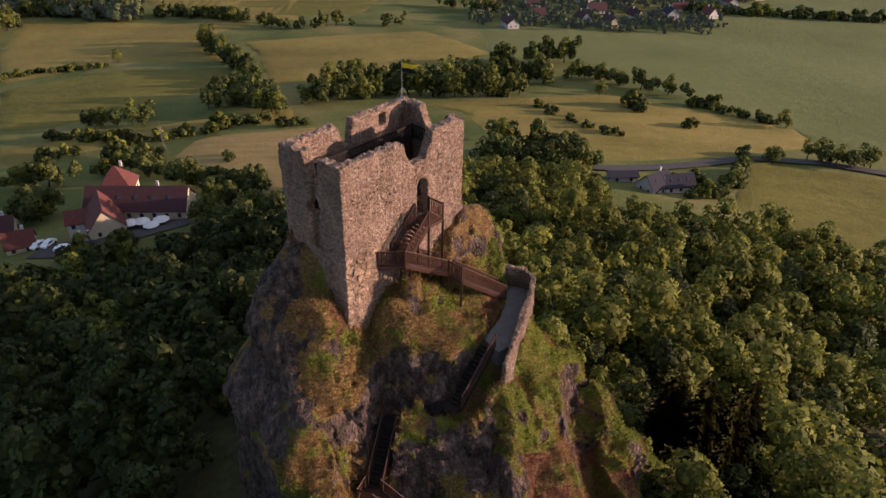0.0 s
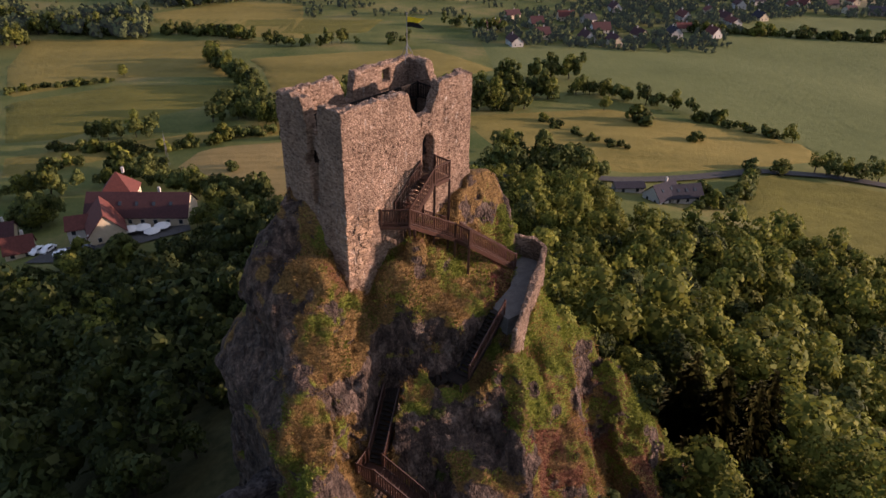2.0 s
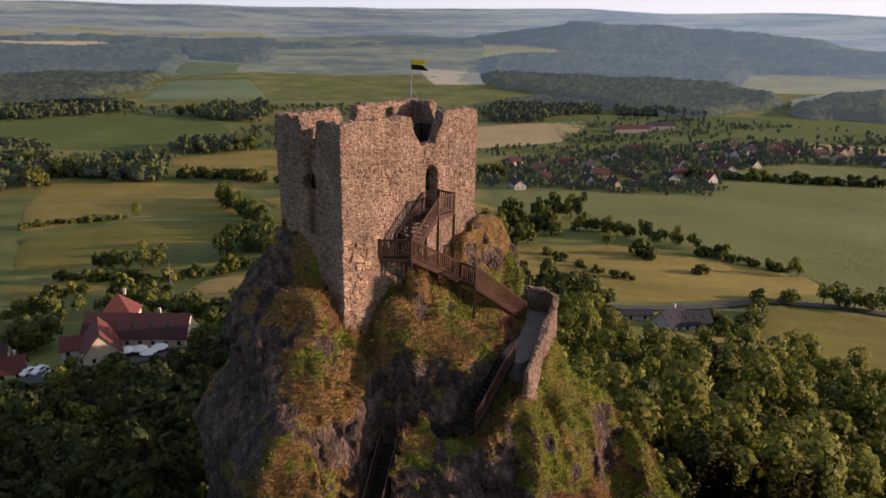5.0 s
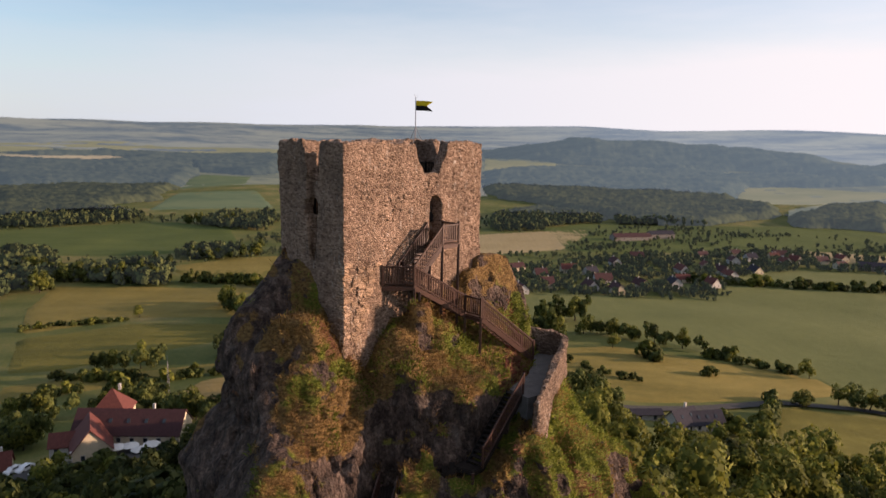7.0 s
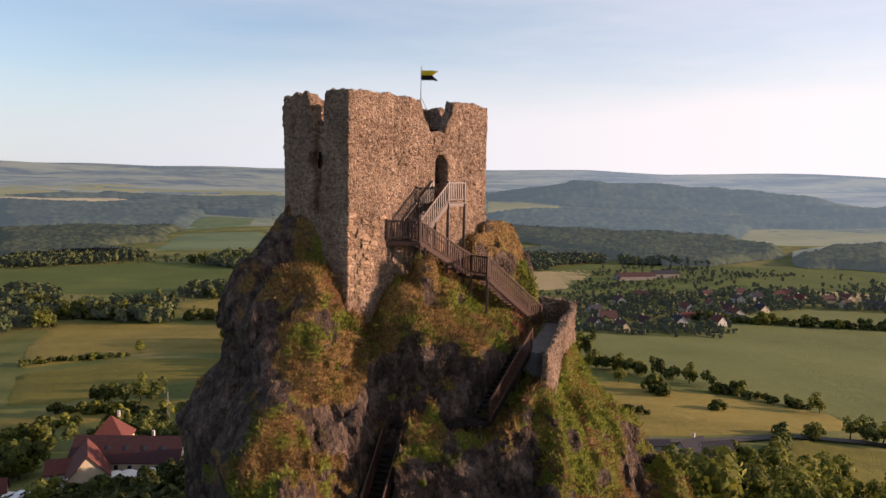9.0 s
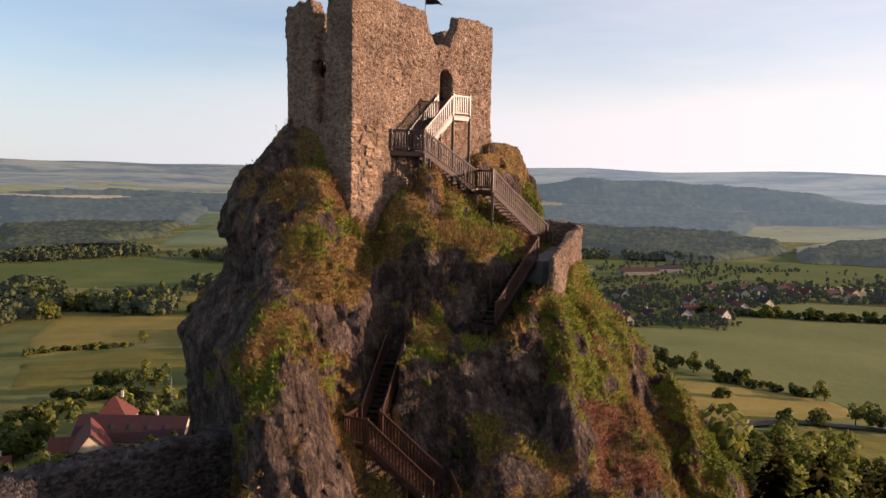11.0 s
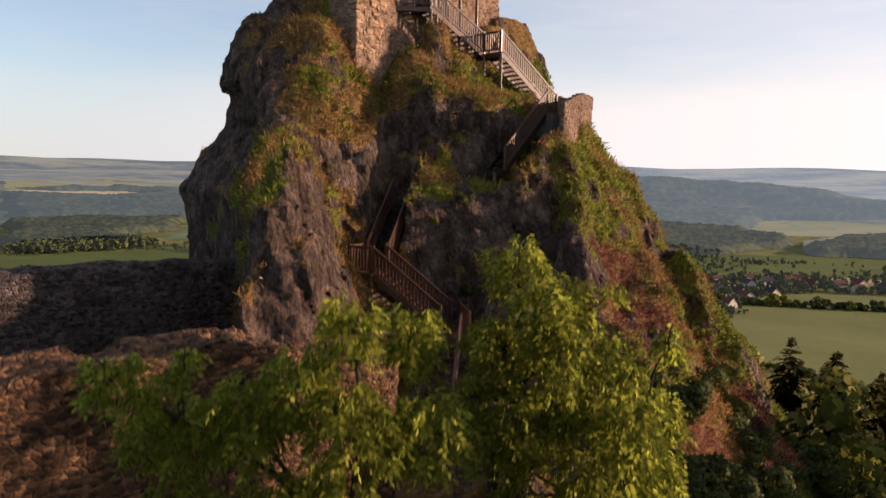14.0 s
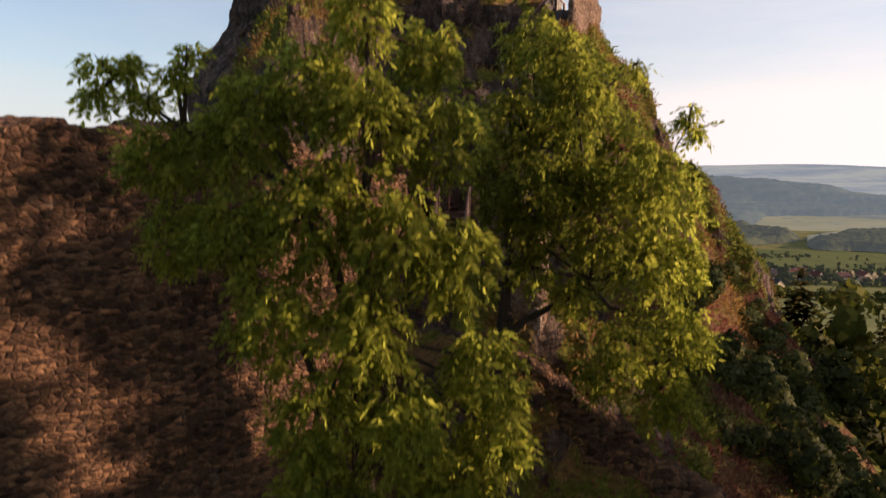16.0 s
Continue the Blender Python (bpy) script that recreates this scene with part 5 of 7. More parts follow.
# hedges, belts and single trees: kind, spacing, scale, plan line
LINES = [
    ("bush", 4.5, 1, [(-219, 341), (-207, 351), (-175, 364)]),
    ("tree", 1, 0.8, [(-172, 373)]),
    ("tree", 5, 0.9, [(-141, 421), (-124, 389), (-104, 356), (-86, 324)]),
    ("tree", 5, 0.95, [(-96, 283), (-85, 291), (-64, 272)]),
    ("tree", 5.5, 1, [(-99, 297), (-86, 305), (-70, 290)]),
    ("tree", 5, 1, [(-57, 289), (-43, 293), (-24, 305), (-7, 305), (14, 304), (40, 310)]),
    ("tree", 5.5, 1.05, [(-55, 303), (-36, 322), (-15, 329), (7, 326), (34, 335), (56, 331)]),
    ("tree", 6, 0.9, [(28, 369), (40, 366)]),
    ("tree", 6, 1.1, [(47, 374), (75, 376)]),
    ("tree", 6, 0.85, [(63, 342), (78, 344), (92, 331), (104, 323)]),
    ("tree", 1, 0.8, [(75, 314)]),
    ("tree", 6, 1.1, [(108, 319), (115, 318)]),
    ("bush", 5, 1.5, [(113, 305), (125, 299)]),
    ("bush", 6, 1.4, [(128, 296), (146, 280)]),
    ("tree", 1, 0.95, [(147, 278)]),
    ("tree", 6, 0.75, [(-142, 264), (-135, 263), (-123, 262), (-117, 269)]),
    ("bush", 6, 1.3, [(-147, 247), (-140, 250), (-110, 240), (-95, 247), (-83, 249)]),
    ("bush", 5, 1.6, [(-89, 255), (-83, 259), (-75, 262), (-69, 264)]),
    ("bush", 6, 1.3, [(-61, 257), (-52, 257)]),
    ("tree", 1, 0.85, [(20, 239)]),
    ("bush", 6.5, 0.9, [(43, 291), (48, 280), (57, 266), (66, 255), (71, 252)]),
    ("bush", 5, 1.7, [(83, 298), (90, 290)]),
    ("bush", 6, 1.4, [(101, 271), (105, 269)]),
    ("tree", 6, 0.62, [(117, 230), (125, 234)]),
    ("tree", 7, 0.75, [(135, 234), (143, 235), (150, 231), (159, 230)]),
    ("bush", 8, 1.2, [(115, 234), (105, 226)]),
    ("tree", 8, 0.75, [(-198, 506), (-177, 502), (-150, 491), (-124, 479), (-101, 459), (-80, 460), (-59, 472)]),
    ("tree", 9, 0.9, [(-36, 469), (-22, 475)]),
    ("tree", 8, 1.1, [(-281, 453), (-284, 480)]),
    ("tree", 8, 1, [(-291, 500), (-263, 508), (-223, 508)]),
    ("tree", 10, 0.9, [(1, 547), (22, 536), (42, 524)]),
    ("tree", 5, 0.9, [(16, 212), (23, 203), (34, 204), (42, 206), (51, 205)]),
    ("tree", 5.5, 0.95, [(19, 222), (32, 221), (49, 217)]),
    ("tree", 3.4, 0.72, [(-80, 193), (-65, 182), (-55, 177), (-47, 173)]),
    ("tree", 3.6, 0.6, [(-62, 170), (-52, 161), (-44, 158)]),
    ("tree", 4, 0.62, [(-109, 202), (-105, 211), (-94, 206), (-84, 197)]),
    ("tree", 4.5, 0.7, [(-137, 195), (-127, 197), (-114, 197)]),
    ("tree", 4, 0.8, [(-119, 173), (-110, 168), (-106, 172)]),
    ("bush", 4, 1.4, [(-77, 143), (-73, 141)]),
    ("bush", 5, 1.5, [(-85, 137), (-72, 130), (-64, 132), (-58, 139)]),
    ("tree", 3.6, 0.5, [(-63, 154), (-60, 156), (-54, 152)]),
    ("tree", 5, 0.6, [(-109, 206), (-109, 209)]),
    ("bush", 6, 1, [(-65, 213), (-72, 217)]),
    ("bush", 7, 1.6, [(-114, 224), (-100, 216), (-93, 217)]),
    ("bush", 8, 1.4, [(-140, 222), (-134, 230), (-127, 232)]),
    ("bush", 6, 1.3, [(75, 187), (82, 189), (95, 202), (110, 224)]),
    ("bush", 5, 1.3, [(70, 194), (80, 202), (85, 205)]),
    ("bush", 12, 1.2, [(105, 166), (112, 161)]),
    ("tree", 5, 0.8, [(-115, 174), (-110, 171)]),
    ("bush", 9, 2.2, [(181, 549), (197, 541), (224, 543), (259, 542), (296, 536), (335, 535)]),
    ("bush", 8, 2, [(-199, 506), (-164, 501), (-132, 489)]),
    ("tree", 7, 1.2, [(-344, 521), (-318, 522), (-279, 514)]),
    ("tree", 7, 1.1, [(-285, 502), (-247, 500), (-210, 501)]),
    ("tree", 8, 1.2, [(-251, 538), (-224, 537)]),
    ("tree", 9, 1.1, [(-234, 613), (-199, 613), (-177, 642)]),
    ("tree", 12, 1.1, [(-344, 874), (-304, 858), (-250, 866)]),
]


def plant_lines():
    rng = np.random.default_rng(9)
    rest, low, count = [], [], 0
    for kind, gap, scale, line in LINES:
        if len(line) == 1:
            plant(KINDS[1], *line[0], scale * 1.2, rng, group="trees in the fields")
            continue
        for (ax, ay), (bx, by) in zip(line[:-1], line[1:]):
            n = max(1, round(math.hypot(bx - ax, by - ay) / gap * 2.6))
            for i in range(n):
                t = (i + rng.uniform(0.1, 0.9)) / n
                x, y = ax + (bx - ax) * t + rng.normal() * gap * 0.25, ay + (by - ay) * t + rng.normal() * gap * 0.25
                s = scale * rng.uniform(0.9, 1.55)
                count += 1
                if count % 4:
                    (rest if kind == "tree" else low).append((x, y, s))
                elif kind == "tree":
                    plant(KINDS[rng.integers(5)], x, y, s, rng, group="hedgerow trees")
                else:
                    plant(BUSH[rng.integers(2)], x, y, s * 1.15, rng, group="hedgerow bushes")
    joined_trees("tree_belt", MIDDLE, [q for q in rest if math.hypot(q[0], q[1]) < 300], "belts of dark green trees between the near fields", "trees", LEAF_BELT, 20)
    joined_trees("tree_belt", SMALL, [q for q in rest if math.hypot(q[0], q[1]) >= 300], "belts of dark green trees between the fields", "trees", LEAF_BELT, 21)
    joined_trees("hedgerow", BUSH, low, "low green hedges along field edges", "hedge", LEAF_BELT, 22)


plant_lines()

for kind, arrays in KINDS + BUSH:
    for o in (*kind.children_recursive, kind):
        bpy.data.objects.remove(o)

# ---- far woods, past counting: an unbroken canopy over the land ----
WOODS = [
    [(-1227, 1829), (-1084, 1869), (-947, 1949), (-919, 2231), (-787, 2108), (-627, 1686), (-551, 1367), (-493, 1169), (-554, 1081), (-398, 893), (-479, 815), (-534, 790)],
    [(-842, 2242), (-780, 2479), (-647, 2678), (-427, 1767), (-492, 1693), (-631, 1736)],
    [(-431, 636), (-396, 632), (-339, 562), (-293, 507), (-283, 459), (-292, 429)],
    [(-299, 516), (-307, 560), (-259, 546), (-232, 558), (-210, 525), (-201, 503), (-282, 491)],
]
WOODS += [
    [(-251, 631), (-248, 656), (-199, 647), (-187, 607), (-234, 601)],
    [(-328, 910), (-298, 946), (-252, 978), (-214, 829), (-294, 835)],
    [(291, 2020), (637, 2046), (978, 1920), (1099, 1797), (1031, 1683), (684, 1677), (524, 1332), (577, 1251), (536, 1150), (339, 976), (217, 953), (232, 1081), (171, 1203), (96, 1302), (63, 1472), (79, 1876)],
    [(59, 1014), (142, 1164), (221, 1047), (189, 930), (136, 872), (58, 875)],
    [(538, 1136), (634, 1257), (869, 1415), (597, 966), (533, 990), (489, 1012)],
]
VILLAGE_A = [(20, 480), (60, 470), (140, 465), (190, 480), (250, 590), (330, 640), (330, 720), (200, 700), (120, 640), (30, 560)]
VILLAGE_B = [(330, 640), (420, 620), (470, 700), (380, 740), (280, 730)]


def inside_all(x, y, poly):
    """in_poly for arrays of places."""
    c = np.zeros(x.shape, bool)
    for i in range(len(poly)):
        (x1, y1), (x2, y2) = poly[i], poly[i - 1]
        if y1 != y2:
            c ^= ((y1 > y) != (y2 > y)) & (x < (x2 - x1) * (y - y1) / (y2 - y1) + x1)
    return c


def canopy(r0, r1, columns, step, tall, material, label, seed):
    """Tree tops over every wooded stretch between two distances, as one rough sheet that comes down to the ground at its edges."""
    rng = np.random.default_rng(seed)
    radii = r0 * (1 + step) ** np.arange(int(math.log(r1 / r0) / math.log(1 + step)) + 1)
    rr, bb = np.meshgrid(radii, np.radians(np.linspace(-38, 38, columns)), indexing="ij")
    rr = rr * (1 + step * 0.4 * rng.uniform(-1, 1, rr.shape))
    x, y = HILL[0] + rr * np.sin(bb), HILL[1] + rr * np.cos(bb)
    # the edges of the woods run unevenly; past the plain, woods lie in bands over the hills
    wx, wy = x + 14 * vnoise(x / 60, y / 60, x * 0, 44) + 5 * vnoise(x / 16, y / 16, x * 0, 43), y + 22 * vnoise(x / 70, y / 70, x * 0, 45)
    wooded = np.zeros(x.shape, bool)
    for outline in WOODS:
        wooded |= inside_all(wx, wy, outline)
    wooded |= (rr > 2120) & (vnoise(x / 420, y / 240, x * 0, 46) + 0.3 * vnoise(x / 90, y / 70, x * 0, 48) > np.where(x > 60, -0.35, 0.1))
    for outline in [o for m, o in FIELDS] + [VILLAGE_A, VILLAGE_B]:
        wooded &= ~inside_all(x, y, outline)
    top = tall * (1 + 0.25 * vnoise(x / 60, y / 60, x * 0, 46) + 0.14 * vnoise(x / 12, y / 12, x * 0, 47) + 0.07 * rng.normal(size=x.shape))
    inner = wooded.astype(float)
    for axis, reach in ((0, 2), (1, 5)):
        inner = sum(np.roll(inner, k, axis) for k in range(-reach, reach + 1)) / (2 * reach + 1)
    top = top * np.clip(1.5 * inner - 0.45, 0.12, 1)
    z = ground_z(x, y) + np.where(wooded, np.maximum(top, 2.0), 0.5)
    nr, nc = x.shape
    index = np.arange(nr * nc).reshape(nr, nc)
    quads = np.stack([index[:-1, :-1], index[1:, :-1], index[1:, 1:], index[:-1, 1:]], -1).reshape(-1, 4)
    quads = quads[wooded.ravel()[quads].any(1)]
    used, quads = np.unique(quads, return_inverse=True)
    verts = np.stack([x.ravel(), y.ravel(), z.ravel()], 1)[used]
    ob = new("far_wood", quick_mesh("far_wood", verts, quads.reshape(-1, 4)[:, ::-1], material, True))
    return tagged(ob, label, "wood", kind="stuff")


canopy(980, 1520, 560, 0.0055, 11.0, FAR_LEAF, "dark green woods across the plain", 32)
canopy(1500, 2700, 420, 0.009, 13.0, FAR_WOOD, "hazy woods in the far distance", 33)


def plant_plain_woods():
    """The nearer woods of the plain, crown by crown."""
    rng = np.random.default_rng(37)
    x, y = np.meshgrid(np.arange(-560, 640, 7.0), np.arange(420, 1080, 8.0))
    x, y = x + rng.uniform(-2.6, 2.6, x.shape), y + rng.uniform(-3, 3, x.shape)
    wx, wy = x + 14 * vnoise(x / 60, y / 60, x * 0, 44), y + 22 * vnoise(x / 70, y / 70, x * 0, 45)
    r = np.hypot(x - HILL[0], y - HILL[1])
    want = np.zeros(x.shape, bool)
    for outline in WOODS:
        want |= inside_all(wx, wy, outline)
    for outline in [o for m, o in FIELDS]:
        want &= ~inside_all(x, y, outline)
    want &= (r < 1010) & (np.abs(np.arctan2(x, y)) < radians(37))
    spots = [(a, b, s) for a, b, s in zip(x[want], y[want], rng.uniform(1.1, 1.9, want.sum()))]
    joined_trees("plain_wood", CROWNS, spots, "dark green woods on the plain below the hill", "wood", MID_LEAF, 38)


CROWNS = [(None, crown_arrays(s, w, 0.2, hh, 5, 60, 1.5, cores=1)) for s, w, hh in ((44, 3.0, 8.0), (45, 2.7, 9.0), (46, 3.3, 7.4))]
plant_plain_woods()


def scatter_scrub():
    rng = np.random.default_rng(35)
    spots = []
    while len(spots) < 1500:
        b, r = radians(rng.uniform(-36, 36)), rng.uniform(540, 980)
        x, y = r * math.sin(b), 40 + r * math.cos(b)
        if float(vnoise(np.array([x / 40]), np.array([y / 28]), np.array([0.0]), 36)[0]) < -0.15 + 0.3 * rng.normal():
            continue
        if not any(in_poly(x, y, o) for o in [q for m, q in FIELDS[:-1]] + WOODS + [VILLAGE_A, VILLAGE_B]):
            spots.append((x, y, rng.uniform(0.3, 0.85)))
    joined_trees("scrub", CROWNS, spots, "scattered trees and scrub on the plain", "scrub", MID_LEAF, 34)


scatter_scrub()
# ---- buildings ----
def add_gable(bm, w, d, eave, ridge, over=0.4, thick=0.22, hip=0.0):
    """A roof over a w by d plan, ridge along x; hip draws its ends in."""
    x, y = w / 2 + over, d / 2 + over
    drop = eave - over * (ridge - eave) / (d / 2)
    tops = [(-x, -y, drop), (x, -y, drop), (x, y, drop), (-x, y, drop), (-x + hip, 0, ridge), (x - hip, 0, ridge)]
    up = [bm.verts.new(p) for p in tops]
    dn = [bm.verts.new((p[0], p[1], p[2] - thick)) for p in tops]
    for f in ((0, 1, 5, 4), (2, 3, 4, 5), (1, 2, 5), (3, 0, 4)):
        if len(f) == 4 or hip > 0:
            bm.faces.new([up[i] for i in f])
            bm.faces.new([dn[i] for i in reversed(f)])
    rim = [(0, 1), (2, 3)] + ([(1, 2), (3, 0)] if hip > 0 else [(1, 5), (5, 2), (3, 4), (4, 0)])
    for a, b in rim:
        bm.faces.new((up[b], up[a], dn[a], dn[b]))


def house(name, x, y, turn, w, d, eave, ridge, wall_mat, roof_mat, label, category="house", hip=0.0, base=None, windows=4, chimney=True, skylights=0, group="", rows=1):
    z = (gz(x, y) if base is None else base) - 0.1
    thing = empty(name, pose(x, y, z, 0, 0, turn), label, category, group)
    bm = bmesh.new()
    foot = [bm.verts.new((sx * w / 2, sy * d / 2, -1.5)) for sx, sy in ((-1, -1), (1, -1), (1, 1), (-1, 1))]
    top = [bm.verts.new((v.co.x, v.co.y, eave)) for v in foot]
    for i in range(4):
        bm.faces.new((foot[i], foot[(i + 1) % 4], top[(i + 1) % 4], top[i]))
    if hip == 0:
        a, b = bm.verts.new((w / 2, 0, ridge - 0.1)), bm.verts.new((-w / 2, 0, ridge - 0.1))
        bm.faces.new((top[1], top[2], a))
        bm.faces.new((top[3], top[0], b))
    part("wall", bm, wall_mat, thing)
    bm = bmesh.new()
    add_gable(bm, w, d, eave, ridge, hip=hip)
    roof = part("roof", bm, roof_mat, thing)
    if chimney:
        box_part("chimney", (0.6, 0.6, 1.6), Matrix.Translation((w * 0.2, d * 0.08, ridge + 0.2)), WHITEWASH, roof)
    for k in range(skylights):
        slope = math.atan2(ridge - eave, d / 2)
        at = Vector((-w * 0.42 + w * 0.84 * (k + 0.5) / skylights, -d * 0.25, (eave + ridge) / 2 + 0.05))
        box_part("skylight", (0.8, 1.1, 0.12), Matrix.Translation(at) @ Matrix.Rotation(slope, 4, "X"), GLASS, roof)
    for row in range(rows):
        for i in range(windows):
            for sy in (-1, 1):
                at = Vector((-w / 2 + w * (i + 0.5) / windows, sy * (d / 2), eave * 0.55 + row * 2.6 - (rows - 1) * 1.2))
                win = box_part("window", (1.15, 0.10, 1.35), Matrix.Translation(at), WHITEWASH, thing)
                box_part("pane", (0.95, 0.06, 1.15), Matrix.Translation(at + Vector((0, sy * 0.045, 0))), GLASS, win)
    for sx in (-1, 1):
        for oy in (-d * 0.22, d * 0.22):
            at = Vector((sx * w / 2, oy, eave * 0.55))
            win = box_part("window", (0.10, 1.0, 1.3), Matrix.Translation(at), WHITEWASH, thing)
            box_part("pane", (0.06, 0.8, 1.1), Matrix.Translation(at + Vector((sx * 0.045, 0, 0))), GLASS, win)
    return thing


# the inn below the crag
INN_Z = -13.0
house("inn", -77.5, 161.5, 2, 25.5, 9.6, 3.6, 8.0, PLASTER, TILE_DARK, "long cream inn under a dark red tiled roof", "inn", base=INN_Z, windows=8, skylights=5, chimney=True)
house("inn_wing", -83.5, 153.0, -62, 11.0, 8.5, 3.4, 8.4, PLASTER, TILE, "cream inn wing with a gable under a bright red roof", "inn", base=INN_Z, windows=3, chimney=False)
house("inn_tower", -85.5, 168.0, 10, 8.5, 8.5, 5.4, 10.4, PLASTER, TILE, "square inn pavilion under a red pyramid roof", "inn", hip=4.5, base=INN_Z, windows=2, chimney=True)
house("annex", -90.5, 154.5, 20, 6.0, 6.0, 2.6, 4.8, WHITEWASH, TILE, "low inn annex under a red tiled roof", "inn", base=INN_Z, windows=2, chimney=False)
for px in (-86.8, -84.6):
    bm = bmesh.new()
    add_tube(bm, (0, 0, -0.5), (0, 0, 3.4), 0.32, 0.26, 10)
    add_box(bm, (0.8, 0.8, 0.2), Matrix.Translation((0, 0, 3.45)), 0.03)
    ob = part("column", bm, WHITEWASH, None)
    ob.location = (px, 145.8 + (px + 86.8) * 0.3, INN_Z)
    tagged(ob, "thick white plastered column before the inn", "column", "columns of the inn")
house("cottage", -103.0, 147.5, 25, 6.5, 5.0, 2.6, 5.6, PLASTER, TILE, "small cottage under a bright orange tiled roof", "house", windows=2)
house("cottage", -116.0, 160.0, 15, 8.0, 6.5, 2.8, 6.0, PLASTER, TILE_DARK, "small cottage under a dark red tiled roof", "house", windows=2)


def parasol(x, y):
    z = INN_Z
    thing = empty("parasol", (x, y, z), "open white canvas parasol over the inn terrace", "parasol", "parasols on the terrace")
    bm = bmesh.new()
    add_tube(bm, (0, 0, -0.6), (0, 0, 2.7), 0.04, 0.035, 8)
    part("pole", bm, STEEL, thing)
    bm = bmesh.new()
    bmesh.ops.create_cone(bm, cap_ends=False, segments=8, radius1=2.1, radius2=0.03, depth=0.85, matrix=Matrix.Translation((0, 0, 2.55)))
    bmesh.ops.solidify(bm, geom=bm.faces[:], thickness=0.03)
    part("canopy", bm, CANVAS, thing)
    bm = bmesh.new()
    add_box(bm, (0.7, 0.7, 0.1), Matrix.Translation((0, 0, 0.03)), 0.02)
    part("base", bm, STEEL, thing)


for px, py in ((-74.6, 153.5), (-71.6, 151.8), (-70.0, 154.6), (-77.2, 152.6)):
    parasol(px, py)

draped("yard", [(-98, 140), (-84, 136), (-70, 146), (-62, 152), (-64, 157), (-78, 156), (-80, 148), (-96, 148)], ROAD, 0.35, "grey asphalt yard before the inn", "yard", sink=False)


def car(x, y, turn, paint, label):
    thing = empty("car", pose(x, y, gz(x, y) + 0.36, 0, 0, turn), label, "car", "parked cars")
    bm = bmesh.new()
    side = [(-2.1, 0.3), (-2.0, 0.75), (-1.3, 0.85), (-0.8, 1.38), (0.9, 1.42), (1.7, 0.9), (2.1, 0.8), (2.15, 0.3)]
    loops = [[bm.verts.new((px, s * (0.85 if pz < 0.9 else 0.68), pz)) for px, pz in side] for s in (-1, 1)]
    bm.faces.new(loops[0])
    bm.faces.new(loops[1][::-1])
    for i in range(len(side)):
        j = (i + 1) % len(side)
        bm.faces.new((loops[0][j], loops[0][i], loops[1][i], loops[1][j]))
    bmesh.ops.recalc_face_normals(bm, faces=bm.faces[:])
    bmesh.ops.bevel(bm, geom=bm.edges[:], offset=0.06, segments=2, affect="EDGES")
    part("body", bm, paint, thing)
    for wx in (-1.3, 1.35):
        for wy in (-0.8, 0.8):
            bm = bmesh.new()
            bmesh.ops.create_cone(bm, cap_ends=True, segments=14, radius1=0.32, radius2=0.32, depth=0.2, matrix=Matrix.Translation((wx, wy, 0.32)) @ Matrix.Rotation(radians(90), 4, "X"))
            part("wheel", bm, BLACK, thing)
    for s in (-1, 1):
        box_part("side_window", (1.5, 0.03, 0.36), Matrix.Translation((0.05, s * 0.75, 1.1)) @ Matrix.Rotation(s * radians(18), 4, "X"), GLASS, thing)


PAINT_WHITE = plain_material("white_car_paint", (0.7, 0.7, 0.7), 0.25, 0.5, 0, 0.04)
PAINT_DARK = plain_material("dark_car_paint", (0.03, 0.035, 0.05), 0.25, 0.5, 0, 0.1)
car(-89.5, 142.0, 15, PAINT_WHITE, "white car parked in the inn's yard")
car(-84.5, 143.2, 20, PAINT_DARK, "dark car parked in the inn's yard")
car(-98.5, 147.0, 70, PAINT_WHITE, "white car parked beside the cottage")
car(-95.8, 147.0, 75, PAINT_WHITE, "white car parked beside the cottage")

# a lattice mast on the meadow
mast = empty("mast", (-94.5, 223.4, gz(-94.5, 223.4) - 0.3), "thin grey steel mast on the meadow", "mast")
for k in range(3):
    q = radians(120 * k)
    bm = bmesh.new()
    add_tube(bm, (0.5 * math.cos(q), 0.5 * math.sin(q), 0), (0.12 * math.cos(q), 0.12 * math.sin(q), 11.5), 0.06, 0.05, 6)
    part("leg", bm, STEEL, mast)
for z in range(1, 11):
    r = 0.5 - 0.033 * z
    bm = bmesh.new()
    for k in range(3):
        p, q = radians(120 * k), radians(120 * k + 120)
        add_tube(bm, (r * math.cos(p), r * math.sin(p), z), (r * math.cos(q), r * math.sin(q), z + 0.6), 0.025, 0.025, 5)
    part("brace", bm, STEEL, mast)
bm = bmesh.new()
add_tube(bm, (0, 0, 11.2), (0, 0, 13.6), 0.04, 0.02, 6)
part("antenna", bm, STEEL, mast)

# the farmhouse by the road
FARM_Z = -20.4
house("farmhouse", 67.0, 192.5, 32, 8.6, 7.0, 3.0, 6.6, WHITEWASH, SLATE, "white farmhouse under a dark slate roof", base=FARM_Z, windows=3, skylights=2)
house("farmhouse_wing", 74.0, 193.8, 12, 9.6, 6.2, 2.8, 5.6, WHITEWASH, SLATE, "white farm wing under a dark slate roof", base=FARM_Z, windows=3, skylights=3, chimney=False)
house("farm_shed", 58.5, 199.5, 5, 9.0, 4.5, 2.4, 3.3, WHITEWASH, SLATE, "low white farm shed under a flat grey roof", base=FARM_Z, windows=2, chimney=False)
draped("road", [(20, 202), (60, 208), (90, 219), (115, 230), (140, 231), (165, 224), (210, 205), (212, 210), (166, 229.5), (140, 236.5), (113, 235), (88, 224), (59, 213.5), (20, 207)], ROAD, 0.62, "grey country road along the meadows", "road", sink=False)


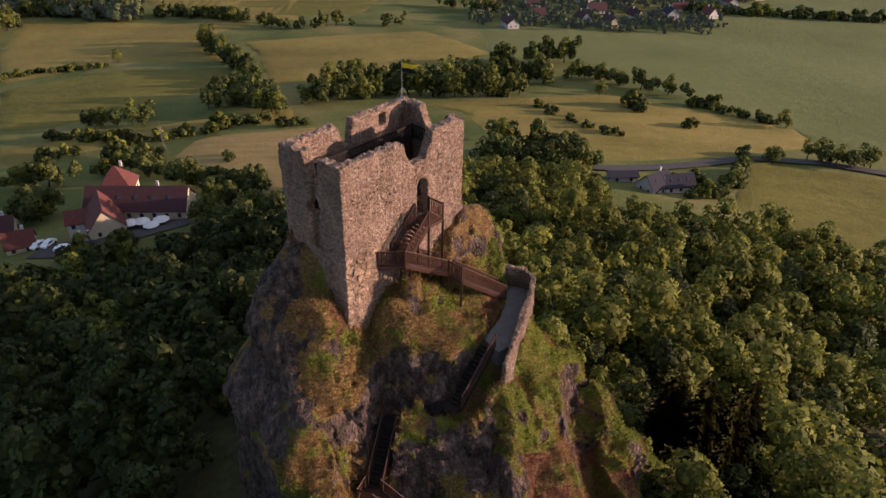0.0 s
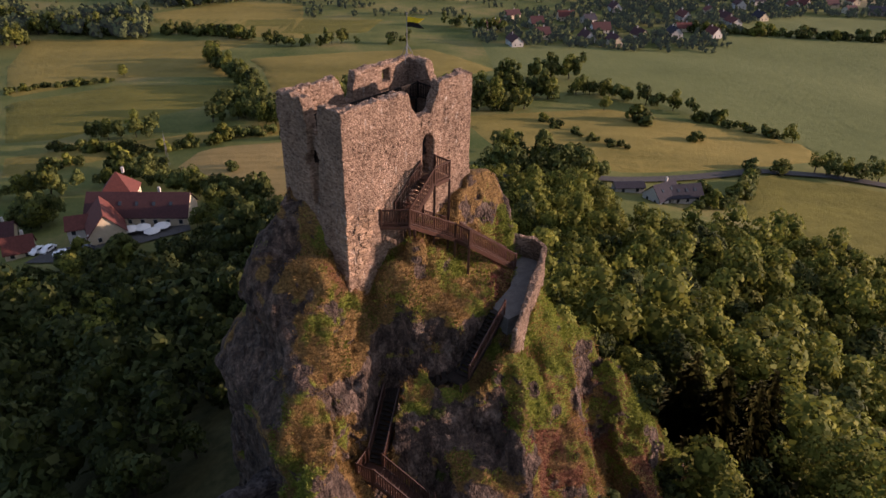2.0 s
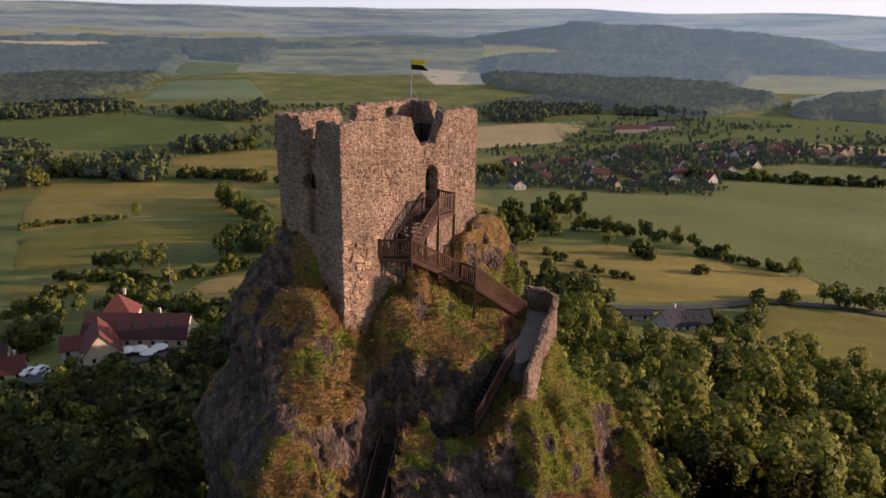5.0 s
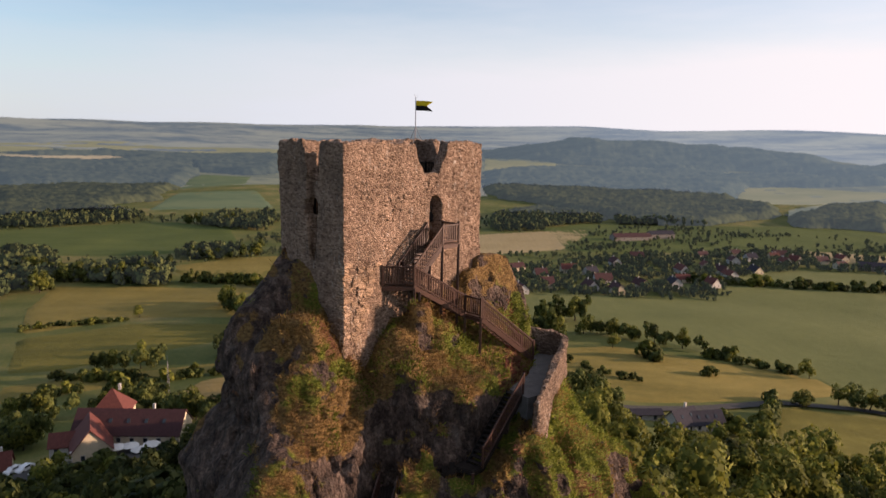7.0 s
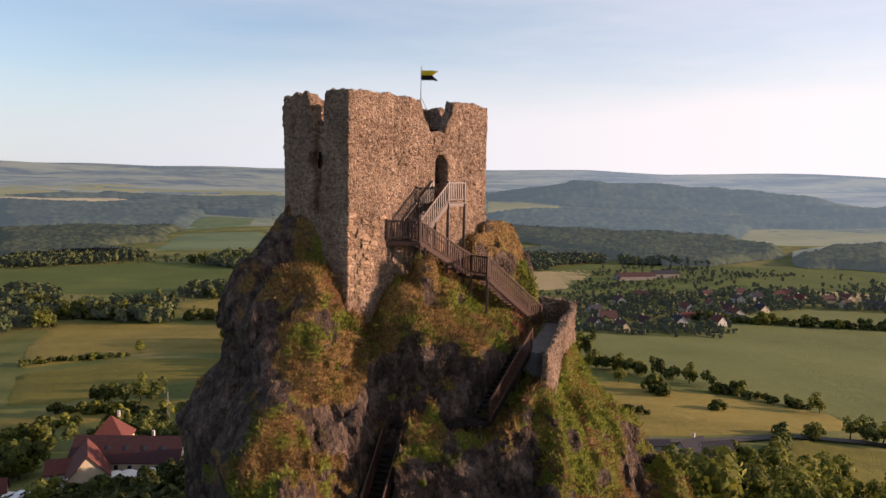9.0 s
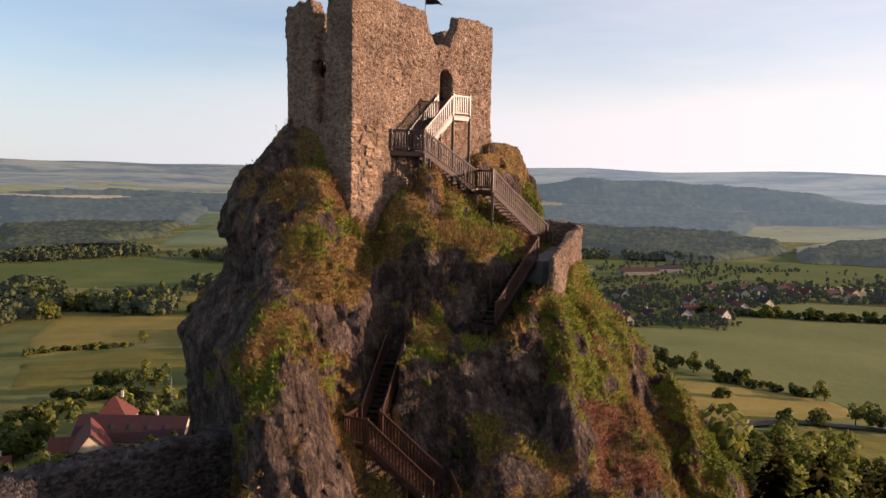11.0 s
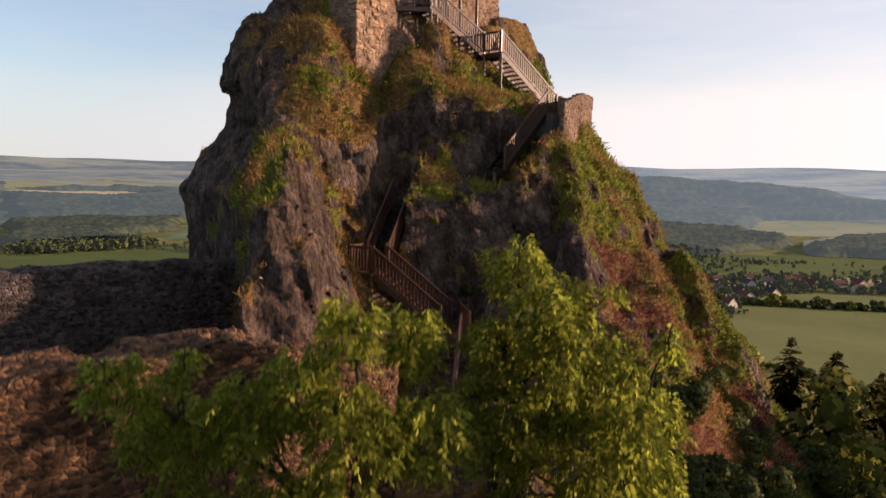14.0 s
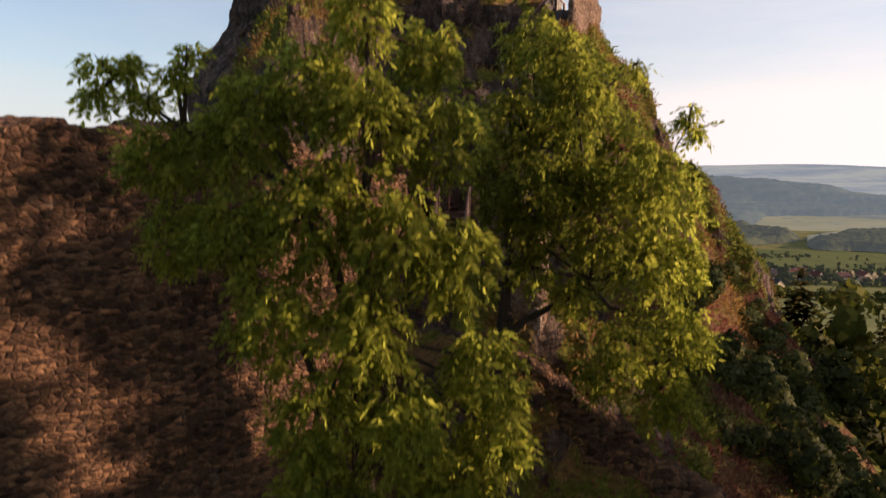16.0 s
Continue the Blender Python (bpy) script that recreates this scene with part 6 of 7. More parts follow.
def build_village():
    rng = np.random.default_rng(77)
    roofs = [TILE, TILE_DARK, TILE_DARK, SLATE, TILE]
    walls = [PLASTER, WHITEWASH]
    words = {TILE: "red tiled", TILE_DARK: "dark red tiled", SLATE: "slate"}
    homes = []
    for corners, count in ((VILLAGE_A, 26), (VILLAGE_B, 10)):
        xs, ys = [p[0] for p in corners], [p[1] for p in corners]
        tries = 0
        made = 0
        while made < count and tries < 3000:
            tries += 1
            x, y = rng.uniform(min(xs), max(xs)), rng.uniform(min(ys), max(ys))
            if not in_poly(x, y, corners) or any(math.hypot(x - p, y - q) < 17 for p, q in homes):
                continue
            homes.append((x, y))
            made += 1
            r, w = roofs[rng.integers(5)], walls[rng.integers(2)]
            house("house", x, y, rng.choice([8, 20, 98, 110]) + rng.uniform(-8, 8), rng.uniform(9, 14), rng.uniform(7.5, 9), rng.uniform(3.2, 4.6), rng.uniform(7, 8.6), w, r,
                  "village house under a %s gabled roof" % words[r], windows=2, group="village houses")
    house("barn", 205, 808, 14, 46, 14, 5, 8.5, BARN, TILE_DARK, "long dull grey barn under a dull red roof", "barn", windows=6, chimney=False)
    house("barn", 246, 832, 14, 30, 14, 6, 9.5, BARN, SLATE, "long dull grey barn under a grey roof", "barn", windows=4, chimney=False)
    house("barn", 392, 652, -14, 24, 12, 5, 8, BARN, SLATE, "grey-roofed pale barn at the village edge", "barn", windows=4, chimney=False)
    green = []
    for corners, count in ((VILLAGE_A, 1250), (VILLAGE_B, 300)):
        xs, ys = [p[0] for p in corners], [p[1] for p in corners]
        for i in range(count):
            x, y = rng.uniform(min(xs), max(xs)), rng.uniform(min(ys), max(ys))
            if in_poly(x, y, corners) and all(math.hypot(x - p, y - q) > 9.0 for p, q in homes):
                green.append((x, y, rng.uniform(0.5, 1.2)))
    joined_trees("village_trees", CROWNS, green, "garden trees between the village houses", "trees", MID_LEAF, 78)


build_village()

# ---- the ash trees before the ruins ----
def ash_tree(stems, blobs, seed, label, density=400):
    """stems: tapering limbs from, to, thickness; blobs: clumps of drooping feathered leaves, x, y, z, radius."""
    rng = np.random.default_rng(seed)
    thing = empty("ash_tree", (0, 0, 0), label, "tree")
    bm = bmesh.new()
    for p, q, r0, r1 in stems:
        p, q = Vector(p), Vector(q)
        last, steps = p, 4
        for i in range(steps):
            t = (i + 1) / steps
            nxt = p.lerp(q, t) + (Vector(rng.normal(size=3)) * (q - p).length * 0.025 if i < steps - 1 else Vector())
            add_tube(bm, last, nxt, r0 + (r1 - r0) * i / steps, r0 + (r1 - r0) * t, 8)
            last = nxt
    limb_ends = [Vector(q) for p, q, a, b in stems]
    for x, y, z, r in blobs:
        c = Vector((x, y, z))
        root = min(limb_ends, key=lambda e: (e - c).length + max(0, e.z - c.z) * 2)
        add_tube(bm, root, c, 0.045, 0.02, 5)
        for i in range(6):
            d = Vector(rng.normal(size=3)).normalized()
            add_tube(bm, c, c + d * r * 0.85, 0.016, 0.005, 4)
    part("trunk", bm, BARK, thing, "dark furrowed trunk and limbs")
    at, way = [], []
    for x, y, z, r in blobs:
        r = r * (0.84 if r > 0.4 else 1.0)
        n = int(density * r * r) + 6
        d = unit(rng.normal(size=(n, 3)) + np.array([0, 0, 0.2]))
        k = rng.uniform(0.25, 1.05, (n, 1)) ** 0.6
        at.append(np.array([x, y, z]) + d * r * k * np.array([0.95, 0.95, 1.12]))
        way.append(d)
    at, way = np.concatenate(at), np.concatenate(way)
    n = len(at)
    stalk = unit(way * np.array([1, 1, 0.3]) + np.array([0, 0, -1.1]) + 0.4 * rng.normal(size=(n, 3)))
    side = unit(np.cross(stalk, np.array([0, 0, 1.0]) + 0.3 * rng.normal(size=(n, 3))))
    face = np.cross(side, stalk)
    length = rng.uniform(0.24, 0.42, (n, 1))
    vs = []
    for j in range(9):
        s = -1 if j % 2 else 1
        t = 0.12 + 0.2 * (j // 2)
        if j == 8:
            s, t = 0, 0.95
        p = at + stalk * length * t
        out = unit(side * s * 0.85 + stalk * (0.65 if s else 1.0) + face * rng.normal(size=(n, 1)) * 0.35)
        wide = unit(np.cross(out, face) + 0.4 * rng.normal(size=(n, 3)))
        L, W = length * 0.42, length * 0.105
        vs.append(np.stack([p, p + out * L * 0.45 + wide * W, p + out * L, p + out * L * 0.45 - wide * W], 1))
    verts = np.concatenate(vs).reshape(-1, 3)
    me = quick_mesh("leaves", verts, np.arange(len(verts)).reshape(-1, 4), LEAF_ASH)
    ob = new("crown", me)
    ob.parent = thing
    ob["label"] = "airy crown of drooping feathered yellow-green leaves"
    return thing


ash_tree([((0.9, 15.3, 31.0), (0.84, 15.2, 39.7), 0.26, 0.19), ((0.84, 15.2, 39.7), (1.0, 15.4, 42.6), 0.16, 0.09), ((0.9, 15.2, 40.4), (2.5, 15.2, 42.4), 0.11, 0.06),
          ((0.84, 15.2, 39.2), (2.6, 15.0, 40.6), 0.10, 0.05), ((2.6, 15.0, 40.5), (4.6, 15.2, 38.9), 0.05, 0.025), ((4.0, 15.3, 42.4), (4.65, 15.5, 43.9), 0.03, 0.012), ((2.6, 15.4, 44.5), (3.45, 15.5, 45.2), 0.03, 0.012), ((1.0, 15.4, 42.4), (1.3, 15.5, 45.2), 0.08, 0.04), ((2.4, 15.2, 42.3), (4.0, 15.3, 42.4), 0.06, 0.03)],
         [(1.3, 15.5, 45.6, 0.85), (2.3, 15.6, 44.6, 1.0), (0.8, 15.0, 44.0, 0.8), (1.7, 15.0, 43.4, 0.9), (3.2, 15.5, 43.4, 1.0), (4.2, 15.3, 42.2, 1.0), (2.3, 14.8, 42.6, 0.9), (4.5, 15.4, 40.9, 0.75),
          (3.7, 14.9, 41.0, 0.9), (1.5, 14.6, 41.9, 0.6), (4.6, 15.0, 39.5, 0.8), (3.3, 14.6, 39.4, 0.7), (4.9, 15.5, 39.4, 0.5), (0.3, 14.8, 42.9, 0.6), (3.0, 15.0, 38.5, 0.6), (4.3, 15.2, 38.2, 0.7), (4.7, 15.3, 37.9, 0.55), (2.2, 14.6, 40.4, 0.55), (2.0, 13.7, 44.2, 0.8), (3.4, 13.8, 42.7, 0.85), (1.2, 13.8, 42.6, 0.8), (1.6, 13.8, 45.2, 0.6), (4.6, 15.5, 44.0, 0.2), (4.85, 15.5, 43.8, 0.18), (4.7, 15.5, 44.3, 0.16), (3.5, 15.5, 45.2, 0.17), (1.1, 14.3, 41.7, 0.5), (0.6, 14.3, 42.1, 0.5), (1.3, 14.2, 41.0, 0.45), (2.6, 14.2, 41.6, 0.6), (2.0, 14.1, 42.9, 0.6)],
         51, "ash tree with a dark forked trunk and bright leaves", 310)
ash_tree([((-1.4, 10.9, 31.0), (-1.7, 10.7, 40.4), 0.2, 0.14), ((-1.7, 10.7, 40.2), (-2.7, 10.9, 42.8), 0.10, 0.06), ((-1.7, 10.7, 40.2), (-1.45, 10.8, 43.6), 0.11, 0.06),
          ((-2.0, 10.8, 39.0), (-3.6, 10.9, 41.6), 0.09, 0.05), ((-1.45, 10.8, 43.4), (-1.6, 11.0, 45.1), 0.06, 0.03), ((-2.7, 10.9, 42.6), (-4.6, 11.3, 43.5), 0.06, 0.03), ((-4.6, 11.3, 43.4), (-5.6, 11.1, 44.3), 0.03, 0.012)],
         [(-1.7, 11.0, 45.3, 0.6), (-0.8, 12.0, 44.9, 0.65), (-2.5, 11.0, 44.3, 0.75), (-3.4, 11.0, 43.7, 0.8), (-4.4, 11.5, 43.2, 0.75), (-5.3, 11.6, 43.1, 0.6), (-1.6, 10.6, 43.6, 0.9), (-0.4, 11.2, 43.5, 0.8),
          (-2.3, 10.4, 42.3, 0.9), (-3.5, 10.6, 42.0, 0.8), (-1.0, 10.1, 42.0, 0.8), (-4.7, 11.2, 41.9, 0.7), (-2.8, 10.0, 40.8, 0.8), (-1.5, 9.9, 40.6, 0.8), (-0.2, 10.4, 41.6, 0.75),
          (-2.1, 9.7, 39.4, 0.75), (-0.9, 9.7, 39.2, 0.8), (0.2, 10.4, 40.1, 0.65), (-0.3, 9.8, 38.0, 0.7), (-1.6, 9.6, 37.9, 0.7),
          (-5.75, 11.0, 44.5, 0.2), (-5.3, 11.0, 44.5, 0.22), (-5.85, 11.0, 44.05, 0.2), (-4.6, 11.0, 44.4, 0.2), (-5.2, 11.0, 44.0, 0.25), (-4.4, 11.0, 44.7, 0.15),
          (0.45, 10.5, 38.9, 0.6), (0.05, 10.1, 38.4, 0.65), (0.5, 10.8, 39.4, 0.45), (-2.2, 9.6, 38.5, 0.6)],
         52, "many-stemmed ash tree growing close before the ruined wall")
# a third ash, out of view, added only to dapple the wall's light
ash_tree([((12.0, 11.8, 24.0), (11.6, 12.0, 42.0), 0.14, 0.05), ((11.6, 12.0, 41.0), (11.4, 13.2, 42.6), 0.05, 0.02), ((11.6, 12.0, 41.0), (11.8, 10.6, 42.4), 0.05, 0.02)],
         [(11.5, 12.2, 42.6, 0.6), (11.4, 13.4, 42.2, 0.6), (11.7, 10.8, 42.0, 0.6), (11.5, 11.5, 41.0, 0.5), (11.4, 12.9, 40.6, 0.5)],
         54, "unseen slender ash added to dapple the light on the ruined wall", 220)
# tall limes added out of view on the right, to shade walls and slope
tall = tree_kind(19, 4.6, 15.0, 27.0, 18, 2600, 0.36, LEAF, "unseen tall lime added to cast shade from its high dense crown", limbs=0)[0]
for lx, ly, ls, lt in ((27.0, 25.6, 1.0, 48.8), (28.5, 24.0, 0.85, 47.5), (29.0, 31.0, 0.75, 41.0), (30.0, 36.4, 0.72, 40.6), (31.0, 27.0, 0.8, 39.6), (31.0, 21.0, 0.8, 38.6), (23.0, 15.2, 0.75, 43.6), (25.5, 17.8, 0.75, 42.5)):
    ob = copy_thing(tall, pose(lx, ly, lt - 27 * ls, 0, 0, ly * 40))
    ob.scale = (ls, ls, ls)
    ob["group"] = "tall limes beside the ruins"
# slim limes, also added unseen, narrow the shade on the ruined wall
slim = tree_kind(29, 1.75, 21.0, 27.0, 10, 1100, 0.3, LEAF, "unseen slim lime added to cast shade from its small crown", limbs=0)[0]
slim.matrix_basis = pose(11.5, 12.2, 48.1 - 27.0)
slim["group"] = "tall limes beside the ruins"
for sx, sy, stop in ((12.5, 9.0, 43.6), (16.0, 12.8, 44.1)):
    ob = copy_thing(slim, pose(sx, sy, stop - 27.0, 0, 0, sx * 50))
    ob["group"] = "tall limes beside the ruins"
for o in (*tall.children_recursive, tall):
    bpy.data.objects.remove(o)


# ---- spruces on the slope ----
def spruce(x, y, top, seed):
    z = gz(x, y) - 0.3
    h = top - z
    rng = np.random.default_rng(seed)
    thing = empty("spruce", (x, y, z), "tall dark spruce with drooping branches", "tree", "spruces")
    bm = bmesh.new()
    add_tube(bm, (0, 0, -0.5), (0, 0, h * 0.97), 0.16, 0.02, 7)
    part("trunk", bm, BARK, thing)
    vs = []
    levels = int(h * 2.4)
    for i in range(levels):
        t = (i + rng.uniform(-0.3, 0.3)) / levels
        r = max(0.12, (1 - t) ** 0.8 * h * 0.34 * rng.uniform(0.82, 1.12))
        zz = h * (0.06 + 0.94 * t)
        for k in range(int(14 + 18 * (1 - t))):
            a = rng.uniform(0, 6.28)
            out = np.array([math.cos(a), math.sin(a), 0])
            side = np.array([-out[1], out[0], 0])
            rr = r * rng.uniform(0.55, 1.1)
            for s0, s1 in ((0.1, 0.5), (0.4, 0.75), (0.62, 0.9), (0.8, 1.04)):
                wob = rng.normal(size=3) * 0.09
                p0, p1 = out * rr * s0, out * rr * s1 + side * rng.normal() * 0.12 * rr
                p0 = p0 + np.array([0, 0, zz - rr * s0 * 0.22])
                p1 = p1 + np.array([0, 0, zz - rr * s1 * 0.34]) + wob
                w = 0.16 + rr * 0.09 * (1.2 - s0)
                vs.append([p0 - side * w * 0.6, p0 + side * w * 0.6 + wob, p1 + side * w * rng.uniform(0.1, 0.6), p1 - side * w * rng.uniform(0.1, 0.6)])
    verts = np.array(vs).reshape(-1, 3)
    me = quick_mesh("needles", verts, np.arange(len(verts)).reshape(-1, 4), NEEDLE)
    set_normals(me, unit(verts * np.array([1, 1, 0]) + np.array([0, 0, 0.35]) * np.linalg.norm(verts[:, :2], axis=1, keepdims=True)))
    ob = new("crown", me)
    ob.parent = thing
    return thing


for i, (sx, sy, st) in enumerate(((23.5, 50.0, 36.4), (26.1, 48.8, 35.9), (29.2, 48.6, 34.4), (31.5, 50.5, 34.0), (24.6, 45.2, 30.6), (27.6, 45.6, 31.2), (22.4, 46.0, 29.8), (26.0, 41.4, 27.0), (23.0, 41.6, 26.2))):
    spruce(sx, sy, st, 60 + i)

# ---- flag on the keep's far corner ----
FLAG = keep(K_LONG - 0.55, K_WIDE - 0.35, K_TOP - 0.15)
flag = empty("flagpole", FLAG, "steel flagpole on a tripod with a swallow-tailed flag", "flag")
bm = bmesh.new()
add_tube(bm, (0, 0, 0), (0, 0, 2.85), 0.035, 0.025, 8)
part("pole", bm, STEEL, flag)
for k in range(3):
    q = radians(120 * k + 20)
    bm = bmesh.new()
    add_tube(bm, (0.55 * math.cos(q), 0.55 * math.sin(q), -0.05), (0, 0, 0.95), 0.018, 0.018, 6)
    part("strut", bm, STEEL, flag)
bm = bmesh.new()
for k in range(3):
    q = radians(120 * k)
    add_tube(bm, (0, 0, 2.78), (0.13 * math.cos(q), 0.13 * math.sin(q), 2.98), 0.008, 0.006, 5)
part("finial", bm, STEEL, flag)
for name, z0, z1, mat in (("yellow_stripe", 2.32, 2.63, YELLOW), ("black_stripe", 2.01, 2.32, BLACK)):
    grid, n = [], 12
    for i in range(n + 1):
        s = i / n
        for zz in (z0, z1):
            edge = 1.12 if abs(zz - 2.32) > 0.01 else 0.72
            fx = 0.03 + edge * s
            grid.append((fx * 0.97, 0.10 * math.sin(fx * 6.5) * fx - 0.2 * fx, zz - 0.05 * fx * fx))
    faces = [(2 * i, 2 * i + 2, 2 * i + 3, 2 * i + 1) for i in range(n)]
    both = grid + [(x, y + 0.008, z) for x, y, z in grid]
    m = len(grid)
    mesh_object(name, both, faces + [tuple(v + m for v in reversed(f)) for f in faces], mat, flag, smooth=True)

# ---- timber gallery inside the keep ----
deck = empty("gallery", (0, 0, 0), "dark old timber gallery inside the roofless keep", "gallery")
for k in range(30):
    u = 0.85 + 0.305 * k
    m = Matrix.Translation(keep(u, 4.35, 61.05)) @ Matrix((KU, KV, Vector((0, 0, 1)))).transposed().to_4x4()
    piece("deck_board", (0.28, 0.95, 0.05), m, deck, WOOD_DARK)
railing(deck, keep(0.9, 3.9, 61.05), keep(9.9, 3.9, 61.05), material=WOOD_DARK)
railing(deck, keep(9.9, 3.9, 61.05), keep(9.9, 1.0, 61.05), material=WOOD_DARK)
for u in (1.2, 4.0, 7.0, 9.8):
    bm = bmesh.new()
    add_beam(bm, keep(u, 3.95, 58.6), keep(u, 3.95, 61.0), 0.14, 0.14, 0.01)
    part("support_post", bm, WOOD_DARK, deck)
tagged(box_part("keep_floor", (9.5, 4.3, 0.12), Matrix.Translation(keep(K_LONG / 2, K_WIDE / 2 - 0.02, 58.95)) @ Matrix((KU, KV, Vector((0, 0, 1)))).transposed().to_4x4(), WOOD_DARK, None),
       "dark trodden floor inside the keep", "floor", kind="structure")

# ---- turf, herbs and shrubs on the crag ----
def grow_on_crag():
    rng = np.random.default_rng(71)
    me = CRAG.data
    n = len(me.polygons)
    centre, normal = np.empty(n * 3), np.empty(n * 3)
    me.polygons.foreach_get("center", centre)
    me.polygons.foreach_get("normal", normal)
    centre, normal = centre.reshape(-1, 3), normal.reshape(-1, 3)
    x, y, z = centre.T
    lush = fbm(x / 3.0, y / 3.0, z / 3.0, 3, 5)
    rusty = fbm(x / 2.6 + 40, y / 2.6, z / 2.6, 3, 15)
    held = np.empty(len(me.vertices), np.float32)
    me.attributes["turf"].data.foreach_get("value", held)
    first = np.empty(n, np.int32)
    me.polygons.foreach_get("loop_start", first)
    corner = np.empty(len(me.loops), np.int32)
    me.loops.foreach_get("vertex_index", corner)
    want = (held[corner[first]] > 0.3 + 0.4 * rng.random(n)) & (normal[:, 2] > 0.12) & (y < 47) & (z > 33) & ((x > -9.4) | (z < 40) | (normal[:, 2] > 0.75))
    want &= ~((x > 1.2) & (z > 53.8))
    for cut_a, cut_b, half, side in CUTS[:6]:
        a, b = np.array(cut_a[:2]), np.array(cut_b[:2])
        t = np.clip(((centre[:, :2] - a) @ (b - a)) / ((b - a) @ (b - a)), 0, 1)
        want &= np.linalg.norm(centre[:, :2] - a - t[:, None] * (b - a), axis=1) > half
    u, v = (centre - np.array(KC)) @ np.array(KU), (centre - np.array(KC)) @ np.array(KV)
    want &= ~((u > -0.3) & (u < 11) & (v > -0.2) & (v < 5.4))
    spots = np.argwhere(want)[:, 0]
    spots = rng.choice(spots, min(len(spots), 36000), replace=False)
    sets = {"dry_turf": (TUFT, [], "ochre dry grass tufts clinging to the crag"), "herbs": (HERB, [], "green herbs and grass on the crag"),
            "red_herbs": (SEDUM, [], "reddish withered herbs on the crag")}
    for i in spots:
        left = x[i] < 3.2
        below = 56.9 - 1.1 * x[i] - z[i]
        crest = 0.3 * float(np.clip((3.4 - below) / 1.8, -0.7, 1)) if x[i] > 4.2 else 0.0
        ledge = 0.5 if -2.2 < x[i] < 3.2 and 50.4 < z[i] < 52.9 else 0.0
        gully = -3.5 < x[i] < 4 and 23 < y[i] < 34.5 and z[i] < 47
        if rusty[i] - 1.5 * crest + 0.06 * rng.normal() > 0.28 and not left:
            key, size, blades = "red_herbs", rng.uniform(0.12, 0.26), 4
        elif lush[i] + (0.6 if gully else 0.05 + crest if not left else -0.24 + ledge) > 0.09 * rng.normal() + 0.08:
            key, size, blades = "herbs", rng.uniform(0.14, 0.34), 4
        else:
            key, size, blades = "dry_turf", rng.uniform(0.16, 0.34), 4
        size *= 0.95
        for b in range(blades):
            p = centre[i] + rng.normal(size=3) * 0.1 - normal[i] * 0.03
            d = normal[i] * 0.6 + np.array([0, 0, 0.55]) + rng.normal(size=3) * 0.45
            d = d / np.linalg.norm(d)
            s = np.cross(d, rng.normal(size=3))
            s = s / np.linalg.norm(s) * size * (0.09 if key == "dry_turf" else 0.16)
            q = p + d * size * 0.55
            tip = p + d * size + np.array([0, 0, -0.15 * size])
            sets[key][1].append((p - s * 0.5, p + s * 0.5, q + s, tip))
    for key, (mat, quads, words) in sets.items():
        verts = np.array(quads).reshape(-1, 3)
        ob = new(key, quick_mesh(key, verts, np.arange(len(verts)).reshape(-1, 4), mat))
        tagged(ob, words, "grass", kind="stuff")


grow_on_crag()


def shrub_mesh(seed, r, leaf):
    return crown_mesh(crown_arrays(seed, r, 0.0, r * 1.7, 9, 850, r * 0.115), leaf)


def grow_shrubs():
    rng = np.random.default_rng(73)
    shapes = [shrub_mesh(81, 0.8, HERB), shrub_mesh(82, 1.0, LEAF), shrub_mesh(83, 0.6, HERB), shrub_mesh(84, 1.2, LEAF_DARK)]
    zones = [((9, 23), (28, 44), (27, 40), 16, (0.4, 0.8)), ((-3, 9), (26, 40), (40, 55), 8, (0.35, 0.7)), ((7, 24), (17, 27), (22, 34), 24, (0.7, 1.2)), ((15, 25), (32, 43), (22, 33), 18, (1.0, 1.7)), ((3, 9), (19, 25), (33, 38), 12, (0.7, 1.2)), ((-13, -1), (19, 25), (31, 37), 10, (0.8, 1.3)), ((8.5, 15.0), (26, 34), (31, 38.2), 30, (0.6, 1.15))]
    for (x0, x1), (y0, y1), (z0, z1), count, (s0, s1) in zones:
        done = tries = 0
        while done < count and tries < 2000:
            tries += 1
            x, y = rng.uniform(x0, x1), rng.uniform(y0, y1)
            z = float(crag_height(np.array([x]), np.array([y]))[0])
            near = min(math.hypot(x - a[0] - t * (b[0] - a[0]), y - a[1] - t * (b[1] - a[1])) for a, b, h, s in CUTS[:6] for t in (0, 0.25, 0.5, 0.75, 1))
            if not z0 < z < z1 or near < 1.7:
                continue
            done += 1
            # shrubs low on the right always take dark leaves in place of tree shade
            ob = new("shrub", shapes[3 if (y < 33 and x > 7 or x > 15) else rng.integers(4)])
            s = rng.uniform(s0, s1)
            ob.matrix_basis = Matrix.LocRotScale((x, y, z - 0.35), Euler((0, 0, rng.uniform(0, 6.28))), (s, s, s * rng.uniform(0.8, 1.15)))
            tagged(ob, "small green shrub rooted in the crag", "shrub", "shrubs on the crag")


grow_shrubs()

# ---- single stones of the keep ----
def stone_mesh(seed, size, material):
    rng = random.Random(seed)
    bm = bmesh.new()
    add_box(bm, size, Matrix(), min(size) * 0.18)
    for v in bm.verts:
        v.co += Vector((rng.uniform(-1, 1) * size[0], rng.uniform(-1, 1) * size[1], rng.uniform(-1, 1) * size[2])) * 0.06
    me = bpy.data.meshes.new("stone")
    bm.to_mesh(me)
    bm.free()
    me.materials.append(material)
    return me


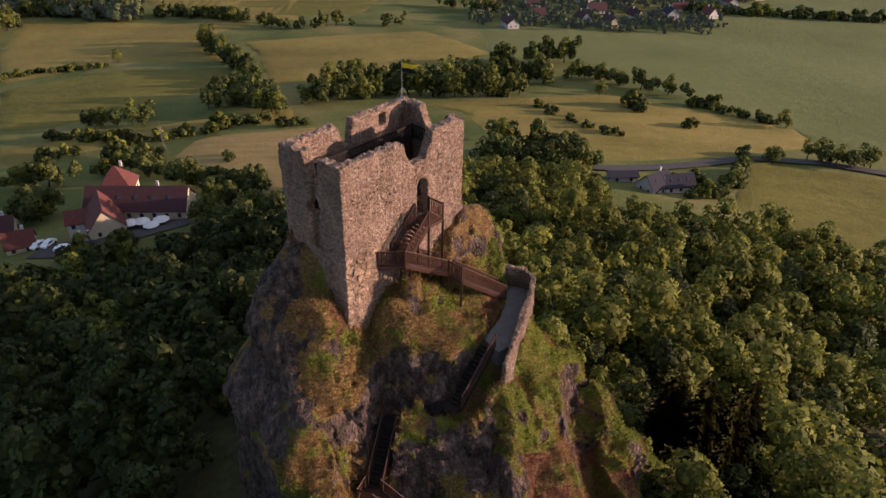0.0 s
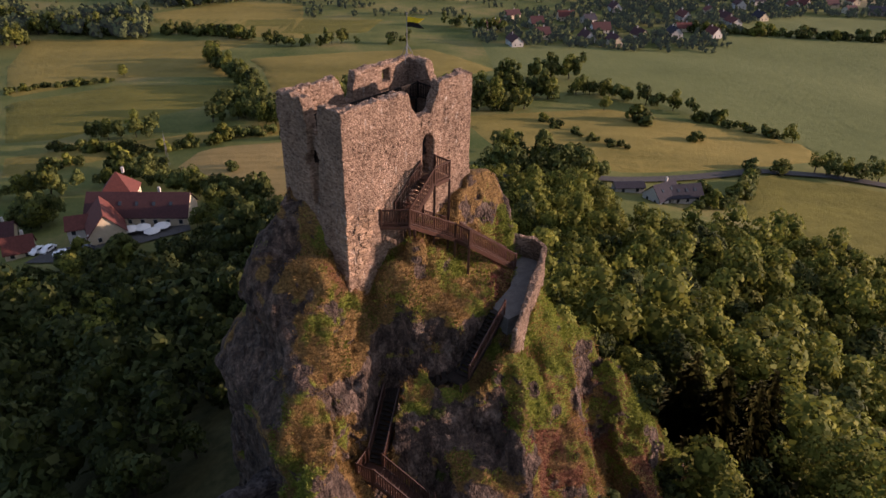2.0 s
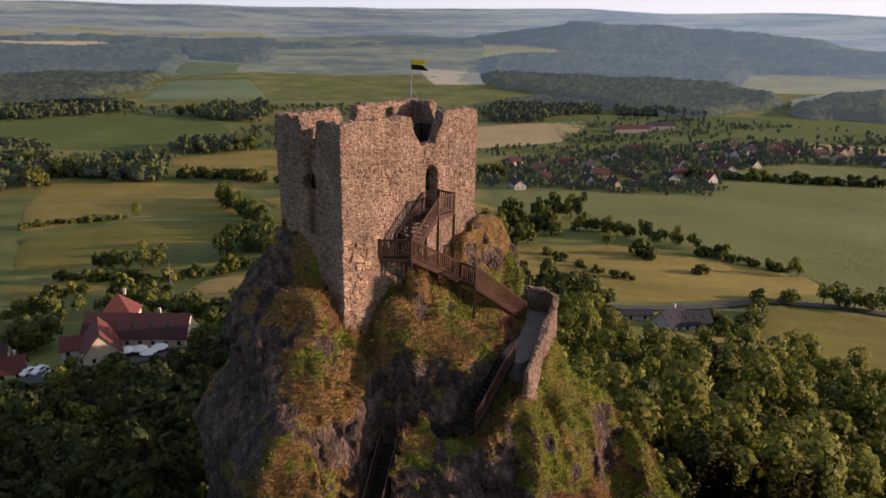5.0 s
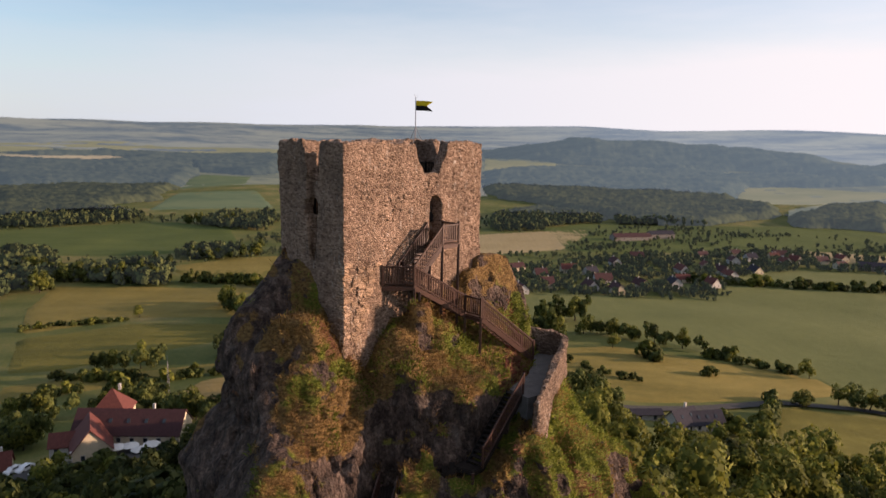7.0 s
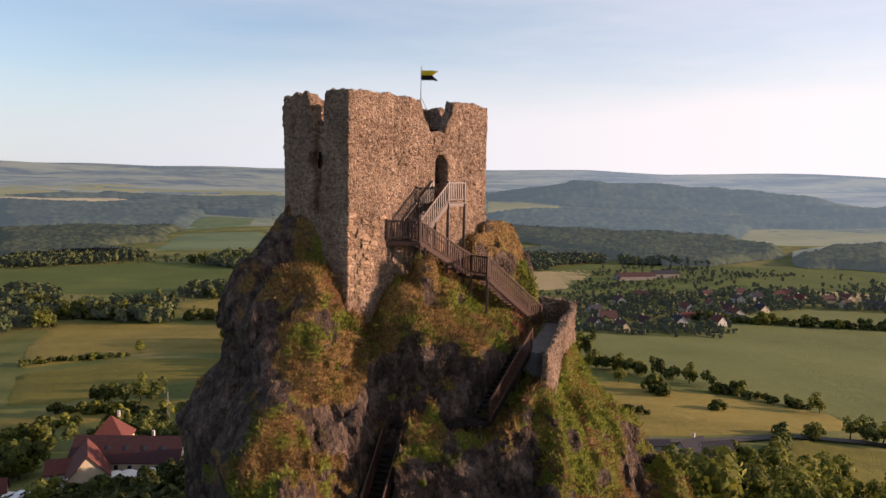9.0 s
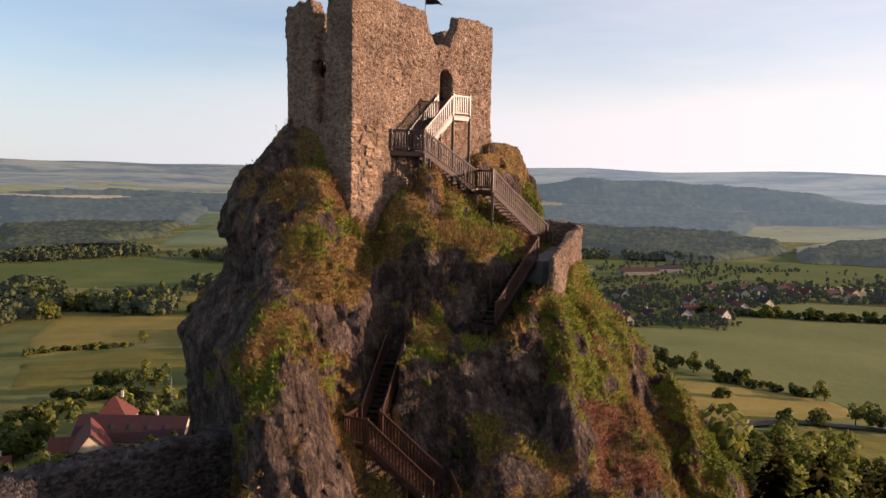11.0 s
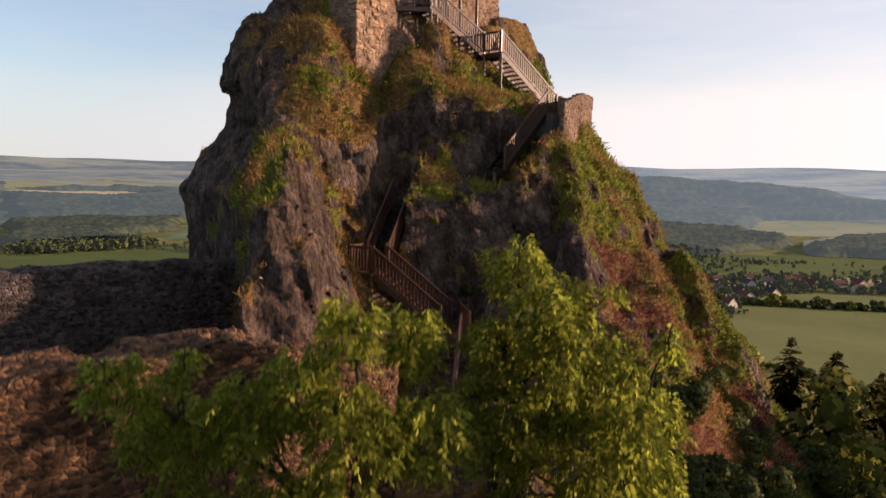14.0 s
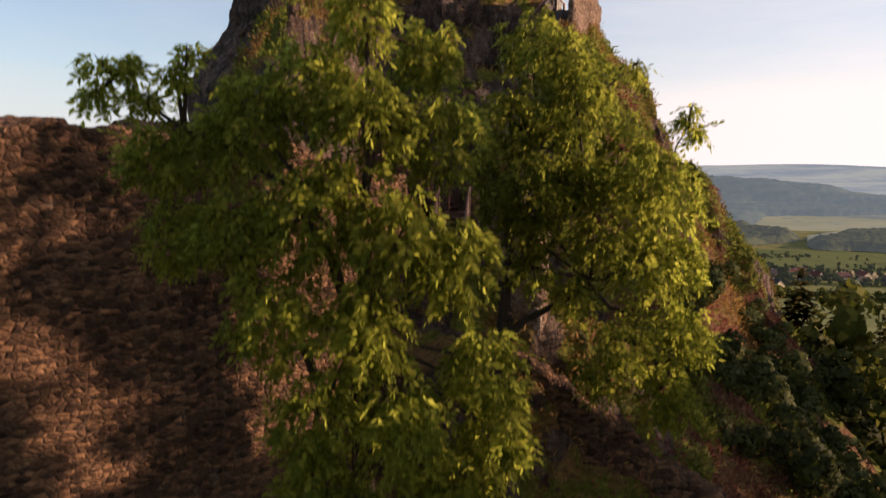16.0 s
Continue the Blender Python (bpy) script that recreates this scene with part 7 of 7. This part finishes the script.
def lay_stones():
    rng = random.Random(5)
    turn = Matrix((KU, KV, Vector((0, 0, 1)))).transposed().to_4x4()
    quoins = [stone_mesh(s, (0.62, 0.34, 0.30), QUOIN) for s in (1, 2, 3)]
    upper = [stone_mesh(s, (0.62, 0.34, 0.30), MASON) for s in (4, 5, 6)]
    z, i = 52.3, 0
    while z < 63.1:
        b = max(0.0, min(0.3, (58 - z) * 0.035))
        long_u = i % 2 == 0
        big = 1.0 if z < 57.4 else 0.72
        u, v = (0.27 if long_u else 0.13) * big - b, (0.13 if long_u else 0.27) * big - b
        m = Matrix.Translation(keep(u + 0.005, v + 0.005, z)) @ turn @ Matrix.Rotation(0 if long_u else radians(90), 4, "Z") @ Matrix.Diagonal((big * rng.uniform(0.9, 1.1), big, rng.uniform(0.9, 1.1), 1))
        ob = new("quoin", (quoins if z < 57.4 else upper)[i % 3])
        ob.parent = KEEP
        ob.matrix_basis = m
        z += 0.31
        i += 1
    rubble = [stone_mesh(s, (0.24, 0.11, 0.15), MASON) for s in (11, 12, 13, 14)]
    for k in range(235):
        u, zz = rng.uniform(0.6, 10.5), rng.uniform(56.2, 63.2)
        if 4.6 < u < 8.0 and zz > 61.4 or 6.1 < u < 7.4 and 57.6 < zz < 60.7:
            continue
        b = max(0.0, min(0.3, (58 - zz) * 0.035))
        ob = new("stone", rubble[k % 4])
        ob.parent = KEEP
        s = rng.uniform(0.7, 1.3)
        ob.matrix_basis = Matrix.Translation(keep(u, -b + 0.03, zz)) @ turn @ Matrix.Rotation(rng.uniform(-0.15, 0.15), 4, "Y") @ Matrix.Diagonal((s, 1, s * rng.uniform(0.8, 1.2), 1))
    large = [stone_mesh(s, (0.42, 0.14, 0.27), QUOIN) for s in (21, 22, 23)]
    for k in range(46):
        zz = rng.uniform(53.0, 57.2)
        u = rng.uniform(0.5, 0.6 + (zz - 52.5) * 0.42)
        b = max(0.0, min(0.3, (58 - zz) * 0.035))
        ob = new("stone", large[k % 3])
        ob.parent = KEEP
        s = rng.uniform(0.8, 1.25)
        ob.matrix_basis = Matrix.Translation(keep(u, -b + 0.02, zz)) @ turn @ Matrix.Rotation(rng.uniform(-0.08, 0.08), 4, "Y") @ Matrix.Diagonal((s, 1, s, 1))


lay_stones()
